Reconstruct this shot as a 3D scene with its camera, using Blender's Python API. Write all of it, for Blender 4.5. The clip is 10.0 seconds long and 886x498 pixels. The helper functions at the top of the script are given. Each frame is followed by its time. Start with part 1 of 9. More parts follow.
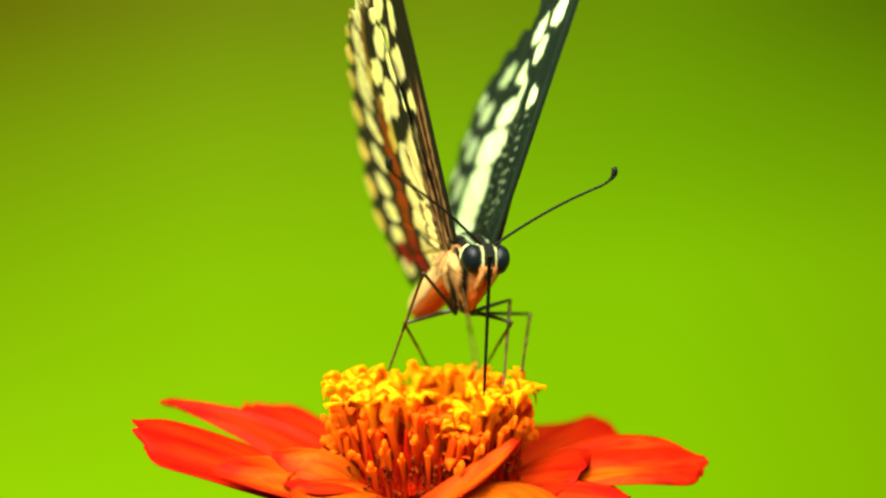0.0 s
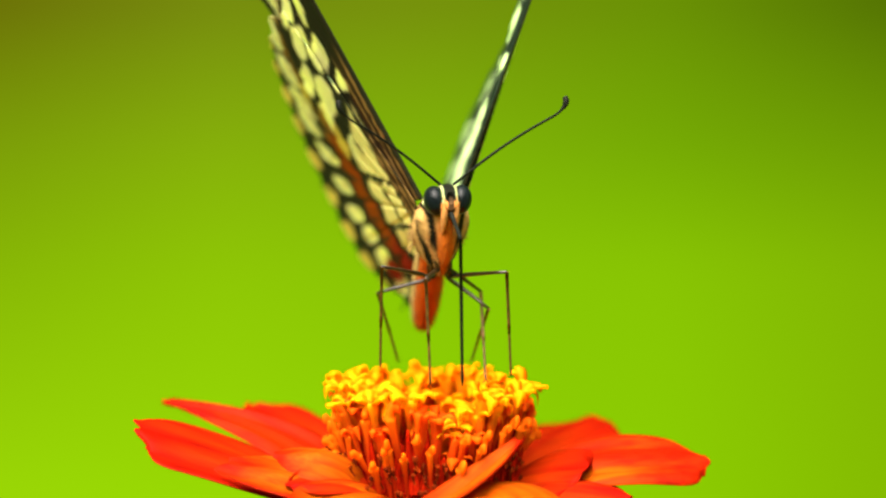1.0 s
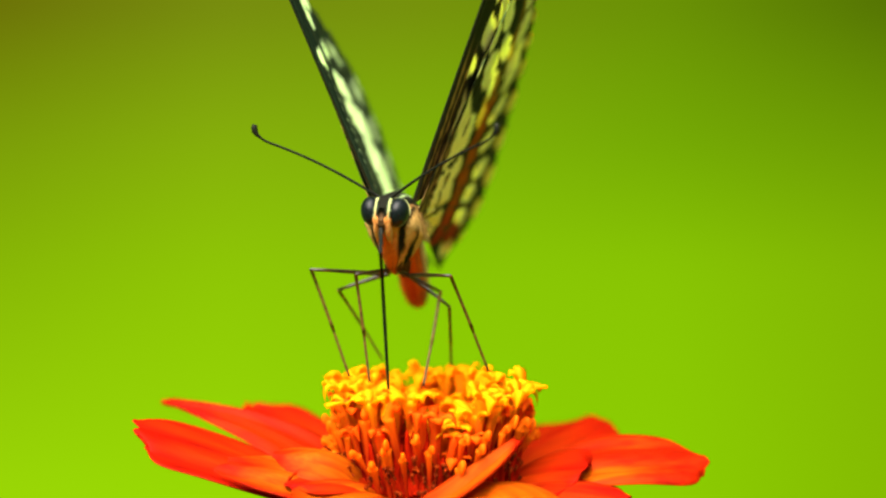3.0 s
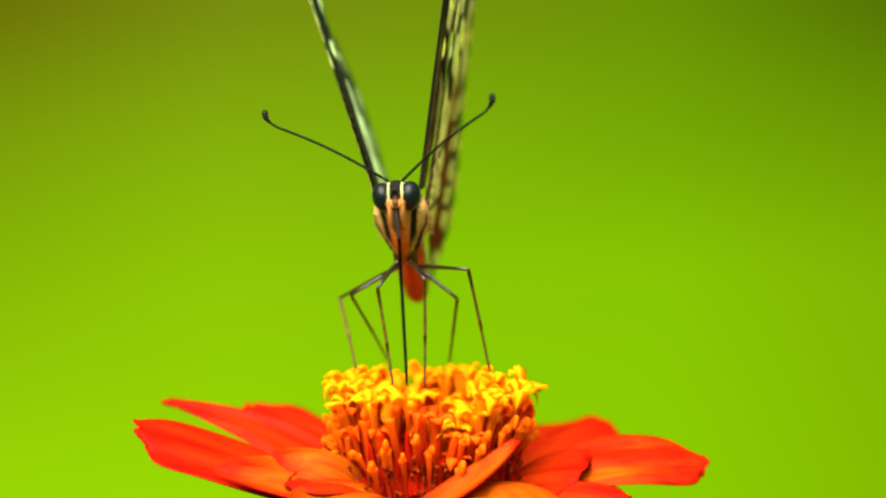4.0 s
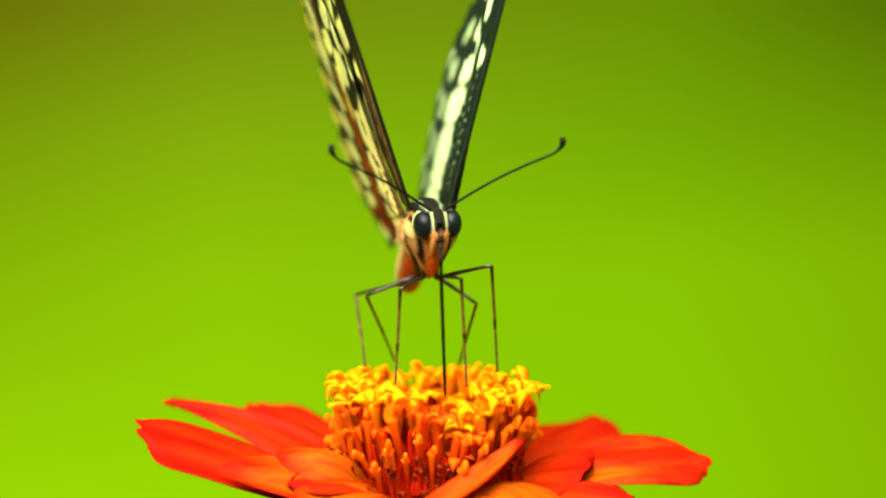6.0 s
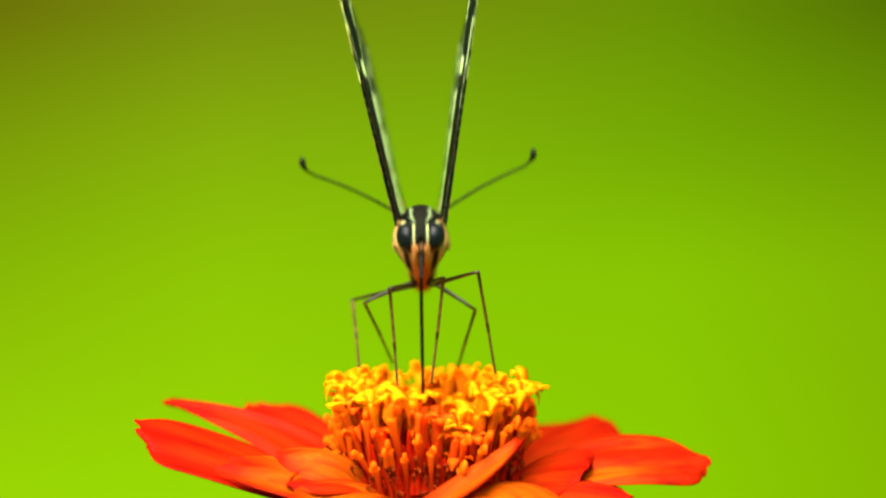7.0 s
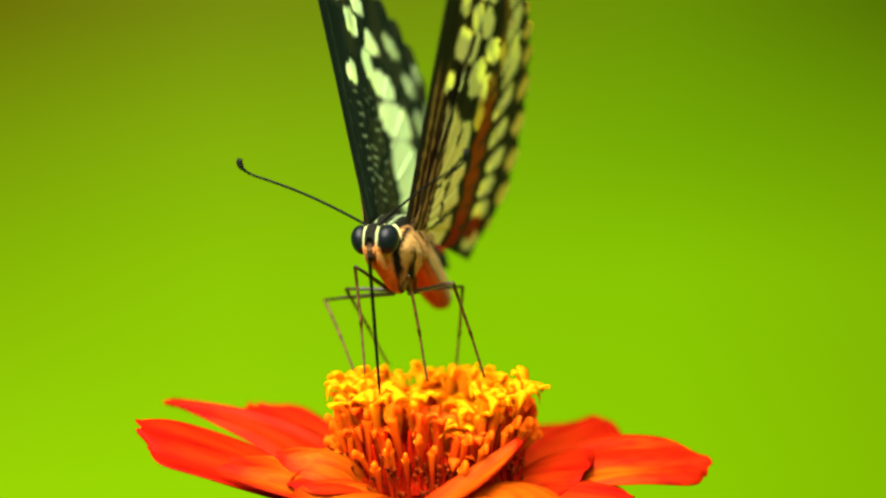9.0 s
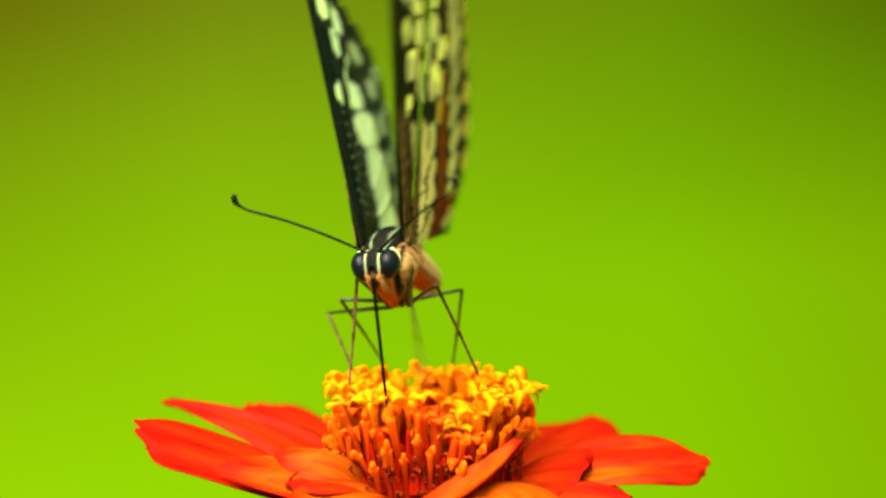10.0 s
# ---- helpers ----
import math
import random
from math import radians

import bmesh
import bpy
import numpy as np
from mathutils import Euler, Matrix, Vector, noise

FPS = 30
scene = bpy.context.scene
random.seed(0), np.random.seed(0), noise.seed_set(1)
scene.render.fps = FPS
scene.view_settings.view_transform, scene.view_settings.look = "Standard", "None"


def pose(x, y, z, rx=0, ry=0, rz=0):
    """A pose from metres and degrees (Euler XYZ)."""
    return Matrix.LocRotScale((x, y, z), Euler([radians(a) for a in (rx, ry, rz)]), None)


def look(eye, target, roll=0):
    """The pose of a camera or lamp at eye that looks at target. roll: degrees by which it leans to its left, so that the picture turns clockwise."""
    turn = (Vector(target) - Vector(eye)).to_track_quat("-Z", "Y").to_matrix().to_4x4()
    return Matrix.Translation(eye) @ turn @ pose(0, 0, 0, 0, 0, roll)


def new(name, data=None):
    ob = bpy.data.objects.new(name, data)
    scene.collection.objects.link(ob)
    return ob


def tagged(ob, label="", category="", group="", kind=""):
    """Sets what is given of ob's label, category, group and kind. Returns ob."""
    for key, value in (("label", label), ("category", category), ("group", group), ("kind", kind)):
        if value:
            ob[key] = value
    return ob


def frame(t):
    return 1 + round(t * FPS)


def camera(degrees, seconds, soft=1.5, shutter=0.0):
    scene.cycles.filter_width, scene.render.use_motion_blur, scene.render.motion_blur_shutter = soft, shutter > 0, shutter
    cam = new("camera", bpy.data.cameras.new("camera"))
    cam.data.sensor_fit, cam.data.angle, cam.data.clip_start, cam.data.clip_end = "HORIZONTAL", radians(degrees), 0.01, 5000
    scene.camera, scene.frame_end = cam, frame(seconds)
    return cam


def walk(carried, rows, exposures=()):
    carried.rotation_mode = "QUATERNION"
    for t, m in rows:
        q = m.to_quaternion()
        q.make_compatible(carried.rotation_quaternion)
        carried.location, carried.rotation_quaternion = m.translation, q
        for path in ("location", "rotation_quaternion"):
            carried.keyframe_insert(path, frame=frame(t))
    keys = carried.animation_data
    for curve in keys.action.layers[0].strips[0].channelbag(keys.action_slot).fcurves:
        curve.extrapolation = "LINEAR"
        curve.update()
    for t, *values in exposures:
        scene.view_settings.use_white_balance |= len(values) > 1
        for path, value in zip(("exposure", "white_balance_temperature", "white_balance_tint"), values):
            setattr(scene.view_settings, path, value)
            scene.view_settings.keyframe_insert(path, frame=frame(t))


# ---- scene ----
MM = 0.001
ANTENNA, PROB_A, PROB_B = 12.50, 4.5, 13.0
LEG_LENGTHS = {"fore": (4.5, 9.5), "mid": (8.0, 10.0), "hind": (5.0, 8.5)}
STAND = 0.55                      # height of the flower's disc above the ground

# ---- camera ----
cam = camera(24.0, 10.0, soft=2.3, shutter=0.8)
AIM = Vector((1.12 * MM, 0.0, STAND + 11.7 * MM))
EYE = AIM + 188 * MM * Vector((0.0, -math.cos(radians(3)), math.sin(radians(3))))
walk(cam, [(0.0, look(EYE, AIM)), (10.0, look(EYE, AIM))])
cam.data.dof.use_dof = True
cam.data.dof.focus_distance = 0.1835
cam.data.dof.aperture_fstop = 12.5

# ---- world and sun ----
SUN_UP, SUN_ROUND = 57.0, 203.0
world = bpy.data.worlds.new("sky")
scene.world = world
world.use_nodes = True
wn = world.node_tree.nodes
sky = wn.new("ShaderNodeTexSky")
sky.sky_type = "NISHITA"
sky.sun_disc = False
sky.air_density = 0.15
sky.dust_density = 10.0
sky.ozone_density = 0.0
sky.sun_elevation = radians(SUN_UP)
sky.sun_rotation = radians(SUN_ROUND)
wn["Background"].inputs[1].default_value = 0.15
world.node_tree.links.new(sky.outputs[0], wn["Background"].inputs[0])
sun = new("sun", bpy.data.lights.new("sun", "SUN"))
sun.data.energy = 3.8
sun.data.angle = radians(72)
sun.data.color = (1.0, 0.96, 0.84)
sun_from = Vector((math.sin(radians(SUN_ROUND)) * math.cos(radians(SUN_UP)),
                   math.cos(radians(SUN_ROUND)) * math.cos(radians(SUN_UP)),
                   math.sin(radians(SUN_UP))))
sun.matrix_world = look(sun_from * 5.0, (0.0, 0.0, 0.0))
EXPOSURE = 1.9
scene.view_settings.exposure = EXPOSURE


# ---- materials ----
def nodes_of(name):
    m = bpy.data.materials.new(name)
    m.use_nodes = True
    return m, m.node_tree.nodes, m.node_tree.links, m.node_tree.nodes["Principled BSDF"]


def noise_node(n, l, scale, detail=4.0, stretch=(1, 1, 1), coord="Object"):
    tc = n.new("ShaderNodeTexCoord")
    mp = n.new("ShaderNodeMapping")
    mp.inputs["Scale"].default_value = stretch
    nt = n.new("ShaderNodeTexNoise")
    nt.inputs["Scale"].default_value = scale
    nt.inputs["Detail"].default_value = detail
    l.new(tc.outputs[coord], mp.inputs[0])
    l.new(mp.outputs[0], nt.inputs["Vector"])
    return nt.outputs["Fac"]


def ramp_node(n, l, fac, stops):
    r = n.new("ShaderNodeValToRGB")
    el = r.color_ramp.elements
    while len(el) < len(stops):
        el.new(0.5)
    for e, (p, c) in zip(el, stops):
        e.position = p
        e.color = (*c, 1.0)
    l.new(fac, r.inputs[0])
    return r.outputs[0]


def mix_node(n, l, fac, a, b, kind="MIX"):
    x = n.new("ShaderNodeMix")
    x.data_type = "RGBA"
    x.blend_type = kind
    for slot, v in ((0, fac), (6, a), (7, b)):
        if isinstance(v, (int, float)):
            x.inputs[slot].default_value = v
        elif isinstance(v, tuple):
            x.inputs[slot].default_value = (*v, 1.0)
        else:
            l.new(v, x.inputs[slot])
    return x.outputs[2]


def bump_node(n, l, b, height, strength, distance):
    bp = n.new("ShaderNodeBump")
    bp.inputs["Strength"].default_value = strength
    bp.inputs["Distance"].default_value = distance
    l.new(height, bp.inputs["Height"])
    l.new(bp.outputs[0], b.inputs["Normal"])


def mat_grain(name, dark, light, scale, rough, stretch=(1, 1, 1), bump=0.3, depth=0.0001, through_light=0.0, gloss=0.06):
    m, n, l, b = nodes_of(name)
    fine = noise_node(n, l, scale, 5.0, stretch)
    broad = noise_node(n, l, scale * 0.17, 2.0, stretch)
    c1 = ramp_node(n, l, fine, [(0.3, dark), (0.7, light)])
    c2 = ramp_node(n, l, broad, [(0.35, (0.72, 0.72, 0.72)), (0.65, (1, 1, 1))])
    l.new(mix_node(n, l, 1.0, c1, c2, "MULTIPLY"), b.inputs["Base Color"])
    b.inputs["Roughness"].default_value = rough
    b.inputs["Specular IOR Level"].default_value = gloss
    bump_node(n, l, b, fine, bump, depth)
    if through_light:
        add_translucent(n, l, b, through_light)
    return m


def add_translucent(n, l, b, amount, passing=""):
    tr = n.new("ShaderNodeBsdfTranslucent")
    src = b.inputs["Base Color"].links[0].from_socket
    if passing:
        at = n.new("ShaderNodeAttribute")
        at.attribute_name = passing
        src = at.outputs["Color"]
    l.new(src, tr.inputs[0])
    mx = n.new("ShaderNodeMixShader")
    mx.inputs[0].default_value = amount
    l.new(b.outputs[0], mx.inputs[1])
    l.new(tr.outputs[0], mx.inputs[2])
    l.new(mx.outputs[0], n["Material Output"].inputs[0])


def mat_painted(name, rough, grain, bump=0.25, through_light=0.0, floor=0.7, passing=""):
    """Takes the colours of the scales from the mesh's colour attribute, with fine grain."""
    m, n, l, b = nodes_of(name)
    at = n.new("ShaderNodeAttribute")
    at.attribute_name = "scales"
    fine = noise_node(n, l, grain, 4.0)
    g = ramp_node(n, l, fine, [(0.25, (floor, floor, floor)), (0.7, (1, 1, 1))])
    l.new(mix_node(n, l, 1.0, at.outputs["Color"], g, "MULTIPLY"), b.inputs["Base Color"])
    b.inputs["Roughness"].default_value = rough
    b.inputs["Specular IOR Level"].default_value = 0.05
    bump_node(n, l, b, fine, bump, 0.00008)
    if through_light:
        add_translucent(n, l, b, through_light, passing)
    return m


def mat_petal(name, red, orange, amount):
    """Silky ray petal: streaks run along it, orange wash over red."""
    m, n, l, b = nodes_of(name)
    streak = noise_node(n, l, 1500.0, 3.0, (0.05, 1.0, 1.0))
    wash = noise_node(n, l, 300.0, 3.0, (0.10, 1.5, 1.0))
    at = n.new("ShaderNodeAttribute")
    at.attribute_name = "wash"
    add = n.new("ShaderNodeMath")
    add.operation = "MULTIPLY_ADD"
    l.new(at.outputs["Fac"], add.inputs[0])
    add.inputs[1].default_value = amount
    l.new(wash, add.inputs[2])
    w = ramp_node(n, l, add.outputs[0], [(0.5, (0, 0, 0)), (0.86, (1, 1, 1))])
    base = mix_node(n, l, w, red, orange)
    s = ramp_node(n, l, streak, [(0.32, (0.60, 0.36, 0.4)), (0.60, (1, 1, 1))])
    l.new(mix_node(n, l, 0.9, base, s, "MULTIPLY"), b.inputs["Base Color"])
    b.inputs["Roughness"].default_value = 0.5
    b.inputs["Specular IOR Level"].default_value = 0.03
    bump_node(n, l, b, streak, 0.35, 0.00015)
    add_translucent(n, l, b, 0.5)
    return m


M_PETAL = mat_petal("petal_scarlet", (0.33, 0.0058, 0.0007), (0.36, 0.024, 0.0008), 0.2)
M_PETAL_ORANGE = mat_petal("petal_orange", (0.34, 0.011, 0.0006), (0.40, 0.068, 0.0012), 0.46)
M_FLORET = mat_painted("floret_skin", 0.7, 1500.0, 0.12, through_light=0.62, floor=0.88)
M_CORE = mat_grain("receptacle", (0.16, 0.0036, 0.0006), (0.38, 0.012, 0.0008), 900.0, 0.8, (1, 1, 0.2), 0.6, 0.0003, gloss=0.01)
M_CHAFF = mat_grain("chaff", (0.025, 0.0018, 0.0004), (0.17, 0.016, 0.0008), 1500.0, 0.8, bump=0.5, gloss=0.015)
M_STEM = mat_grain("stem_green", (0.05, 0.11, 0.015), (0.10, 0.20, 0.03), 400.0, 0.6, (1, 1, 0.15), 0.4, 0.0002)
M_WING = mat_painted("wing_scales", 0.62, 2600.0, 0.3, through_light=0.4, floor=0.85, passing="passing")
M_FUR = mat_painted("body_fur", 0.8, 2200.0, 0.9)
M_LEG = mat_grain("leg_chitin", (0.018, 0.010, 0.0018), (0.095, 0.052, 0.009), 1800.0, 0.45, bump=0.3, gloss=0.12)
M_FEMUR = mat_grain("femur_chitin", (0.004, 0.003, 0.0014), (0.022, 0.012, 0.0032), 1300.0, 0.35, bump=0.3, gloss=0.3)
M_DARK = mat_grain("dark_chitin", (0.0015, 0.002, 0.001), (0.006, 0.007, 0.0035), 1800.0, 0.62, bump=0.3)
M_EYE = mat_grain("compound_eye", (0.0018, 0.003, 0.0032), (0.005, 0.008, 0.008), 5000.0, 0.3, bump=0.25, depth=0.00003, gloss=0.09)
M_PALE = mat_grain("pale_bract", (0.16, 0.0022, 0.0004), (0.46, 0.012, 0.0006), 1500.0, 0.8, (1, 1, 0.3), bump=0.4, through_light=0.4, gloss=0.01)
M_FOLIAGE = mat_grain("foliage", (0.09, 0.18, 0.006), (0.26, 0.42, 0.012), 14.0, 0.9, bump=0.8, depth=0.03, gloss=0.02)
M_GROUND = mat_grain("grass", (0.03, 0.07, 0.008), (0.09, 0.17, 0.02), 9.0, 0.9, bump=0.6, depth=0.02)


def mat_backdrop():
    m = bpy.data.materials.new("glowing_backdrop")
    m.use_nodes = True
    n, l = m.node_tree.nodes, m.node_tree.links
    n.remove(n["Principled BSDF"])
    tc = n.new("ShaderNodeTexCoord")
    sp = n.new("ShaderNodeSeparateXYZ")
    l.new(tc.outputs["Object"], sp.inputs[0])

    def span(out, lo, hi):
        r = n.new("ShaderNodeMapRange")
        r.inputs[1].default_value, r.inputs[2].default_value = lo, hi
        r.interpolation_type = "LINEAR"
        l.new(out, r.inputs[0])
        return r.outputs[0]
    soft_noise = noise_node(n, l, 2.2, 1.0)
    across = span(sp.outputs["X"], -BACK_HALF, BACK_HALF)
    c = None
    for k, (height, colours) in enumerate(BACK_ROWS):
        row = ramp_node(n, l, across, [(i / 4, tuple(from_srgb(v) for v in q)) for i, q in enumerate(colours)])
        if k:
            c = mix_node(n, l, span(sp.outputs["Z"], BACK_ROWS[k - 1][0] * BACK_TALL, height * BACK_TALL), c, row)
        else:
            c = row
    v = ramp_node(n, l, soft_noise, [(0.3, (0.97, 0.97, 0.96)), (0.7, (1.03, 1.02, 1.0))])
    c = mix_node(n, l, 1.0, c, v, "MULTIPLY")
    # the sheet glows by itself, its blurred light and shade painted in
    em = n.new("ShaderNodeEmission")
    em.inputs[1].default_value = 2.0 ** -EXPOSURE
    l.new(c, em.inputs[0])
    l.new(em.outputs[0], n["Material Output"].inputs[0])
    return m


# ---- building helpers ----
def mesh_object(name, verts, faces, material, parent=None, smooth=True, colours=None, attribute="scales", passing=None):
    me = bpy.data.meshes.new(name)
    me.from_pydata([tuple(map(float, v)) for v in verts], [], [tuple(map(int, f)) for f in faces])
    if colours is not None:
        ca = me.color_attributes.new(attribute, "FLOAT_COLOR", "POINT")
        flat = np.ones((len(verts), 4), dtype=np.float32)
        flat[:, :3] = colours
        ca.data.foreach_set("color", flat.ravel())
    if passing is not None:
        ca = me.color_attributes.new("passing", "FLOAT_COLOR", "POINT")
        flat = np.ones((len(verts), 4), dtype=np.float32)
        flat[:, :3] = passing
        ca.data.foreach_set("color", flat.ravel())
    me.materials.append(material)
    if smooth:
        me.polygons.foreach_set("use_smooth", [True] * len(me.polygons))
    me.update()
    ob = new(name, me)
    ob.parent = parent
    return ob


def grid_faces(nu, nv, start=0, wrap=False, flip=False):
    out = []
    for i in range(nu - 1):
        for j in range(nv if wrap else nv - 1):
            k = (j + 1) % nv
            q = (start + i * nv + j, start + i * nv + k, start + (i + 1) * nv + k, start + (i + 1) * nv + j)
            out.append(q[::-1] if flip else q)
    return out


def tube(points, radii, sides=10, squash=1.0):
    """Verts and faces of a closed tube along points."""
    pts = [Vector(p) for p in points]
    verts, faces = [], []
    ref = Vector((0.13, 0.91, 0.39))
    for i, p in enumerate(pts):
        d = (pts[min(i + 1, len(pts) - 1)] - pts[max(i - 1, 0)]).normalized()
        a = d.cross(ref).normalized()
        b = d.cross(a)
        for k in range(sides):
            t = 2 * math.pi * k / sides
            verts.append(p + radii[i] * (a * math.cos(t) + b * math.sin(t) * squash))
    faces += grid_faces(len(pts), sides, 0, True)
    for c, ring in ((pts[0], range(sides)), (pts[-1], range((len(pts) - 1) * sides, len(pts) * sides))):
        verts.append(c)
        r = list(ring)
        for k in range(sides):
            faces.append((len(verts) - 1, r[k], r[(k + 1) % sides]))
    return verts, faces


def merge(*parts):
    verts, faces = [], []
    for v, f in parts:
        o = len(verts)
        verts += list(v)
        faces += [tuple(i + o for i in q) for q in f]
    return verts, faces


def smoothstep(a, b, x):
    t = np.clip((x - a) / (b - a), 0.0, 1.0)
    return t * t * (3 - 2 * t)


def put(ob, m):
    ob.matrix_basis = m
    return ob


# ---- setting ----
BACK_HALF, BACK_TALL = 0.3375, 0.19
# heights up the view, foot to top, and blurred bright-to-dark greens painted across
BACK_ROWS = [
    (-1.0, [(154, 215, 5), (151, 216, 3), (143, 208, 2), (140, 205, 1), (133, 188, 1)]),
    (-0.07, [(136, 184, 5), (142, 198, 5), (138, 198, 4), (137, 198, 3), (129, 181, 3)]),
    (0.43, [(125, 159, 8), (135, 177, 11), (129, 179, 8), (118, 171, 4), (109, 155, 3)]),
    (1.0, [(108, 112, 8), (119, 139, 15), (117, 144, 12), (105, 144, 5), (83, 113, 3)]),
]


def from_srgb(v):
    v = v / 255
    return v / 12.92 if v <= 0.04045 else ((v + 0.055) / 1.055) ** 2.4


BACK_Y = 1.4
view = (AIM - EYE).normalized()
back_mid = EYE + view * ((BACK_Y - EYE.y) / view.y)


def backdrop_and_ground():
    nx, nz = 25, 9
    verts, faces = [], []
    for i in range(nx):
        for j in range(nz):
            x = -2.4 + 4.8 * i / (nx - 1)
            z = -back_mid.z + 2.4 * j / (nz - 1)
            verts.append((x, -0.10 * x * x, z))
    faces = grid_faces(nx, nz)
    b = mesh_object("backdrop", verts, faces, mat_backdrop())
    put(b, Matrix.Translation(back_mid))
    tagged(b, "glowing backdrop painted with smooth out-of-focus foliage greens", "backdrop", kind="structure")
    # unseen foliage ring, beside and behind the camera, added to bounce green light
    sides, rows = 64, 9
    sv = []
    for j in range(rows):
        for k in range(sides):
            a = 2 * math.pi * k / sides
            rough = 0.12 * noise.noise((4 * math.cos(a), 4 * math.sin(a), j * 0.7))
            r = 2.9 + rough - 0.25 * (j / (rows - 1)) ** 2
            sv.append((r * math.cos(a), 0.1 + r * math.sin(a), -0.02 + 1.75 * j / (rows - 1) + (rough if j == rows - 1 else 0.0)))
    h = mesh_object("foliage_bounce_ring", sv, grid_faces(rows, sides, 0, True, True), M_FOLIAGE)
    tagged(h, "unseen ring of green foliage added to tint light round the flower", "backdrop", kind="structure")
    r = 400.0
    n = 33
    gv = []
    for i in range(n):
        for j in range(n):
            a, c = (2 * i / (n - 1) - 1), (2 * j / (n - 1) - 1)
            x, y = r * a ** 3, r * c ** 3
            gv.append((x, y, 0.0 if max(abs(a), abs(c)) > 0.9 else 0.012 * noise.noise((x * 3, y * 3, 0)) - 0.01))
    g = mesh_object("ground", gv, grid_faces(n, n, flip=False), M_GROUND)
    tagged(g, "green grassy ground under the flower", "ground", kind="structure")


backdrop_and_ground()


# ---- the flower ----
def petal_mesh(name, length, width, arch, cup, notch, skew, blunt, seed, orange, parent):
    """A ray petal along +x: broad, wavy, notched at the tip, two sheets joined at the rim."""
    rng = random.Random(seed)
    nu, nv = 34, 21
    ph = [rng.uniform(0, 6.28) for _ in range(5)]
    lobes = 2 if notch > 0.035 else 3
    top, wash = [], []
    for i in range(nu):
        u = 1 - (1 - i / (nu - 1)) ** 1.4
        half = width / 2 * (0.26 + 0.74 * math.sin(min(1.0, u / 0.6) * math.pi / 2) ** 1.2)
        if u > 0.55:
            q = (u - 0.55) / 0.45
            half *= max(0.22, 1 - q ** blunt) ** 0.55
        if notch == 0.0:
            half = width / 2 * (1 - 0.93 * u ** 1.7)
        for j in range(nv):
            v = 2 * j / (nv - 1) - 1
            x = length * (u - 0.06 * u ** 6 * v * v + skew * v * u ** 5 - notch * u ** 9 * (0.5 + 0.5 * math.cos(lobes * math.pi * v + 0.5 * math.sin(ph[0]))))
            y = v * half + 0.02 * length * math.sin(2.2 * u + ph[1])
            z = arch * math.sin(math.pi * u ** 0.8) + cup * v * v * (0.3 + 0.7 * u)
            z += 0.28 * math.exp(-((v - 0.35 - 0.15 * math.sin(ph[0])) / 0.22) ** 2) * math.sin(math.pi * u) + 0.40 * u * math.sin(3.1 * v + ph[2]) * math.sin(4 * u + ph[3]) + 0.10 * math.sin(8 * v + ph[4]) * (0.4 + 0.6 * u)
            z += 0.16 * math.cos(7.5 * v + 0.6 * math.sin(ph[1])) * math.sin(math.pi * min(1.0, u * 1.1)) - 0.12 * math.exp(-(v / 0.07) ** 2) * (1 - u * u)
            top.append((x * MM, y * MM, z * MM))
            if orange == 2:
                wash.append(1.1 * math.exp(-((u - 0.50) / 0.17) ** 2 - ((v + 0.6) / 0.45) ** 2) - 0.22)
            else:
                wash.append((1 - abs(v) ** 2) * (1.3 * math.sin(math.pi * u ** 0.8) - 0.25))
    low = []
    for k, (x, y, z) in enumerate(top):
        i, j = divmod(k, nv)
        inner = (1 - (2 * j / (nv - 1) - 1) ** 6) * (1 - (i / (nu - 1)) ** 12)
        low.append((x, y, z - (0.05 + 0.17 * inner) * MM))
    verts = top + low
    n = len(top)
    faces = grid_faces(nu, nv, 0, flip=True) + grid_faces(nu, nv, n)
    rim = [j for j in range(nv)] + [i * nv + nv - 1 for i in range(1, nu)] + [(nu - 1) * nv + j for j in range(nv - 2, -1, -1)] + [i * nv for i in range(nu - 2, 0, -1)]
    for k in range(len(rim)):
        a, b = rim[k], rim[(k + 1) % len(rim)]
        faces.append((a, b, b + n, a + n))
    w = np.array(wash + wash)
    return mesh_object(name, verts, faces, M_PETAL_ORANGE if orange else M_PETAL, parent, colours=np.repeat(w[:, None], 3, 1), attribute="wash")


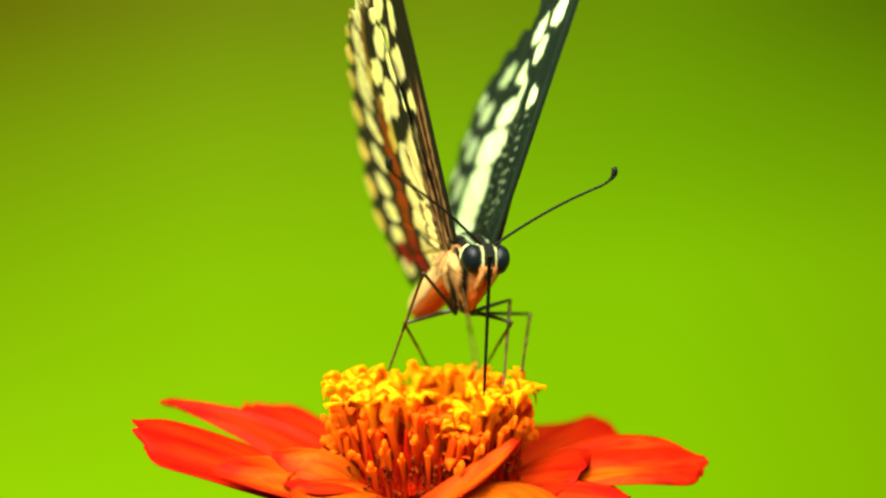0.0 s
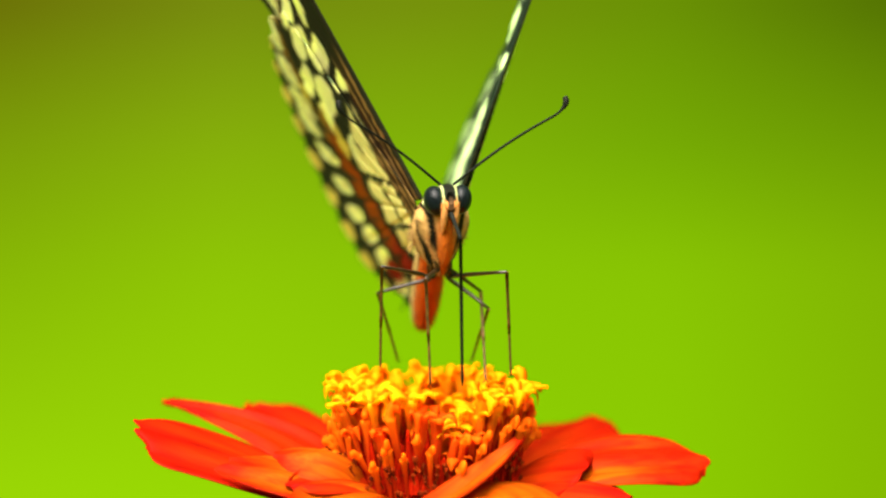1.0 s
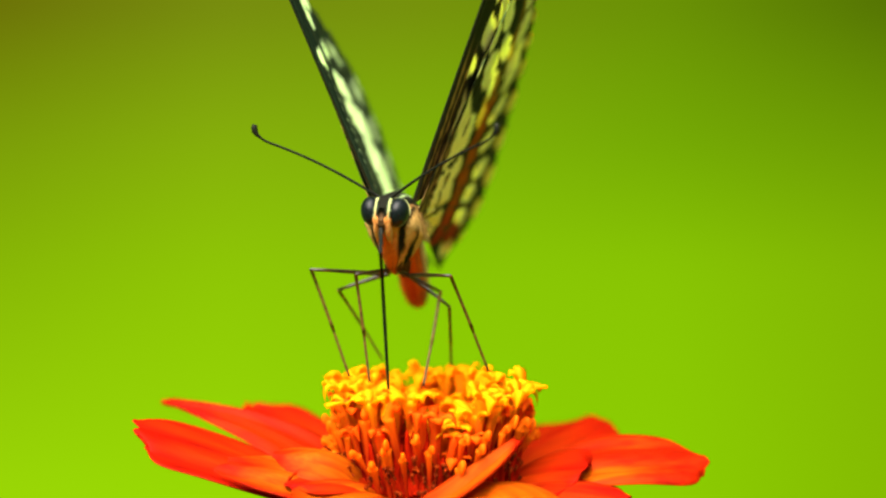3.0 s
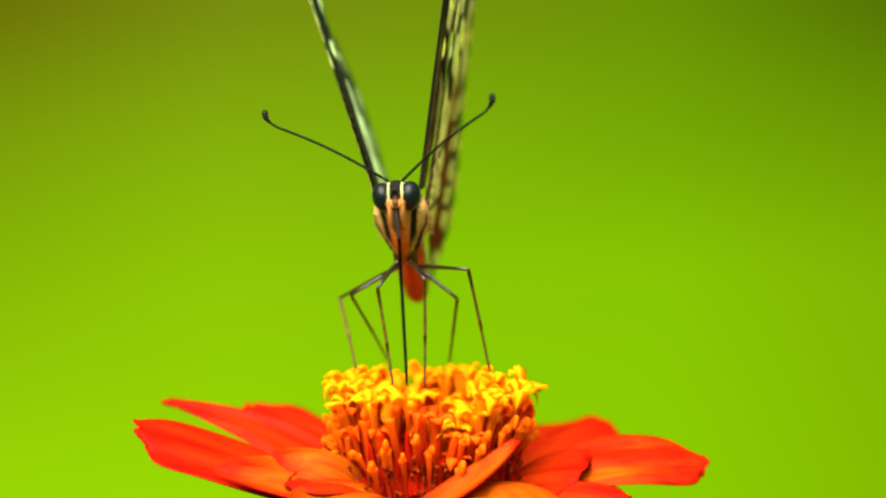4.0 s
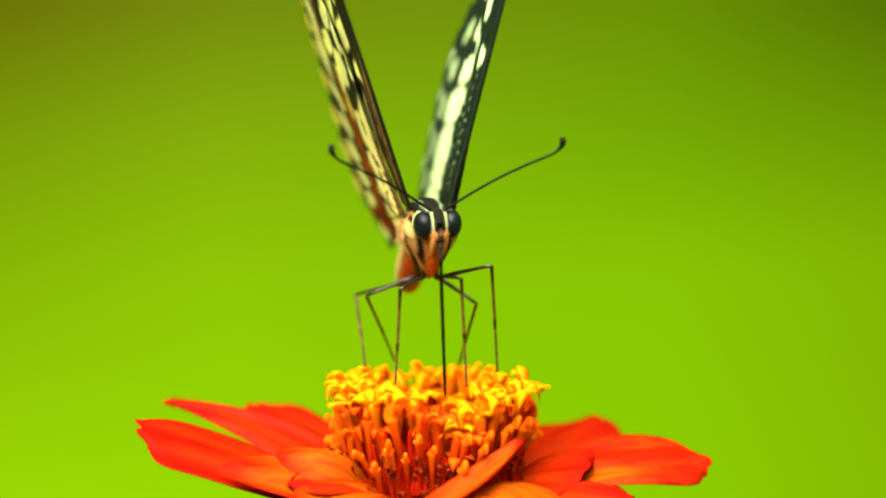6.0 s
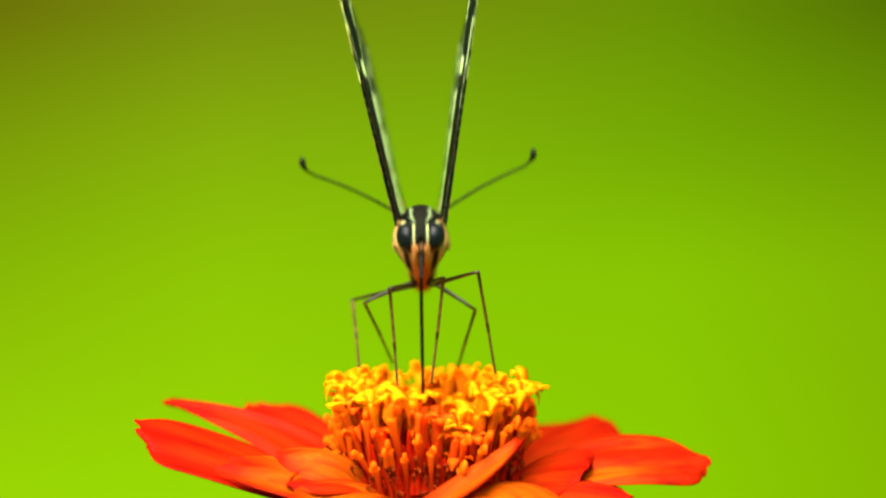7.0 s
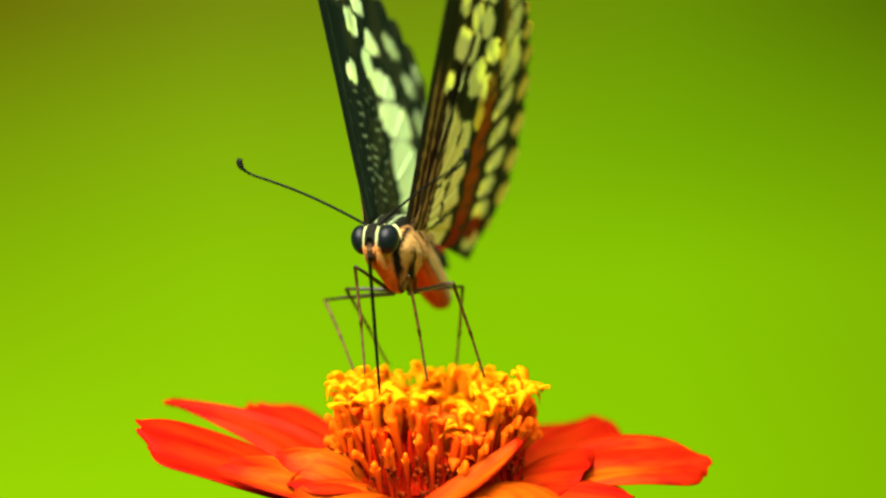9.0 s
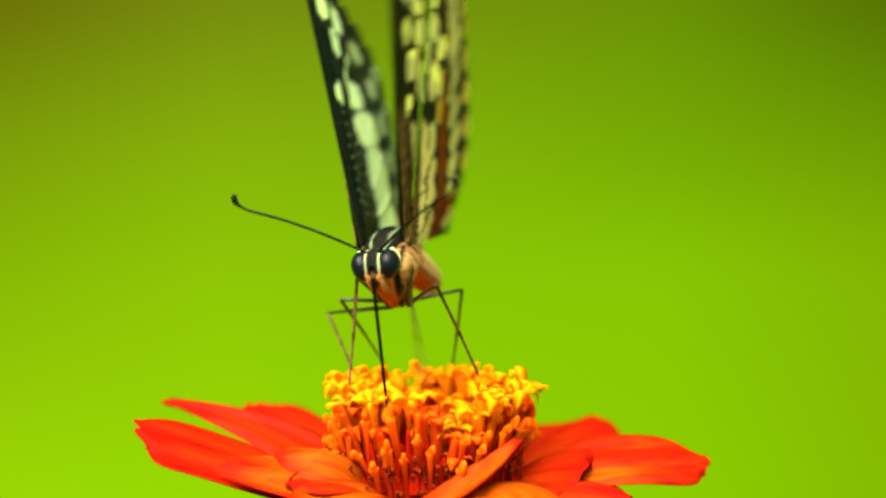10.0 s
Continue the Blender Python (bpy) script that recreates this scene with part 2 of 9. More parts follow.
# base: angle round the disc, radius, height; tip x, y, z; width, roll, arch, cup, notch, orange, skew, blunt
PETALS = [
    (181.6, 6.2, -12.97, (-26.47, -3.31, -3.49), 9.7, -19.5, 0.92, -0.85, 0.035, 0, -0.027, 7.48),
    (160.0, 6.2, -11.67, (-25.5, 8.0, -3.2), 7.4, -19.7, 2.3, 0.47, 0.0, 0, -0.023, 1.95),
    (134.3, 6.2, -10.81, (-17.41, 15.72, -3.95), 7.4, -3.8, 0.5, -0.17, 0.015, 0, 0.029, 5.5),
    (97, 6.2, -9.6, (-3.0, 23.0, -9.0), 9.0, 0, 0.8, 0.3, 0.03, 0, 0.0, 3.8),
    (76, 6.2, -9.8, (6.0, 22.0, -9.0), 9.0, 0, 0.8, 0.3, 0.03, 0, 0.0, 3.8),
    (50.0, 6.2, -12.0, (16.0, 17.6, -5.7), 18.0, 2.0, 1.0, -1.3, 0.004, 0, 0.0, 2.2),
    (5.8, 6.2, -11.9, (25.3, 0.73, -7.1), 8.4, 25.0, 2.7, -0.6, 0.012, 2, -0.01, 6.5),
    (15.0, 6.2, -10.06, (13.8, -4.08, -7.57), 10.36, 21.6, 0.53, -0.61, 0.003, 0, -0.001, 3.61),
    (334.6, 6.2, -10.4, (17.6, -7.6, -9.8), 7.43, 16.0, 0.91, -0.64, 0.021, 0, 0.004, 3.82),
    (302, 6.2, -9.2, (11.2, -18.0, -10.3), 9.0, 0, 1.6, -1.2, 0.03, 1, 0.0, 3.8),
    (319, 10.3, -4.7, (-1.9, -16.5, -11.0), 4.9, 12, -0.5, 1.3, 0.02, 1, 0.0, 3.8),
    (262, 6.2, -9.9, (-3.0, -23.0, -12.0), 9.0, 0, 1.0, -0.4, 0.03, 0, 0.0, 3.8),
    (216.0, 6.2, -10.1, (-13.74, -4.84, -5.77), 6.93, -15.3, 1.99, -2.04, 0.02, 1, 0.007, 3.64),
    (223.2, 6.2, -13.0, (-18.1, -7.66, -6.1), 8.31, -20.4, 1.73, -0.54, 0.043, 1, 0.078, 1.86),
    (240, 6.2, -10.4, (-11.8, -13.0, -10.0), 5.4, -14, 1.2, 0.9, 0.02, 1, 0.0, 3.8),
    (228, 6.2, -10.2, (-12.6, -9.2, -8.3), 4.6, -26, 1.0, 0.8, 0.02, 0, 0.0, 3.0),
]


def petal_pose(base, tip, roll):
    x = (tip - base).normalized()
    y = Vector((0, 0, 1)).cross(x).normalized()
    z = x.cross(y)
    m = Matrix((x, y, z)).transposed().to_4x4()
    return Matrix.Translation(base * MM) @ m @ Matrix.Rotation(radians(roll), 4, "X")


FLORET_YELLOW = np.array((0.92, 0.44, 0.0008))
FLORET_ORANGE = np.array((0.84, 0.080, 0.0022))
FLORET_RED = np.array((0.52, 0.030, 0.0016))


def floret_mesh(seed, open_lobes, height, young=0.0):
    """One tubular disc floret: a slender tube that flares into curled lobes; base at 0, mouth at height."""
    rng = random.Random(seed)
    v, f = [], []
    cols = []
    wide = 1.0 if open_lobes else 0.75
    prof = [(0.0, 0.34), (0.2, 0.40), (0.4, 0.46), (0.6, 0.53), (0.8, 0.64), (0.93, 0.82), (1.0, 1.0)]
    sides = 15
    bend = rng.uniform(-0.9, 0.9)
    spin = rng.uniform(0, 6.28)
    ripe = 1 - young if open_lobes else 0.35
    for h, r in prof:
        wob = rng.uniform(0.86, 1.12)
        for k in range(sides):
            t = 2 * math.pi * k / sides
            rib = math.cos(5 * t + spin)
            rr = r * wide * wob * (1 + 0.13 * rib)
            v.append((rr * math.cos(t) + bend * h * h, rr * math.sin(t) + 0.2 * bend * math.sin(h * 3), h * height))
            k1 = min(1, max(0.0, (h - 0.38) * 1.7))
            c = FLORET_RED * (1 - k1) + (FLORET_ORANGE * (1 - ripe * h ** 3) + FLORET_YELLOW * ripe * h ** 3) * k1
            cols.append(c * (0.95 + 0.05 * rib))
    f += grid_faces(len(prof), sides, 0, True)
    v.append((bend, 0, height * 0.9))
    cols.append(FLORET_ORANGE * 0.8)
    top = (len(prof) - 1) * sides
    for k in range(sides):
        f.append((len(v) - 1, top + k, top + (k + 1) % sides))
    for k in range(open_lobes):
        a = 2 * math.pi * (k + rng.uniform(-0.18, 0.18)) / open_lobes
        out = rng.uniform(1.2, 2.2) * (1 - 0.3 * young)
        curl = rng.uniform(-1.9, 0.5) - young
        lift = rng.uniform(0.3, 1.1)
        wd = rng.uniform(0.42, 0.66)
        n0 = len(v)
        rows = 8
        for i in range(rows):
            s = i / (rows - 1)
            rad = 0.6 + out * math.sin(s * 1.5)
            z = height - 0.15 + lift * math.sin(s * 2.4) + curl * s * s * 0.8
            w = wd * (0.85 + 0.45 * math.sin(math.pi * s)) * math.sqrt(max(0.04, 1 - s ** 4))
            for c, dz in ((-1, 0.0), (0, 0.07), (1, 0.0), (0.6, -0.2), (-0.6, -0.2)):
                x, y = rad, c * w
                v.append((x * math.cos(a) - y * math.sin(a) + bend, x * math.sin(a) + y * math.cos(a), z + dz))
                age = ripe * (0.75 + 0.25 * s)
                cols.append(FLORET_YELLOW * age + FLORET_ORANGE * (1 - age))
        f += grid_faces(rows, 5, n0, True)
        f.append(tuple(range(n0 + (rows - 1) * 5, n0 + rows * 5)))
    if not open_lobes:
        n0 = len(v)
        hook = rng.uniform(2.4, 4.4)
        pts = [(bend + 0.62 * (1 - math.cos(a)), 0.25 * math.sin(a), height * 0.93 + 0.75 * math.sin(a) + 0.12 * a) for a in [hook * q / 7 for q in range(8)]]
        tv, tf = tube(pts, [0.55, 0.50, 0.46, 0.44, 0.42, 0.40, 0.38, 0.24], 8)
        v += [tuple(p) for p in tv]
        f += [tuple(i + n0 for i in q) for q in tf]
        cols += [FLORET_YELLOW * 0.25 + FLORET_ORANGE * 0.7] * len(tv)
    me_ob = mesh_object("floret", [(x * MM, y * MM, z * MM) for x, y, z in v], f, M_FLORET, colours=np.array(cols))
    return me_ob


def build_flower():
    flower = new("zinnia_flower")
    flower.matrix_basis = Matrix.Translation((0, 0, STAND))
    tagged(flower, "scarlet zinnia with a tall yellow-orange disc of tubular florets", "flower")
    # disc core
    prof = [(0.0, -5.2), (3.0, -5.2), (5.2, -5.4), (6.4, -6.2), (7.1, -8.0), (7.4, -9.6), (5.0, -11.0), (0.0, -11.6)]
    v = []
    for r, z in prof:
        for k in range(28):
            t = 2 * math.pi * k / 28
            v.append((r * MM * math.cos(t), r * MM * math.sin(t), z * MM))
    tagged(mesh_object("receptacle", v, grid_faces(len(prof), 28, 0, True, True), M_CORE, flower), "dark red core of the disc")
    # ray petals
    for k, (ang, r, base_z, tip, width, roll, arch, cup, notch, orange, skew, blunt) in enumerate(PETALS):
        base = Vector((r * math.cos(radians(ang)), r * math.sin(radians(ang)), base_z))
        tip = Vector(tip)
        p = petal_mesh("petal", (tip - base).length, width, arch, cup, notch, skew, blunt, 40 + k, orange, flower)
        put(p, petal_pose(base, tip, roll))
        tagged(p, "orange-washed scarlet petal" if orange else "scarlet petal")
    # disc florets in rings
    rng = random.Random(5)
    kinds = [floret_mesh(s, 5, 8.0) for s in range(9)] + [floret_mesh(20 + s, 0, 5.0) for s in range(4)] + [floret_mesh(40 + s, 4, 8.0, 0.84) for s in range(5)]
    # radius, how many, height of the mouths, their spread up and down, lean, width; the last ring holds late buds
    rings = [(1.4, 4, -4.4, 0.7, 0.4, 2, 0.80), (3.3, 8, -3.8, 0.8, 0.5, 4, 0.80), (5.0, 11, -2.4, 0.9, 0.6, 6, 0.84), (6.3, 24, -0.6, 1.0, 0.7, 8, 0.86),
             (7.7, 44, -1.3, 2.0, 1.2, 15, 0.80), (8.1, 38, -3.7, 1.5, 1.3, 13, 0.56), (8.6, 40, -5.7, 1.3, 1.5, 22, 0.52)]
    used = set()
    for ri, (rad, count, top, down, up, tilt, wide) in enumerate(rings):
        for k in range(count):
            a = 2 * math.pi * (k + rng.uniform(-0.3, 0.3)) / count + ri * 0.37
            share = (0.95 if math.cos(a) < -0.4 else 0.62) if ri == 5 else (1.0 if math.cos(a) < -0.4 else 0.36) if ri == 6 else 1.0
            if rng.random() > share:
                continue
            notch = math.exp(-((a % (2 * math.pi) - 4.95) / 0.17) ** 2)
            mouth = top + rng.uniform(-down, up) - (1.0 * max(0.0, -math.sin(a)) * (ri in (3, 4)) + 2.4 * notch * (1 < ri < 6))
            bud = ri == 6 or (ri == 5 and rng.random() < 0.9) or (ri == 4 and mouth < -2.0 and rng.random() < 0.5)
            src = rng.choice(kinds[9:13] if bud else kinds[13:] if ri == 5 or mouth < -1.7 and ri == 4 else kinds[:9])
            if src.name not in used:
                used.add(src.name)
                ob = src
            else:
                ob = src.copy()
                scene.collection.objects.link(ob)
            ob.parent = flower
            lean = tilt + rng.uniform(-9, 9)
            h = (4.2 if ri == 6 else 5.6) if bud and ri > 4 else max(3.6, (mouth + 9.0) / math.cos(radians(lean)))
            r = rad + rng.uniform(-0.35, 0.35)
            base_r = r - h * math.sin(radians(lean)) * 0.75
            m = Matrix.Translation((base_r * MM * math.cos(a), base_r * MM * math.sin(a), (mouth - h * math.cos(radians(lean))) * MM))
            m = m @ Matrix.Rotation(a, 4, "Z") @ Matrix.Rotation(radians(lean), 4, "Y") @ Matrix.Rotation(rng.uniform(-0.6, 0.6) if ri >= 5 else rng.uniform(0, 6.28), 4, "Z")
            wide_here = wide * rng.uniform(0.84, 1.16)
            ob.matrix_basis = m @ Matrix.Diagonal((wide_here, wide_here, h / (5.0 if bud else 8.0), 1.0))
    # red bracts that stand between the tubes
    parts = []
    for k in range(120):
        a = 2 * math.pi * (k + rng.uniform(-0.4, 0.4)) / 120
        d, s = Vector((math.cos(a), math.sin(a), 0)), Vector((-math.sin(a), math.cos(a), 0))
        h, w = rng.uniform(2.6, 6.0), rng.uniform(0.18, 0.40)
        r, sway = rng.uniform(6.5, 7.9), rng.uniform(-0.4, 0.4)
        pts = [(d * (r + 0.5 * q * q) + s * sway * q + Vector((0, 0, -9.4 + h * q))) * MM for q in (0, 0.35, 0.7, 0.9, 1.0)]
        parts.append(tube(pts, [w * x * MM for x in (0.8, 1.0, 0.9, 0.55, 0.12)], 6, 0.45))
    v, f = merge(*parts)
    tagged(mesh_object("bract_fringe", v, f, M_PALE, flower), "thin deep red bracts between the florets", kind="stuff")
    # withered chaff round the foot of the disc
    parts = []
    for k in range(400):
        a = rng.uniform(0, 6.28)
        r = rng.uniform(7.4, 10.4)
        z = rng.uniform(-10.6, -7.0) - 0.5 * max(0.0, r - 9.0)
        if (math.cos(a) > 0.3 and r > 8.0) or (math.sin(a) < -0.5 and r > 9.2):
            continue
        d = Vector((math.cos(a), math.sin(a), 0))
        s = Vector((-math.sin(a), math.cos(a), 0))
        p0 = d * r + Vector((0, 0, z))
        h = rng.uniform(0.5, 1.5)
        sway, w = rng.uniform(-0.5, 0.5), rng.uniform(0.7, 1.35)
        pts = [(p0 + Vector((0, 0, h * q)) + d * (0.35 * q) + s * sway * math.sin(q * 2.6)) * MM for q in (0, 0.3, 0.6, 0.85, 1.0)]
        parts.append(tube(pts, [w * x * MM for x in (0.11, 0.10, 0.12, 0.24, 0.08)], 5))
    v, f = merge(*parts)
    tagged(mesh_object("chaff", v, f, M_CHAFF, flower), "withered brown and dark red scales", kind="stuff")
    # calyx and stem
    v, f = merge(*[tube([(math.cos(a) * 5.5 * MM, math.sin(a) * 5.5 * MM, -9.6 * MM), (math.cos(a) * 5.2 * MM, math.sin(a) * 5.2 * MM, -12 * MM), (math.cos(a) * 2.5 * MM, math.sin(a) * 2.5 * MM, -15 * MM)], [1.6 * MM, 1.9 * MM, 1.2 * MM], 8, 0.6) for a in [k * 2 * math.pi / 14 for k in range(14)]])
    mesh_object("calyx", v, f, M_STEM, flower)
    pts = [(0.004 * math.sin(q * 2.2), 0.006 * q * math.sin(q * 3), -0.0115 - q * (STAND - 0.0115 + 0.02)) for q in [i / 14 for i in range(15)]]
    v, f = tube(pts, [(1.6 + 1.4 * i / 14) * MM for i in range(15)], 12)
    tagged(mesh_object("stem", v, f, M_STEM, flower), "slender green stem")
    return flower


flower = build_flower()

# ---- the butterfly ----
BLACK = np.array((0.0076, 0.0165, 0.0076))
CREAM = np.array((0.66, 0.94, 0.40))
BUFF = np.array((0.48, 0.35, 0.11))
RUST = np.array((0.27, 0.046, 0.002))
RED = np.array((0.30, 0.012, 0.006))
CHEST = np.array((0.43, 0.098, 0.007))
INK = np.array((0.0042, 0.0046, 0.0020))
BROWN = np.array((0.055, 0.028, 0.010))
YELLOW = np.array((0.52, 0.42, 0.06))


def over(col, colour, mask):
    return col * (1 - mask[..., None]) + np.asarray(colour) * mask[..., None]


def vein_mask(o, b, angles, width, origin=(-1.0, 1.0)):
    m = np.zeros_like(o)
    x, y = o - origin[0], b - origin[1]
    r = np.hypot(x, y)
    for a in angles:
        d = np.abs(-math.sin(radians(a)) * x + math.cos(radians(a)) * y)
        ahead = (math.cos(radians(a)) * x + math.sin(radians(a)) * y) > 0
        m = np.maximum(m, ahead * (1 - smoothstep(width * 0.5, width * 1.3, d)))
    return m * smoothstep(1.0, 3.0, r)


def wobble(o, b, scale, amount, seed):
    """Irregular shift, so that the marks have ragged edges."""
    k = 2 * math.pi / scale
    return amount * (np.sin(k * o + seed) * np.cos(k * 0.83 * b + 1.7 * seed) + 0.5 * np.sin(k * 2.3 * b + 0.6 * seed + k * o * 1.1))


SWEEP = 0.381                     # forward swing of the forewing against the hindwing


def across(o, b):
    """How far a place lies from the leading edge (0) towards the outer margin (1)."""
    lead = -np.tan(SWEEP) * np.clip(o, 0, 40)
    edge = np.sqrt(np.clip(25.0 ** 2 - np.clip(o + 1, 0, 24.5) ** 2, 25, 700))
    return (b - lead) / (edge - lead)


def spots_at(o, f, spots, soft=0.2):
    m = np.zeros_like(o)
    for so, sf, ro, rf, slant in spots:
        x, y = (o - so) / ro, (f - sf - slant * (o - so)) / rf
        d = np.sqrt(np.abs(x) ** 2.4 + np.abs(y) ** 2.4)
        m = np.maximum(m, 1 - smoothstep(1 - soft, 1 + soft, d))
    return m


# along the wing, across it, half lengths, slant
UPPER_SPOTS = [
    (1.0, 0.58, 2.4, 0.15, 0.0), (5.2, 0.575, 3.2, 0.145, 0.0), (9.9, 0.56, 1.75, 0.15, 0.0), (13.1, 0.525, 1.35, 0.105, -0.005),
    (14.8, 0.39, 1.45, 0.09, 0.01), (13.2, 0.15, 1.0, 0.05, 0.016), (16.9, 0.53, 1.1, 0.08, 0.0),
    (17.9, 0.27, 1.2, 0.075, 0.01), (20.2, 0.42, 1.3, 0.07, 0.0), (20.8, 0.20, 1.2, 0.07, 0.01), (24.0, 0.33, 1.4, 0.08, 0.0), (28, 0.3, 1.5, 0.1, 0.0),
]
UPPER_FAINT = [
    (3.2, 0.86, 1.0, 0.055, 0.0), (6.6, 0.84, 1.2, 0.06, 0.0), (10.4, 0.83, 1.2, 0.055, 0.0), (13.8, 0.82, 1.1, 0.06, 0.0), (17.2, 0.77, 1.1, 0.06, 0.0),
    (5.0, 0.965, 0.8, 0.03, 0.0), (8.4, 0.965, 0.8, 0.03, 0.0), (11.8, 0.96, 0.8, 0.03, 0.0), (15.2, 0.95, 0.8, 0.035, 0.0),
]
UNDER_PALE = [
    (1.2, 0.30, 1.9, 0.085, 0.0), (5.2, 0.30, 2.1, 0.075, 0.0), (8.2, 0.32, 1.4, 0.07, 0.008), (12.7, 0.14, 1.0, 0.045, 0.016),
    (12.8, 0.46, 1.4, 0.075, 0.0), (13.6, 0.33, 1.8, 0.075, 0.012), (16.2, 0.22, 1.5, 0.07, 0.01), (16.4, 0.46, 1.2, 0.08, 0.0),
    (18.6, 0.36, 1.4, 0.07, 0.01), (20.0, 0.19, 1.4, 0.07, 0.0), (21.6, 0.40, 1.3, 0.07, 0.0), (24.0, 0.3, 1.5, 0.08, 0.0),
]


def ring_cells(a, step, phase):
    d = a / step + phase
    return np.abs(d - np.round(d)) * 2


def upper_scales(o, b):
    o2, b2 = o + wobble(o, b, 2.0, 0.14, 1.0), b + wobble(o, b, 1.8, 0.16, 2.2)
    f = across(o2, b2)
    col = np.zeros(o.shape + (3,)) + BLACK
    # pale dusting of the cell, in short cross lines
    zone = smoothstep(0.05, 0.09, f) * (1 - smoothstep(0.34, 0.40, f)) * (1 - smoothstep(11, 12.5, o)) * smoothstep(1.0, 2.5, o)
    lines = np.clip(np.sin(6.5 * o + 22 * f + 1.5 * np.sin(26 * f)) * 1.8 - 0.9, 0, 1) * np.clip(np.sin(55 * f + 0.9 * np.sin(1.7 * o)) + 0.3, 0, 1)
    col = over(col, CREAM * 0.6, zone * lines * 0.55)
    col = over(col, CREAM, spots_at(o2, f, UPPER_SPOTS))
    col = over(col, CREAM * 0.45, spots_at(o2, f, UPPER_FAINT, 0.3))
    col = over(col, RED, spots_at(o, f, [(-0.6, 0.82, 1.6, 0.07, 0.0)]))
    col = over(col, BLACK * 2.4, (np.abs(f - 0.035) < 0.008) * 1.0)
    return col


def under_scales(o, b):
    o2, b2 = o + wobble(o, b, 2.1, 0.18, 5.5), b + wobble(o, b, 1.9, 0.18, 0.9)
    f = across(o2, b2)
    a = np.degrees(np.arctan2(b2, o2 + 1))
    pale = np.array((0.92, 0.90, 0.30))
    amber = np.array((0.86, 0.64, 0.10))
    col = np.zeros(o.shape + (3,)) + BLACK * 0.7 + BROWN * 0.3
    # buff lines on brown along the leading edge
    zone = smoothstep(-0.012, 0.004, f) * (1 - smoothstep(0.115, 0.145, f)) * (1 - smoothstep(11.5, 15.0, o))
    line = smoothstep(0.1, 0.6, np.sin(f * 120 / (1 + 0.035 * o) + 0.5))
    col = over(col, BROWN, zone)
    col = over(col, BUFF * 0.5 + CHEST * 0.3, zone * line)
    # pale cells, cut by dark veins
    cells = smoothstep(0.14, 0.165, f) * (1 - smoothstep(0.395, 0.42, f + 0.015 * np.sin(2.2 * o))) * (1 - smoothstep(8.0, 9.3, o + 14 * (f - 0.3)))
    cell = np.array((0.95, 0.86, 0.25))
    col = over(col, pale, spots_at(o2, f, UNDER_PALE))
    col = over(col, cell, cells)
    for line_f, half in ((0.27, 0.013),):
        d = np.abs(f - line_f - 0.012 * np.sin(1.3 * o + 9 * line_f))
        col = over(col, BROWN * 0.9, (1 - smoothstep(half * 0.6, half * 1.4, d)) * cells * smoothstep(-0.9, -0.4, np.sin(0.9 * o + 20 * line_f)))
    for o0, k in ((0.2, 11.0), (5.2, 15.0)):
        d = np.abs(o2 - o0 - (f - 0.3) * k)
        col = over(col, BLACK + BROWN * 0.3, (1 - smoothstep(0.14, 0.36, d)) * smoothstep(0.12, 0.16, f) * (1 - smoothstep(0.42, 0.46, f)))
    # rust band, broken by dark blotches, redder towards the body
    band = smoothstep(0.46, 0.485, f + 0.012 * np.sin(1.9 * o)) * (1 - smoothstep(0.575, 0.605, f + 0.016 * np.sin(2.3 * o + 1))) * (1 - smoothstep(13.5, 15.0, o))
    far = smoothstep(14.0, 15.5, o) * smoothstep(0.55, 0.58, f) * (1 - smoothstep(0.68, 0.71, f))
    band = np.maximum(band, far * 0.85)
    hot = 1 - smoothstep(-0.5, 2.0, o)
    rust = RUST * (1 - hot[..., None]) + RED * hot[..., None]
    tawny = (smoothstep(11.0, 14.0, o) * 0.55)[..., None]
    rust = rust * (1 - tawny) + YELLOW * 0.5 * tawny
    col = col * (1 - band[..., None]) + rust * band[..., None]
    blot = ring_cells(a, 9.0, 0.2)
    col = over(col, BLACK * 1.5, band * (1 - smoothstep(0.10, 0.28, blot)) * smoothstep(0.50, 0.53, f))
    col = over(col, YELLOW, spots_at(o2, f, [(10.4, 0.44, 1.5, 0.05, 0.0), (16.4, 0.60, 1.0, 0.045, 0.0)]))
    # two rows of pale spots towards the scalloped margin
    n1 = np.round(a / 9.0 + 0.7)
    big = 0.90 + 0.16 * np.sin(n1 * 12.9898 + 1.0)
    q = (np.abs((f - 0.735 - 0.02 * np.sin(n1 * 4.1)) / (0.108 * big)) ** 2.8 + (ring_cells(a + 1.2 * np.sin(n1 * 7.7), 9.0, 0.7) / (0.88 * big)) ** 2.8) ** 0.357
    col = over(col, pale, 1 - smoothstep(0.82, 1.15, q))
    q = np.sqrt(((f - 0.69) / 0.030) ** 2 + (ring_cells(a, 9.0, 0.7) / 0.20) ** 2)
    col = over(col, YELLOW * 0.6, 0.5 * (1 - smoothstep(0.7, 1.3, q)))
    n2 = np.round(a / 9.0 + 0.2)
    big = 0.92 + 0.14 * np.sin(n2 * 9.17 + 2.0)
    q = (np.abs((f - 0.97) / (0.085 * big)) ** 2.6 + (ring_cells(a + 1.0 * np.sin(n2 * 5.3), 9.0, 0.2) / (0.62 * big)) ** 2.6) ** 0.385
    col = over(col, amber, 1 - smoothstep(0.82, 1.18, q))
    col = over(col, RED, spots_at(o, f, [(-0.5, 0.72, 1.3, 0.07, 0.0)]))
    return col


def swung(paint):
    """The same marks for the forewing, which is swung forward."""
    c, s = math.cos(SWEEP), math.sin(SWEEP)
    return lambda o, b: paint(o * c + b * s, -o * s + b * c)


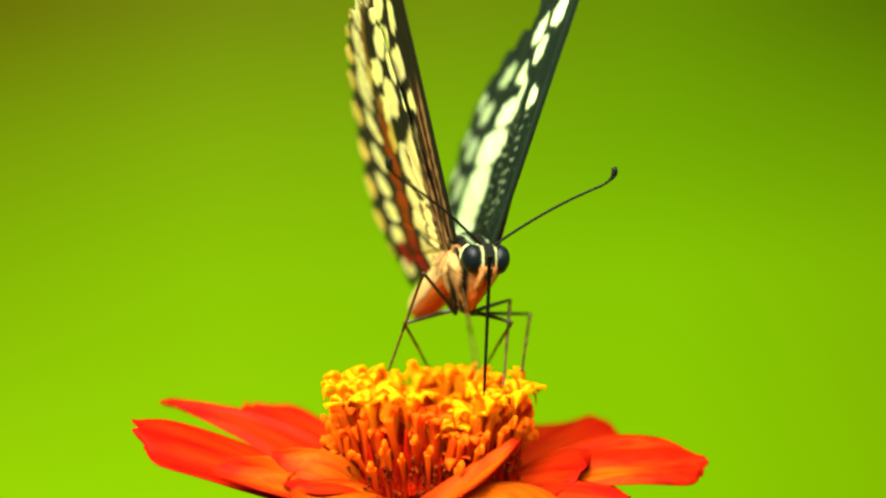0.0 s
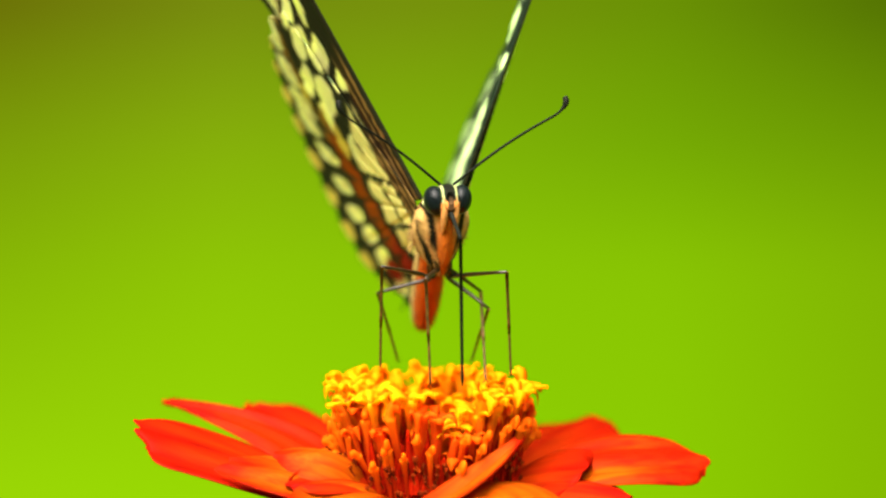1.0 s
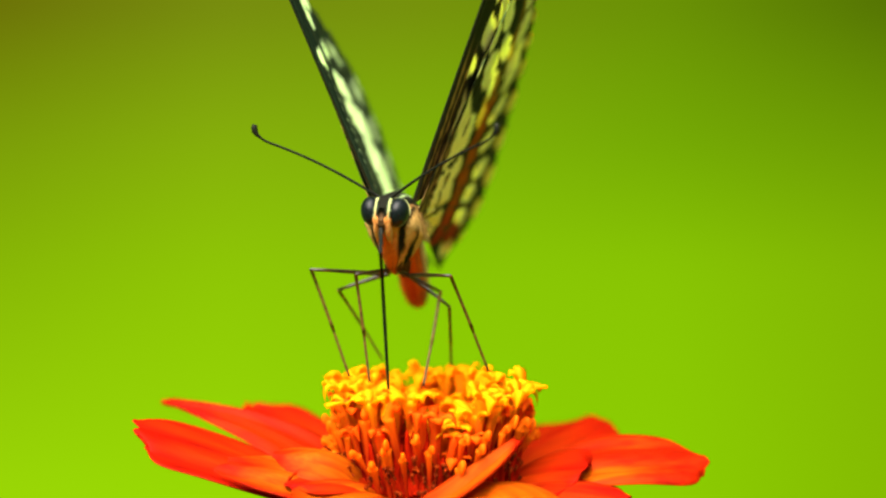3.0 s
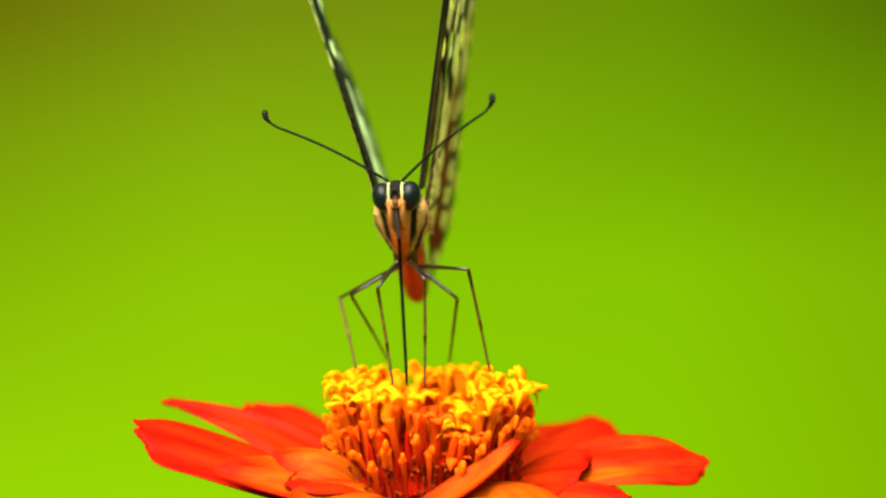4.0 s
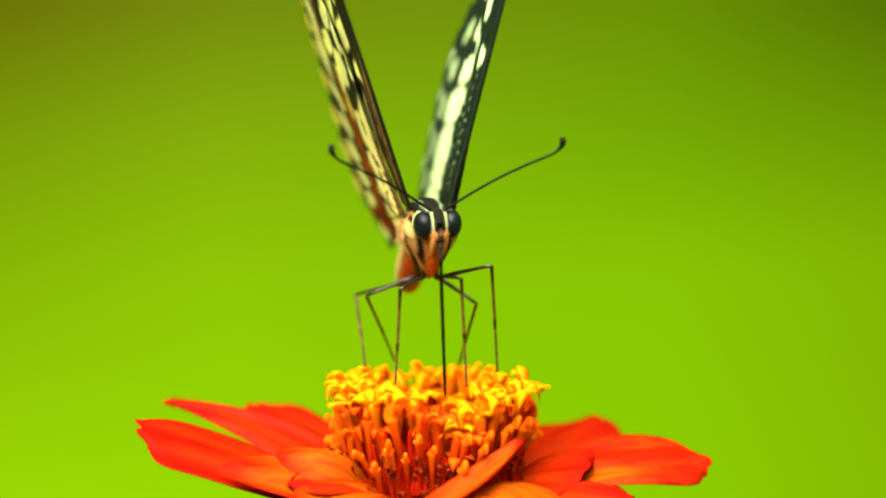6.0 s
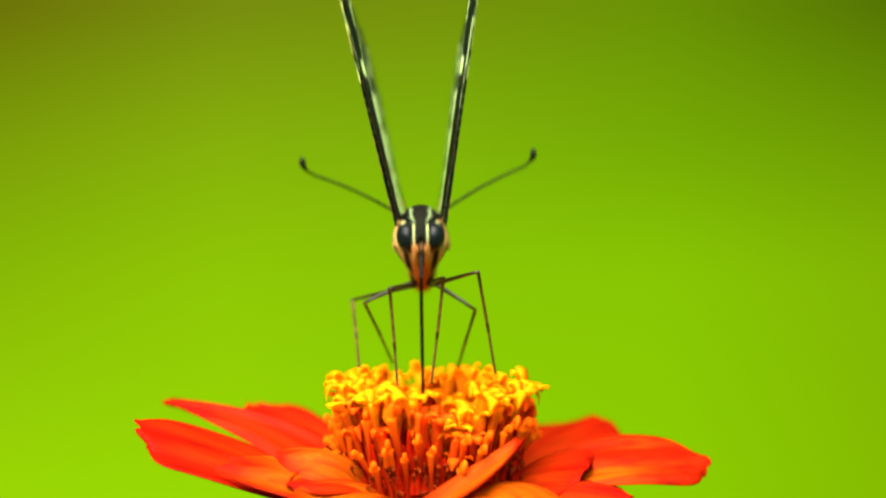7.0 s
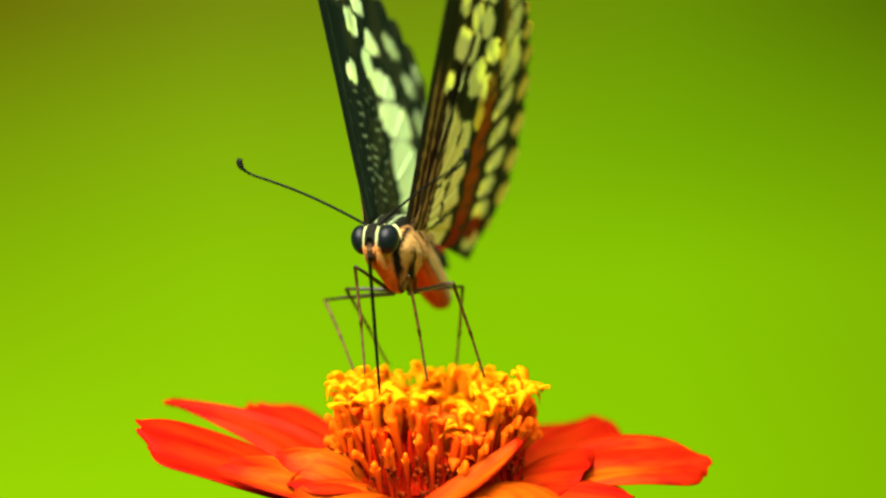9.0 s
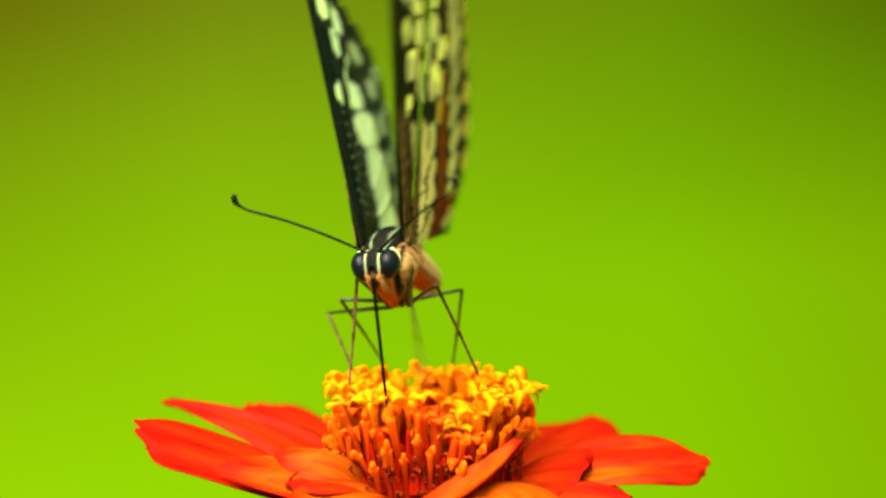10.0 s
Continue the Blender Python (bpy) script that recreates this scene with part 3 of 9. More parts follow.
HIND_VEINS = (0, 15, 30, 45, 60, 75, 90)


def two_sided(name, o, b, z, upper, under, side, parent, label):
    """A thin closed wing: an upper and an under sheet with their own scales."""
    nu, nv = o.shape
    t = 0.09
    up = np.stack([o * side, b, z + t / 2], -1).reshape(-1, 3)
    lo = np.stack([o * side, b, z - t / 2], -1).reshape(-1, 3)
    verts = np.concatenate([up, lo]) * MM
    n = nu * nv
    faces = grid_faces(nu, nv, 0, flip=side < 0) + grid_faces(nu, nv, n, flip=side > 0)
    rim = list(range(nv)) + [i * nv + nv - 1 for i in range(1, nu)] + [(nu - 1) * nv + j for j in range(nv - 2, -1, -1)] + [i * nv for i in range(nu - 2, 0, -1)]
    for k in range(len(rim)):
        a, c = rim[k], rim[(k + 1) % len(rim)]
        faces.append((a, c, c + n, a + n))
    cols = np.concatenate([upper(o, b).reshape(-1, 3), under(o, b).reshape(-1, 3)])
    # light that comes through turns yellow; the black scales above let little through
    below = under(o, b).reshape(-1, 3)
    thin = smoothstep(0.08, 0.5, below[:, 1:2])
    passed = np.concatenate([upper(o, b).reshape(-1, 3) * np.array((1.1, 1.1, 0.9)) + 0.06 * thin, np.clip(below * (np.array((0.5, 0.45, 0.1)) + thin * np.array((1.0, 0.5, 0.2))), 0, 1)])
    return tagged(mesh_object(name, verts, faces, M_WING, parent, colours=np.clip(cols, 0, 1), passing=passed), label)


def build_forewing(side, parent):
    nu, nv = 200, 150
    u, v = np.meshgrid(np.linspace(0, 1, nu), np.linspace(0, 1, nv), indexing="ij")
    o = 43 * u - 0.4
    lead = -0.6 * np.sin(np.pi * u) - 0.6 * (1 - u) + 3.0 * smoothstep(0.9, 1.0, u)
    trail = 2.2 + 0.46 * o + 5.0 * smoothstep(22.0, 27.0, o)
    trail = trail - smoothstep(0.62, 1.0, u) * (trail - 4.2)
    trail = trail + 0.2 * np.sin(u * 70) * smoothstep(0.5, 0.65, u)
    b = lead + (trail - lead) * v
    veins = vein_mask(o, b, (8, 20, 33, 47), 0.2)
    z = 0.5 * np.sin(np.pi * v) * u + 0.08 * veins + 0.22 * (1 - smoothstep(0.0, 0.05, v)) + 0.12 * np.sin(v * 15) * smoothstep(0.1, 0.5, u)
    return two_sided("forewing", o, b, z, swung(upper_scales), swung(under_scales), side, parent, "black forewing banded with cream spots")


def build_hindwing(side, parent):
    nu, nv = 190, 150
    k, v = np.meshgrid(np.linspace(0, 1, nu), np.linspace(0.02, 1, nv), indexing="ij")
    a = np.radians(-2 + 100 * k)
    reach = 25.2 - 3.0 * np.clip(0.5 - k, 0, 1) - 0.8 * np.clip(k - 0.5, 0, 1) - 3.2 * smoothstep(0.76, 1.0, k) - 1.5 * (1 - smoothstep(0, 0.1, k))
    reach = reach + 0.9 * np.abs(np.cos(np.pi * ((k * 100 - 2) / 9.0 + 0.2))) - 0.5
    r = reach * v
    o, b = r * np.cos(a) - 1.0, r * np.sin(a)
    z = -0.45 + 0.10 * vein_mask(o, b, HIND_VEINS, 0.25) - 0.22 * np.sin(k * 9) * v * v + 0.5 * v * smoothstep(0.8, 1.0, k)
    return two_sided("hindwing", o, b, z, upper_scales, under_scales, side, parent, "cream and black hindwing with a rust-red band beneath")


def body_shell(stations, sides, pattern, ruffle=0.03, seed=1, keel=0.0):
    """A furred body part along y: stations of (y, z, half width, half height)."""
    verts, cols = [], []
    rng = random.Random(seed)
    ys = np.array([s[0] for s in stations])
    n = 46
    yy = ys[0] + (ys[-1] - ys[0]) * (0.5 - 0.5 * np.cos(np.linspace(0, np.pi, n)))
    q = [np.interp(yy, ys, [s[i] for s in stations]) for i in (1, 2, 3)]
    for i in range(n):
        for k in range(sides):
            t = 2 * math.pi * k / sides
            f = 1 + ruffle * rng.uniform(-1, 1)
            narrow = 1 - keel * max(0.0, -math.cos(t))
            x, z = q[1][i] * math.sin(t) * f * narrow, q[0][i] + q[2][i] * math.cos(t) * f
            verts.append((x * MM, yy[i] * MM, z * MM))
            deg = abs(math.degrees(math.atan2(math.sin(t), math.cos(t)))) + 1.2 * math.sin(yy[i] * 1.9)
            cols.append(pattern(deg, yy[i], x))
    faces = grid_faces(n, sides, 0, True)
    faces.append(tuple(range(sides)))
    faces.append(tuple(range((n - 1) * sides, n * sides))[::-1])
    return verts, faces, np.array(cols)


def stripes(deg, table):
    """Colour at an angle from the back, with soft bounds between the bands."""
    c = np.array(table[0][1])
    for a, nxt in table[1:]:
        s = float(smoothstep(a - 2.5, a + 2.5, np.array(deg)))
        c = c * (1 - s) + np.array(nxt) * s
    return c


def thorax_pattern(deg, y, x):
    """Black back with two cream lines; upright stripes on the breast, slanting ones on the flank."""
    d = deg - 11.0 * min(5.5, max(0.0, y - 2.0))
    back = stripes(deg, [(0, INK), (18, CREAM * 0.2), (24, INK)])
    flank = stripes(d, [(-90, BUFF * 0.55 + CHEST * 0.35), (14, INK), (24, BUFF * 0.55 + CHEST * 0.4), (42, BROWN), (47, BUFF * 0.75 + CHEST * 0.25), (68, INK), (92, BUFF * 0.5 + CHEST * 0.45), (116, INK), (121, CHEST), (138, BROWN), (142, CHEST), (158, CHEST * 0.6 + RUST * 0.4)])
    u = 30 * (abs(x) + 0.011 * (deg - 70))
    low = float(smoothstep(100.0, 155.0, np.array(deg)))
    tan = (BUFF * 0.5 + CHEST * 0.45) * (1 - low) + (CHEST * 0.85 + RUST * 0.2) * low
    breast = stripes(u, [(-30, tan), (20, BROWN * 0.8), (23, tan), (46, INK), (59, tan * 0.6 + BUFF * 0.35), (76, BROWN), (80, BUFF * 0.5 + CHEST * 0.35)])
    k = float(smoothstep(3.4, 4.8, np.array(y)))
    side = breast * (1 - k) + flank * k
    s = float(smoothstep(44.0, 50.0, np.array(deg)))
    return back * (1 - s) + side * s


def abdomen_pattern(deg, y, x):
    return stripes(deg, [(0, INK), (34, BUFF * 0.72 + CHEST * 0.1), (114, BROWN), (121, CHEST * 0.8 + RUST * 0.5), (134, BROWN * 1.6), (138, RUST * 1.3 + CHEST * 0.2), (160, RUST * 1.2 + RED * 0.2)])


def head_pattern(deg, y, x):
    ax = abs(x)
    top = INK if (ax < 0.50 or ax > 0.70) else CREAM * 0.26
    low = CHEST * 0.7 + BUFF * 0.3 if ax > 0.28 else BROWN
    s = float(smoothstep(104.0, 124.0, np.array(deg)))
    return top * (1 - s) + low * s


# anchor points in the butterfly's own space, in millimetres; the origin lies between the eyes
LEG_ROOTS = {"fore": (0.55, 5.7, -4.5), "mid": (0.75, 7.1, -4.7), "hind": (0.8, 8.4, -4.4)}


def taper_part(name, points, radii, material, parent, sides=9, label=""):
    v, f = tube([Vector(p) * MM for p in points], [r * MM for r in radii], sides)
    ob = mesh_object(name, v, f, material, parent)
    return tagged(ob, label) if label else ob


def build_leg(parent, femur_len, shin_len):
    """Femur and shin along +x from their joints; the shin carries a tarsus bent at the ankle, with claws."""
    femur = taper_part("femur", [(0, 0, 0), (femur_len * 0.3, 0, 0.05), (femur_len * 0.75, 0, 0.04), (femur_len, 0, 0)], [0.19, 0.21, 0.16, 0.14], M_FEMUR, parent, label="dark brown upper leg")
    t = shin_len * 0.55
    tibia = taper_part("tibia", [(0, 0, 0), (t * 0.4, 0, 0.05), (t * 0.9, 0, 0.10), (t, 0, 0.10)], [0.17, 0.14, 0.145, 0.17], M_LEG, parent, label="thin brown lower leg")
    pts = [(t, 0, 0.10)]
    rad = [0.14]
    joints = 5
    for i in range(1, joints + 1):
        s = i / joints
        x = t + (shin_len - t) * s
        z = 0.10 * (1 - s)
        pts += [(x - 0.12, 0, z), (x, 0, z)]
        rad += [0.105, 0.135 if i < joints else 0.10]
    taper_part("tarsus", pts, rad, M_LEG, tibia, 8)
    for s in (-1, 1):
        taper_part("claw", [(shin_len - 0.05, 0, 0), (shin_len + 0.18, s * 0.14, 0.05), (shin_len + 0.3, s * 0.26, 0.16)], [0.06, 0.045, 0.015], M_DARK, tibia, 6)
    for x, s in ((t, 1), (t * 0.98, -1)):
        taper_part("spur", [(x, 0, 0.1), (x + 0.45, s * 0.16, 0.12)], [0.05, 0.015], M_DARK, tibia, 6)
    return femur, tibia


def build_butterfly():
    b = new("butterfly")
    tagged(b, "black and cream swallowtail butterfly with raised wings feeding on a zinnia", "butterfly")
    p = {"butterfly": b}
    v, f, c = body_shell([(0.2, -0.9, 0.7, 0.9), (1.0, -0.8, 1.3, 1.7), (1.8, -0.75, 1.7, 2.3), (2.8, -0.8, 2.3, 2.9), (4.5, -0.95, 2.5, 3.5), (6.8, -1.0, 2.45, 3.7), (8.6, -0.8, 2.1, 3.3), (10.0, -0.4, 1.7, 2.3), (11.0, -0.2, 1.0, 1.3)], 84, thorax_pattern, 0.03, 2, 0.68)
    tagged(mesh_object("thorax", v, f, M_FUR, b, colours=c), "furry thorax striped black, cream and orange")
    v, f, c = body_shell([(0.0, 0.0, 1.2, 1.3), (1.5, -0.1, 1.45, 1.7), (4.8, -0.3, 1.5, 1.85), (8.4, -0.4, 1.4, 1.7), (10.8, -0.4, 1.15, 1.4), (11.9, -0.3, 0.85, 1.0), (12.4, -0.3, 0.35, 0.4)], 60, abdomen_pattern, 0.02, 3)
    ab = mesh_object("abdomen", v, f, M_FUR, b, colours=c)
    put(ab, pose(0, 10.0 * MM, -0.2 * MM))
    p["abdomen"] = tagged(ab, "plump abdomen, cream above and orange-red below")
    v, f, c = body_shell([(-1.42, -0.4, 0.35, 0.6), (-1.15, -0.3, 0.85, 1.15), (-0.4, -0.1, 1.25, 1.5), (0.6, 0.0, 1.4, 1.5), (1.5, -0.1, 1.2, 1.4), (2.0, -0.2, 0.7, 0.9)], 64, head_pattern, 0.02, 4)
    head = mesh_object("head", v, f, M_FUR, b, colours=c)
    p["head"] = tagged(head, "black head with two cream lines between the eyes")
    for s in (-1, 1):
        bm = bmesh.new()
        bmesh.ops.create_uvsphere(bm, u_segments=36, v_segments=24, radius=1.0)
        bmesh.ops.transform(bm, matrix=Matrix.Translation((s * 1.16 * MM, 0.05 * MM, 0)) @ Matrix.Rotation(radians(10 * s), 4, "Y") @ Matrix.Diagonal((0.98 * MM, 1.28 * MM, 1.32 * MM, 1)), verts=bm.verts)
        me = bpy.data.meshes.new("eye")
        bm.to_mesh(me)
        bm.free()
        me.materials.append(M_EYE)
        me.polygons.foreach_set("use_smooth", [True] * len(me.polygons))
        e = new("eye", me)
        e.parent = head
        tagged(e, "large dark compound eye")
        brow = [(s * 0.74, 0.7, 1.34), (s * 0.68, -0.2, 1.24), (s * 0.62, -0.75, 1.00), (s * 0.60, -1.06, 0.6), (s * 0.58, -1.18, 0.1), (s * 0.52, -1.24, -0.6), (s * 0.40, -1.16, -1.3)]
        v, f = tube([Vector(q) * MM for q in brow], [x * MM for x in (0.06, 0.085, 0.095, 0.10, 0.10, 0.11, 0.09)], 10)
        z = np.array([q[2] for q in v]) / MM
        k = smoothstep(-0.9, 0.1, z)[:, None]
        tagged(mesh_object("brow", v, f, M_FUR, head, colours=(CREAM * 0.17 + BUFF * 0.25) * k + (CHEST * 0.8 + BUFF * 0.2) * (1 - k)), "cream line beside the eye")
        rim = [(s * (1.2 + 0.85 * math.sin(a)), 0.95 + 0.18 * math.sin(a), 1.25 * math.cos(a)) for a in [0.1 + 1.5 * q / 9 for q in range(10)]]
        v, f = tube([Vector(q) * MM for q in rim], [x * MM for x in (0.10, 0.18, 0.17, 0.13, 0.10, 0.09, 0.08, 0.07, 0.06, 0.03)], 8)
        tagged(mesh_object("eye_rim", v, f, M_FUR, head, colours=np.repeat((CREAM * 0.3 + BUFF * 0.4)[None], len(v), 0)), "cream rim behind the eye")
        v, f, c = body_shell([(-1.22, -0.75, 0.10, 0.20), (-1.05, -1.05, 0.18, 0.40), (-0.6, -1.40, 0.27, 0.54), (0.1, -1.75, 0.29, 0.60), (0.9, -2.1, 0.22, 0.5), (1.7, -2.4, 0.10, 0.25)], 24, lambda d, y, x: CHEST * 0.55 + BUFF * 0.4, 0.06, 6)
        v = [(x + s * 0.50 * MM, y, z) for x, y, z in v]
        tagged(mesh_object("palp", v, f, M_FUR, head, colours=c), "furry tan-orange palp")
    # buff hair under the roots of the wings
    rng = random.Random(12)
    for s in (-1, 1):
        hairs = []
        for k in range(150):
            y, z = rng.uniform(4.2, 9.4), rng.uniform(-1.0, 1.3)
            root = Vector((s * 2.0 * math.sqrt(max(0.1, 1 - ((z + 1.0) / 3.6) ** 2)), y, z))
            way = Vector((s * rng.uniform(0.5, 1.0), rng.uniform(-0.1, 0.9), rng.uniform(-0.7, 0.5))).normalized()
            long = rng.uniform(0.35, 0.85)
            hairs.append(tube([(root + way * long * q + Vector((0, 0, -0.3 * q * q))) * MM for q in (0, 0.5, 1.0)], [0.07 * MM, 0.06 * MM, 0.015 * MM], 4))
        v, f = merge(*hairs)
        tone = BUFF * 0.6 + CHEST * 0.14
        tagged(mesh_object("wing_root_hair", v, f, M_FUR, b, colours=np.repeat(tone[None], len(v), 0)), "soft buff hair at the wing root", kind="stuff")
    # wings
    for nm, s in (("R", -1), ("L", 1)):
        p["forewing" + nm] = build_forewing(s, b)
        p["hindwing" + nm] = build_hindwing(s, b)
    # antennae, along +x with the hooked club turned up at the end
    L = ANTENNA
    for nm in ("R", "L"):
        pts, rad = [], []
        for i in range(31):
            q = i / 30
            x = L * (1.06 * q if q < 0.9 else 0.954 + 0.046 * math.sin((q - 0.9) / 0.1 * math.pi / 2))
            z = -1.25 * q + 0.45 * math.sin(q * math.pi)
            if q > 0.80:
                z += 1.25 * ((q - 0.80) / 0.20) ** 2
            pts.append((x, 0, z))
            rad.append(0.13 - 0.02 * q + 0.19 * float(smoothstep(0.86, 0.95, np.array(q))) * (1 - 0.35 * max(0, (q - 0.95) / 0.05)))
        p["antenna" + nm] = taper_part("antenna", pts, rad, M_DARK, b, 8, "thin black antenna with a hooked club")
    # proboscis in two pieces
    p["proboscis_base"] = taper_part("proboscis_base", [(0, 0, 0), (PROB_A * 0.5, 0, 0), (PROB_A, 0, 0)], [0.22, 0.19, 0.17], M_DARK, b, 9, "black proboscis")
    p["proboscis_tip"] = taper_part("proboscis_tip", [(0, 0, 0), (PROB_B * 0.5, 0, 0), (PROB_B * 0.95, 0, 0), (PROB_B, 0, 0)], [0.17, 0.16, 0.13, 0.05], M_DARK, b, 9, "black proboscis")
    for kind in ("fore", "mid", "hind"):
        for nm, s in (("R", -1), ("L", 1)):
            fem, shin = build_leg(b, *LEG_LENGTHS[kind])
            x, y, z = LEG_ROOTS[kind]
            p["femur_" + kind + nm], p["tibia_" + kind + nm] = fem, shin
            taper_part("coxa", [(s * x * 0.9, y - 0.2, z + 1.2), (s * x, y, z)], [0.42, 0.2], M_LEG, b, 10)
    return p


parts = build_butterfly()


def mm(x, y, z, rx=0, ry=0, rz=0):
    return pose(x * MM, y * MM, z * MM, rx, ry, rz)


def limb(x, y, z, kx, ky, kz):
    """A pose at the first joint whose x axis points to the second joint."""
    a, d = Vector((x, y, z)), Vector((kx - x, ky - y, kz - z)).normalized()
    side = Vector((0.25, 1.0, 0.1)) if abs(d.z) > 0.75 else Vector((0.1, 0.3, 1.0))
    q = side.cross(d).normalized()
    return Matrix.Translation(a * MM) @ Matrix((d, q, d.cross(q))).transposed().to_4x4()


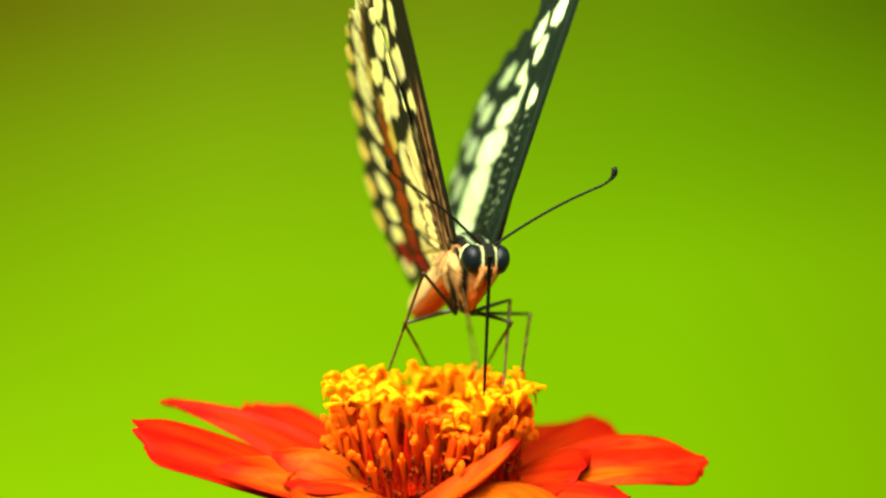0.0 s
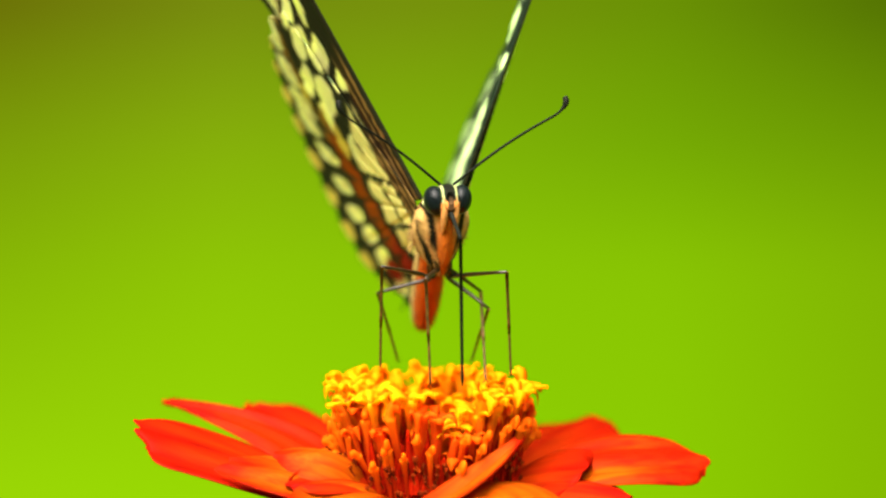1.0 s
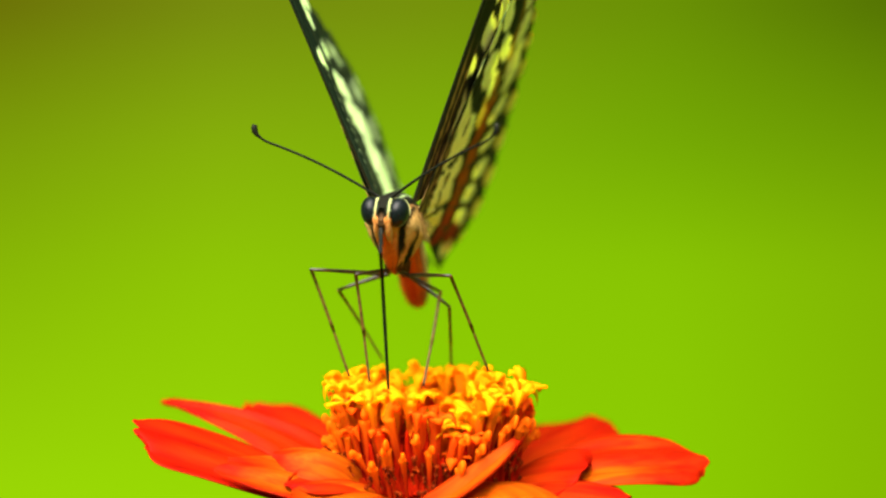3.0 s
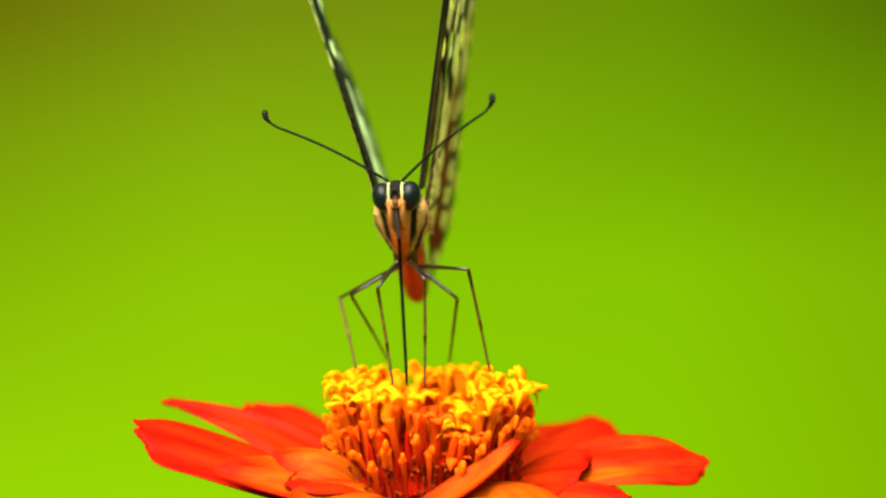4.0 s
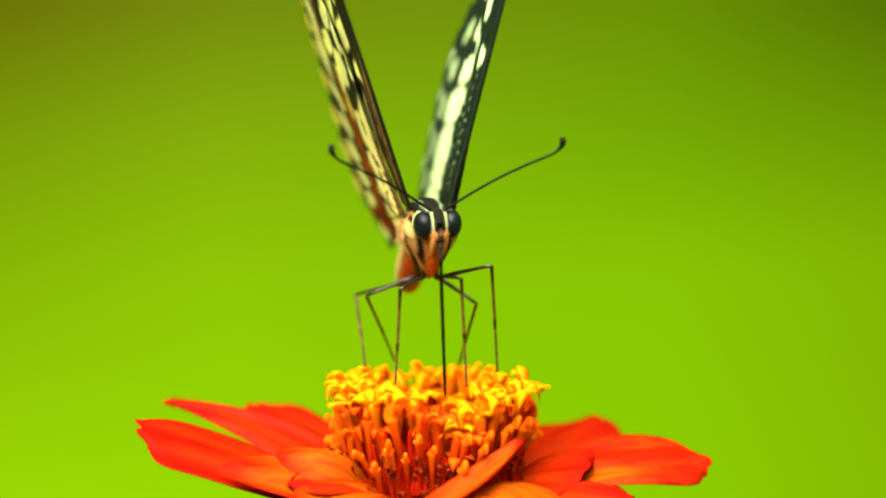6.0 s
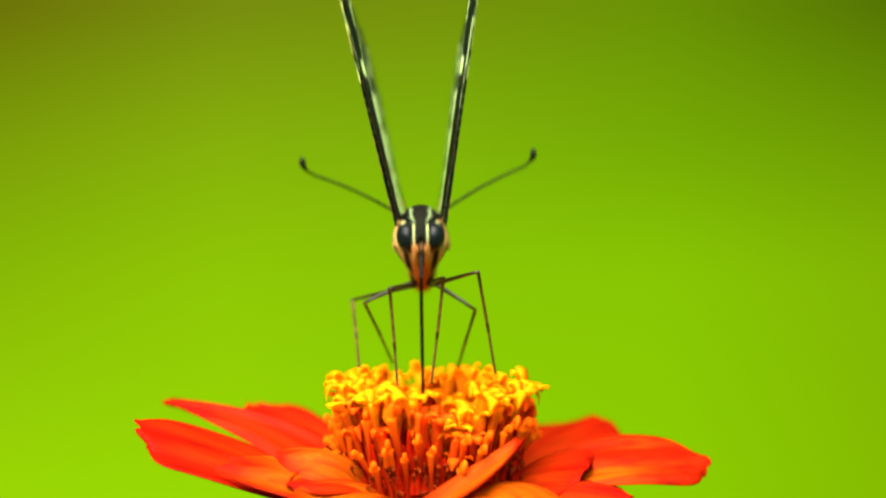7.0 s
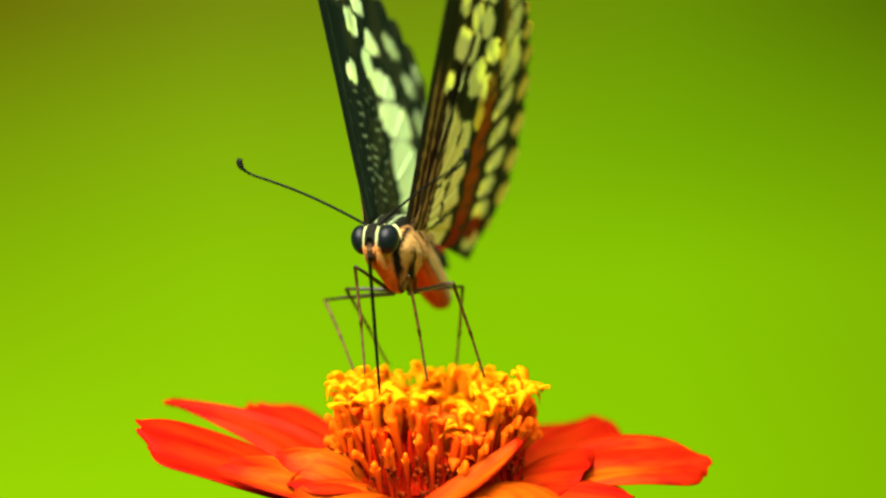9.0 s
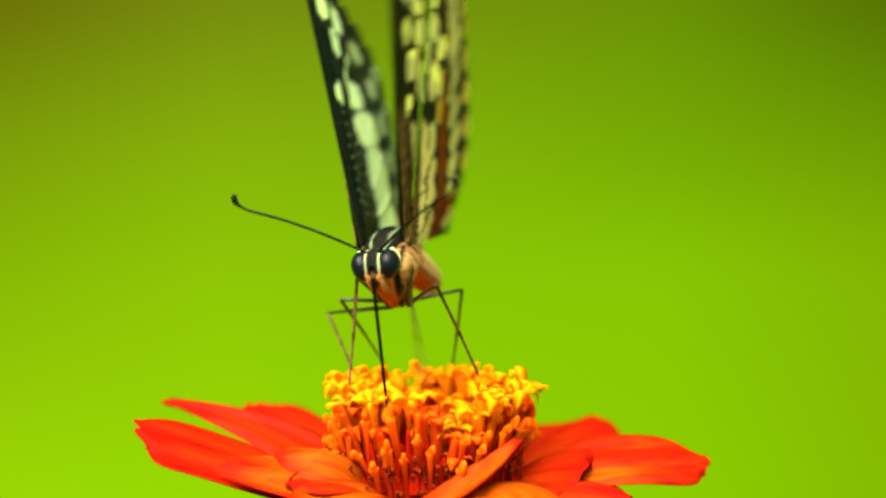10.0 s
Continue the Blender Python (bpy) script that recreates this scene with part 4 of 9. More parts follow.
def motions():
    walk(flower, [(0, mm(-0.166, 0, STAND / MM)), (0.5, mm(-0.011, 0, STAND / MM)), (1, mm(0.010, 0, STAND / MM)), (1.5, mm(-0.088, 0, STAND / MM)), (2, mm(-0.088, 0, STAND / MM)), (2.5, mm(-0.069, 0, STAND / MM)), (4, mm(-0.069, 0, STAND / MM)), (4.5, mm(-0.069, 0, STAND / MM)), (5, mm(0.165, 0, STAND / MM)), (5.5, mm(0.165, 0, STAND / MM)), (7, mm(0.086, 0, STAND / MM)), (7.5, mm(-0.147, 0, STAND / MM)), (8, mm(0.010, 0, STAND / MM)), (8.5, mm(-0.147, 0, STAND / MM)), (9, mm(0.165, 0, STAND / MM)), (9.5, mm(0.244, 0, STAND / MM)), (10, mm(0.010, 0, STAND / MM))])
    walk(parts["butterfly"], [
        (0, mm(4.88, -5.32, STAND / MM + 11.05, -5.2, 2.9, 14.4)), (0.3, mm(4.52, -5.44, STAND / MM + 10.95, -2.9, 2.5, 12.5)),
        (0.4, mm(3.63, -4.60, STAND / MM + 12.43, -11.4, 1.9, 12.7)), (0.5, mm(1.98, -3.04, STAND / MM + 15.18, -27.2, 0.9, 13.4)),
        (0.7, mm(0.85, -3.57, STAND / MM + 14.99, -22.7, -1.6, 8.4)), (1, mm(1.55, -3.79, STAND / MM + 16.25, -23.4, -2.2, 10.0)),
        (1.1, mm(1.54, -4.04, STAND / MM + 15.85, -20.4, -2.3, 10.4)), (1.2, mm(1.51, -5.48, STAND / MM + 13.56, -2.9, -3.2, 12.7)),
        (1.4, mm(2.04, -5.82, STAND / MM + 11.11, 0.0, 1.0, 9.4)), (1.5, mm(2.10, -5.86, STAND / MM + 10.84, 0.3, 1.5, 9.1)),
        (1.6, mm(1.83, -5.66, STAND / MM + 11.38, -1.6, 1.8, 6.8)), (1.7, mm(-0.12, -4.17, STAND / MM + 15.36, -16.3, 1.6, -10.6)),
        (1.8, mm(-0.23, -4.19, STAND / MM + 15.88, -16.8, 1.2, -4.5)), (2, mm(-2.12, -3.86, STAND / MM + 15.29, -20.2, -1.6, -4.1)),
        (2.1, mm(-2.79, -4.12, STAND / MM + 15.40, -17.8, -1.1, -6.4)), (2.2, mm(-3.46, -4.38, STAND / MM + 15.52, -15.5, -0.6, -8.7)),
        (2.5, mm(-3.79, -3.76, STAND / MM + 16.68, -20.0, -0.7, -11.2)), (2.7, mm(-4.23, -4.88, STAND / MM + 15.19, -10.8, 3.7, -11.9)),
        (3.05, mm(-3.89, -4.84, STAND / MM + 15.23, -11.2, 2.4, -9.8)), (3.42, mm(-3.21, -4.76, STAND / MM + 15.31, -12.0, -0.1, -5.3)),
        (3.8, mm(-2.82, -4.72, STAND / MM + 15.36, -12.5, -1.5, -2.7)), (4, mm(-2.99, -4.23, STAND / MM + 16.57, -16.8, -3.3, -3.5)),
        (4.1, mm(-2.34, -4.70, STAND / MM + 15.65, -11.9, -2.7, -1.2)), (4.2, mm(-1.91, -5.02, STAND / MM + 15.03, -8.6, -2.4, 0.4)),
        (4.3, mm(-1.73, -5.49, STAND / MM + 13.82, -3.9, -2.2, 9.9)), (4.4, mm(-1.55, -5.97, STAND / MM + 12.61, 0.8, -2.0, 2.3)),
        (4.5, mm(-1.36, -6.45, STAND / MM + 11.40, 5.5, -1.7, 1.5)), (4.7, mm(-0.34, -4.94, STAND / MM + 14.22, -12.1, -1.9, 5.2)),
        (4.8, mm(0.20, -4.19, STAND / MM + 15.15, -18.4, -0.3, 8.3)), (4.9, mm(0.65, -4.54, STAND / MM + 15.15, -15.4, -1.5, 5.6)),
        (5, mm(1.11, -4.90, STAND / MM + 15.15, -12.3, -2.6, 10.4)), (5.2, mm(0.11, -4.54, STAND / MM + 15.30, -14.8, -2.0, 8.6)),
        (5.5, mm(1.33, -4.87, STAND / MM + 16.01, -13.2, -3.3, 10.1)), (5.7, mm(1.18, -5.54, STAND / MM + 13.79, -2.4, -2.3, 11.5)),
        (6.05, mm(0.45, -5.38, STAND / MM + 14.20, -4.5, -2.5, 8.7)), (6.42, mm(-1.04, -5.04, STAND / MM + 15.01, -8.9, -2.8, 3.1)),
        (6.8, mm(-1.88, -4.84, STAND / MM + 15.47, -11.4, -2.9, -0.1)), (7, mm(-0.82, -5.84, STAND / MM + 13.03, -0.5, -1.4, 0.5)),
        (7.2, mm(-1.18, -6.36, STAND / MM + 11.57, 7.3, 0.5, -2.4)), (7.3, mm(-1.96, -5.58, STAND / MM + 13.08, -3.7, 1.0, -9.7)),
        (7.5, mm(-4.24, -5.08, STAND / MM + 15.46, -10.8, -3.1, -14.8)), (8, mm(-4.06, -5.91, STAND / MM + 11.97, 1.7, -3.0, -12.4)),
        (8.2, mm(-4.13, -5.76, STAND / MM + 12.22, 0.1, -2.9, -13.0)), (8.3, mm(-4.98, -3.98, STAND / MM + 15.10, -18.2, -2.5, -20.0)),
        (8.5, mm(-5.88, -4.79, STAND / MM + 15.16, -12.6, -8.6, -17.7)), (8.7, mm(-5.16, -4.61, STAND / MM + 15.15, -11.6, -4.4, -18.0)),
        (8.8, mm(-4.80, -4.52, STAND / MM + 15.15, -11.1, -2.3, -18.1)), (8.9, mm(-4.82, -4.97, STAND / MM + 13.98, -7.7, -2.1, -18.0)),
        (9, mm(-4.85, -5.42, STAND / MM + 12.80, -4.4, -1.9, -17.8)), (9.1, mm(-4.96, -5.55, STAND / MM + 12.75, -2.5, -0.4, -19.3)),
        (9.2, mm(-5.08, -5.69, STAND / MM + 12.70, -0.6, 1.1, -20.7)), (9.5, mm(-3.63, -4.63, STAND / MM + 15.58, -15.4, -2.7, -14.8)),
        (9.8, mm(-4.21, -5.99, STAND / MM + 11.66, 3.9, -0.1, -15.9)), (10, mm(-4.80, -5.72, STAND / MM + 10.55, 4.0, -6.7, -12.0)),
    ])
    walk(parts["forewingR"], [
        (0, mm(-2.04, 3.95, 2.02, 43.1, 61.3, 46.2)), (0.3, mm(-2.04, 3.95, 2.02, 43.0, 59.3, 46.6)),
        (0.4, mm(-2.04, 3.95, 2.02, 38.5, 56.9, 42.8)), (0.5, mm(-2.04, 3.95, 2.02, 31.5, 52.1, 37.1)),
        (0.7, mm(-2.04, 3.95, 2.02, 29.8, 50.8, 35.6)), (1, mm(-2.04, 3.95, 2.02, 32.0, 55.6, 36.5)),
        (1.1, mm(-2.04, 3.95, 2.02, 33.5, 56.2, 37.9)), (1.2, mm(-2.04, 3.95, 2.02, 43.3, 59.4, 46.8)),
        (1.4, mm(-2.04, 3.95, 2.02, 47.1, 61.4, 50.2)), (1.5, mm(-2.04, 3.95, 2.02, 47.6, 61.6, 50.6)),
        (1.6, mm(-2.04, 3.95, 2.02, 48.3, 61.8, 51.2)), (1.7, mm(-2.04, 3.95, 2.02, 53.5, 63.3, 55.9)),
        (1.8, mm(-2.04, 3.95, 2.02, 43.6, 59.5, 47.1)), (2, mm(-2.04, 3.95, 2.02, 33.7, 53.7, 40.8)),
        (2.1, mm(-2.04, 3.95, 2.02, 26.3, 47.1, 45.1)), (2.2, mm(-2.04, 3.95, 2.02, 27.0, 47.8, 39.7)),
        (2.5, mm(-2.04, 3.95, 2.02, 39.7, 57.5, 41.9)), (2.7, mm(-2.04, 3.95, 2.02, 38.1, 56.5, 42.5)),
        (3.05, mm(-2.04, 3.95, 2.02, 39.0, 57.1, 43.3)), (3.42, mm(-2.04, 3.95, 2.02, 41.1, 58.2, 45.0)),
        (3.8, mm(-2.04, 3.95, 2.02, 42.3, 58.9, 44.0)), (4, mm(-2.04, 3.95, 2.02, 53.2, 63.2, 53.1)),
        (4.1, mm(-2.04, 3.95, 2.02, 56.4, 64.1, 63.4)), (4.2, mm(-2.04, 3.95, 2.02, 60.7, 65.2, 65.3)),
        (4.3, mm(-2.04, 3.95, 2.02, 44.1, 59.7, 47.5)), (4.4, mm(-2.04, 3.95, 2.02, 54.6, 63.6, 59.8)),
        (4.5, mm(-2.04, 3.95, 2.02, 58.3, 64.7, 59.9)), (4.7, mm(-2.04, 3.95, 2.02, 43.3, 59.4, 50.9)),
        (4.8, mm(-2.04, 3.95, 2.02, 37.0, 56.1, 45.5)), (4.9, mm(-2.04, 3.95, 2.02, 45.0, 62.7, 47.7)),
        (5, mm(-2.04, 3.95, 2.02, 38.8, 62.2, 41.6)), (5.2, mm(-2.04, 3.95, 2.02, 38.3, 56.9, 42.6)),
        (5.5, mm(-2.04, 3.95, 2.02, 42.0, 62.0, 44.9)), (5.7, mm(-2.04, 3.95, 2.02, 46.8, 60.9, 49.9)),
        (6.05, mm(-2.04, 3.95, 2.02, 48.4, 61.6, 51.4)), (6.42, mm(-2.04, 3.95, 2.02, 52.1, 62.9, 54.6)),
        (6.8, mm(-2.04, 3.95, 2.02, 54.2, 63.5, 55.5)), (7, mm(-2.04, 3.95, 2.02, 60.3, 65.1, 60.5)),
        (7.2, mm(-2.04, 3.95, 2.02, 63.8, 65.8, 64.2)), (7.3, mm(-2.04, 3.95, 2.02, 62.2, 65.5, 63.7)),
        (7.5, mm(-2.04, 3.95, 2.02, 64.0, 61.9, 66.1)), (8, mm(-2.04, 3.95, 2.02, 67.8, 68.6, 68.6)),
        (8.2, mm(-2.04, 3.95, 2.02, 66.4, 68.2, 67.3)), (8.3, mm(-2.04, 3.95, 2.02, 54.6, 63.7, 56.9)),
        (8.5, mm(-2.04, 3.95, 2.02, 72.5, 67.9, 73.0)), (8.7, mm(-2.04, 3.95, 2.02, 70.2, 67.3, 71.0)),
        (8.8, mm(-2.04, 3.95, 2.02, 104.9, 67.9, 103.2)), (8.9, mm(-2.04, 3.95, 2.02, 85.0, 69.3, 84.7)),
        (9, mm(-2.04, 3.95, 2.02, 74.2, 69.4, 74.5)), (9.1, mm(-2.04, 3.95, 2.02, 81.0, 69.0, 81.0)),
        (9.2, mm(-2.04, 3.95, 2.02, 62.5, 65.7, 64.0)), (9.5, mm(-2.04, 3.95, 2.02, 62.9, 59.6, 65.5)),
        (9.8, mm(-2.04, 3.95, 2.02, 79.2, 67.9, 79.3)), (10, mm(-2.04, 3.95, 2.02, 80.1, 77.6, 81.7)),
    ])
    walk(parts["hindwingR"], [
        (0, mm(-2.04, 3.95, 2.02, -0.6, 69.5, -1.3)), (0.3, mm(-2.04, 3.95, 2.02, 0.6, 68.1, -0.1)),
        (0.4, mm(-2.04, 3.95, 2.02, 0.6, 64.7, -0.1)), (0.5, mm(-2.04, 3.95, 2.02, 0.6, 58.4, -0.1)),
        (0.7, mm(-2.04, 3.95, 2.02, 0.5, 56.7, -0.1)), (1, mm(-2.04, 3.95, 2.02, -0.6, 61.4, -1.4)),
        (1.1, mm(-2.04, 3.95, 2.02, -0.5, 62.4, -1.2)), (1.2, mm(-2.04, 3.95, 2.02, 0.6, 68.3, -0.1)),
        (1.4, mm(-2.04, 3.95, 2.02, 0.4, 71.0, -0.3)), (1.5, mm(-2.04, 3.95, 2.02, 0.4, 71.3, -0.3)),
        (1.6, mm(-2.04, 3.95, 2.02, 0.4, 71.7, -0.3)), (1.7, mm(-2.04, 3.95, 2.02, 0.7, 74.5, 0.0)),
        (1.8, mm(-2.04, 3.95, 2.02, 0.6, 68.4, 0.0)), (2, mm(-2.04, 3.95, 2.02, 0.6, 60.5, 2.0)),
        (2.1, mm(-2.04, 3.95, 2.02, 0.7, 52.4, 12.0)), (2.2, mm(-2.04, 3.95, 2.02, 0.7, 53.3, 6.0)),
        (2.5, mm(-2.04, 3.95, 2.02, 0.7, 65.6, -2.0)), (2.7, mm(-2.04, 3.95, 2.02, 0.7, 64.2, 0.0)),
        (3.05, mm(-2.04, 3.95, 2.02, 0.7, 65.0, 0.0)), (3.42, mm(-2.04, 3.95, 2.02, 0.7, 66.6, 0.0)),
        (3.8, mm(-2.04, 3.95, 2.02, 0.7, 67.5, -2.0)), (4, mm(-2.04, 3.95, 2.02, 0.7, 74.3, -2.5)),
        (4.1, mm(-2.04, 3.95, 2.02, 0.6, 76.0, 5.0)), (4.2, mm(-2.04, 3.95, 2.02, 0.6, 78.1, 3.0)),
        (4.3, mm(-2.04, 3.95, 2.02, 0.6, 68.8, 0.0)), (4.4, mm(-2.04, 3.95, 2.02, 0.6, 75.1, 3.0)),
        (4.5, mm(-2.04, 3.95, 2.02, 0.6, 77.0, -0.3)), (4.7, mm(-2.04, 3.95, 2.02, 0.6, 68.3, 4.0)),
        (4.8, mm(-2.04, 3.95, 2.02, 0.6, 63.5, 3.9)), (4.9, mm(-2.04, 3.95, 2.02, -1.1, 71.0, -1.8)),
        (5, mm(-2.04, 3.95, 2.02, -2.3, 68.7, -3.1)), (5.2, mm(-2.04, 3.95, 2.02, 0.6, 64.6, -0.1)),
        (5.5, mm(-2.04, 3.95, 2.02, -1.3, 69.6, -2.1)), (5.7, mm(-2.04, 3.95, 2.02, 0.6, 70.6, 0.0)),
        (6.05, mm(-2.04, 3.95, 2.02, 0.6, 71.6, 0.0)), (6.42, mm(-2.04, 3.95, 2.02, 0.6, 73.7, 0.0)),
        (6.8, mm(-2.04, 3.95, 2.02, 0.6, 74.9, -1.0)), (7, mm(-2.04, 3.95, 2.02, 0.6, 77.9, -1.5)),
        (7.2, mm(-2.04, 3.95, 2.02, 0.6, 79.6, -1.0)), (7.3, mm(-2.04, 3.95, 2.02, 0.6, 78.8, 0.0)),
        (7.5, mm(-2.04, 3.95, 2.02, 5.9, 78.0, 5.3)), (8, mm(-2.04, 3.95, 2.02, -3.7, 82.1, -4.3)),
        (8.2, mm(-2.04, 3.95, 2.02, -3.0, 81.5, -3.6)), (8.3, mm(-2.04, 3.95, 2.02, 0.6, 75.1, 0.0)),
        (8.5, mm(-2.04, 3.95, 2.02, -1.3, 83.5, -1.9)), (8.7, mm(-2.04, 3.95, 2.02, -0.4, 82.5, -1.1)),
        (8.8, mm(-2.04, 3.95, 2.02, -178.3, 84.4, -179.0)), (8.9, mm(-2.04, 3.95, 2.02, -10.8, 88.2, -11.4)),
        (9, mm(-2.04, 3.95, 2.02, -5.7, 84.5, -6.4)), (9.1, mm(-2.04, 3.95, 2.02, -5.1, 86.8, -5.7)),
        (9.2, mm(-2.04, 3.95, 2.02, 0.5, 79.0, -0.2)), (9.5, mm(-2.04, 3.95, 2.02, 7.7, 76.5, 7.2)),
        (9.8, mm(-2.04, 3.95, 2.02, -0.1, 86.0, -0.7)), (10, mm(-2.04, 3.95, 2.02, -53.7, 86.4, -52.4)),
    ])
    walk(parts["forewingL"], [
        (0, mm(2.04, 3.95, 2.02, 52.6, -67.9, -54.1)), (0.3, mm(2.04, 3.95, 2.02, 68.7, -66.7, -69.7)),
        (0.4, mm(2.04, 3.95, 2.02, 60.3, -65.1, -62.1)), (0.5, mm(2.04, 3.95, 2.02, 47.5, -61.2, -50.6)),
        (0.7, mm(2.04, 3.95, 2.02, 52.7, -63.0, -55.1)), (1, mm(2.04, 3.95, 2.02, 41.8, -58.6, -42.1)),
        (1.1, mm(2.04, 3.95, 2.02, 43.6, -59.5, -45.2)), (1.2, mm(2.04, 3.95, 2.02, 56.0, -64.0, -61.1)),
        (1.4, mm(2.04, 3.95, 2.02, 64.4, -66.0, -65.7)), (1.5, mm(2.04, 3.95, 2.02, 65.4, -66.2, -66.6)),
        (1.6, mm(2.04, 3.95, 2.02, 65.0, -66.1, -66.2)), (1.7, mm(2.04, 3.95, 2.02, 61.9, -65.4, -63.5)),
        (1.8, mm(2.04, 3.95, 2.02, 50.9, -62.5, -53.6)), (2, mm(2.04, 3.95, 2.02, 44.9, -59.2, -48.5)),
        (2.1, mm(2.04, 3.95, 2.02, 44.7, -59.6, -51.2)), (2.2, mm(2.04, 3.95, 2.02, 44.5, -59.9, -47.9)),
        (2.5, mm(2.04, 3.95, 2.02, 43.3, -60.1, -46.7)), (2.7, mm(2.04, 3.95, 2.02, 44.1, -59.8, -47.6)),
        (3.05, mm(2.04, 3.95, 2.02, 46.7, -60.9, -49.9)), (3.42, mm(2.04, 3.95, 2.02, 52.6, -63.0, -55.1)),
        (3.8, mm(2.04, 3.95, 2.02, 56.4, -64.1, -58.4)), (4, mm(2.04, 3.95, 2.02, 61.1, -64.9, -62.8)),
        (4.1, mm(2.04, 3.95, 2.02, 63.6, -65.6, -65.0)), (4.2, mm(2.04, 3.95, 2.02, 65.3, -66.1, -66.5)),
        (4.3, mm(2.04, 3.95, 2.02, 73.4, -67.2, -74.0)), (4.4, mm(2.04, 3.95, 2.02, 66.6, -66.2, -65.8)),
        (4.5, mm(2.04, 3.95, 2.02, 60.7, -65.0, -62.3)), (4.7, mm(2.04, 3.95, 2.02, 73.7, -67.3, -66.2)),
        (4.8, mm(2.04, 3.95, 2.02, 76.2, -67.6, -66.5)), (4.9, mm(2.04, 3.95, 2.02, 62.1, -63.5, -61.0)),
        (5, mm(2.04, 3.95, 2.02, 57.5, -60.2, -57.4)), (5.2, mm(2.04, 3.95, 2.02, 49.9, -62.1, -48.7)),
        (5.5, mm(2.04, 3.95, 2.02, 53.8, -61.3, -56.6)), (5.7, mm(2.04, 3.95, 2.02, 53.6, -63.3, -56.0)),
        (6.05, mm(2.04, 3.95, 2.02, 56.2, -64.1, -58.3)), (6.42, mm(2.04, 3.95, 2.02, 61.8, -65.4, -63.3)),
        (6.8, mm(2.04, 3.95, 2.02, 65.2, -66.1, -66.4)), (7, mm(2.04, 3.95, 2.02, 66.6, -66.3, -66.8)),
        (7.2, mm(2.04, 3.95, 2.02, 70.3, -66.9, -68.1)), (7.3, mm(2.04, 3.95, 2.02, 61.5, -65.3, -63.0)),
        (7.5, mm(2.04, 3.95, 2.02, 49.4, -59.5, -52.9)), (8, mm(2.04, 3.95, 2.02, 52.1, -60.6, -55.1)),
        (8.2, mm(2.04, 3.95, 2.02, 50.6, -60.3, -53.7)), (8.3, mm(2.04, 3.95, 2.02, 35.2, -55.1, -40.0)),
        (8.5, mm(2.04, 3.95, 2.02, 41.2, -57.3, -45.4)), (8.7, mm(2.04, 3.95, 2.02, 41.9, -58.4, -45.7)),
        (8.8, mm(2.04, 3.95, 2.02, 45.6, -60.6, -48.9)), (8.9, mm(2.04, 3.95, 2.02, 43.9, -57.2, -48.1)),
        (9, mm(2.04, 3.95, 2.02, 48.7, -56.9, -52.9)), (9.1, mm(2.04, 3.95, 2.02, 53.1, -61.0, -56.0)),
        (9.2, mm(2.04, 3.95, 2.02, 41.6, -58.8, -45.4)), (9.5, mm(2.04, 3.95, 2.02, 34.4, -60.4, -37.5)),
        (9.8, mm(2.04, 3.95, 2.02, 49.3, -62.0, -52.1)), (10, mm(2.04, 3.95, 2.02, 66.4, -50.9, -70.6)),
    ])
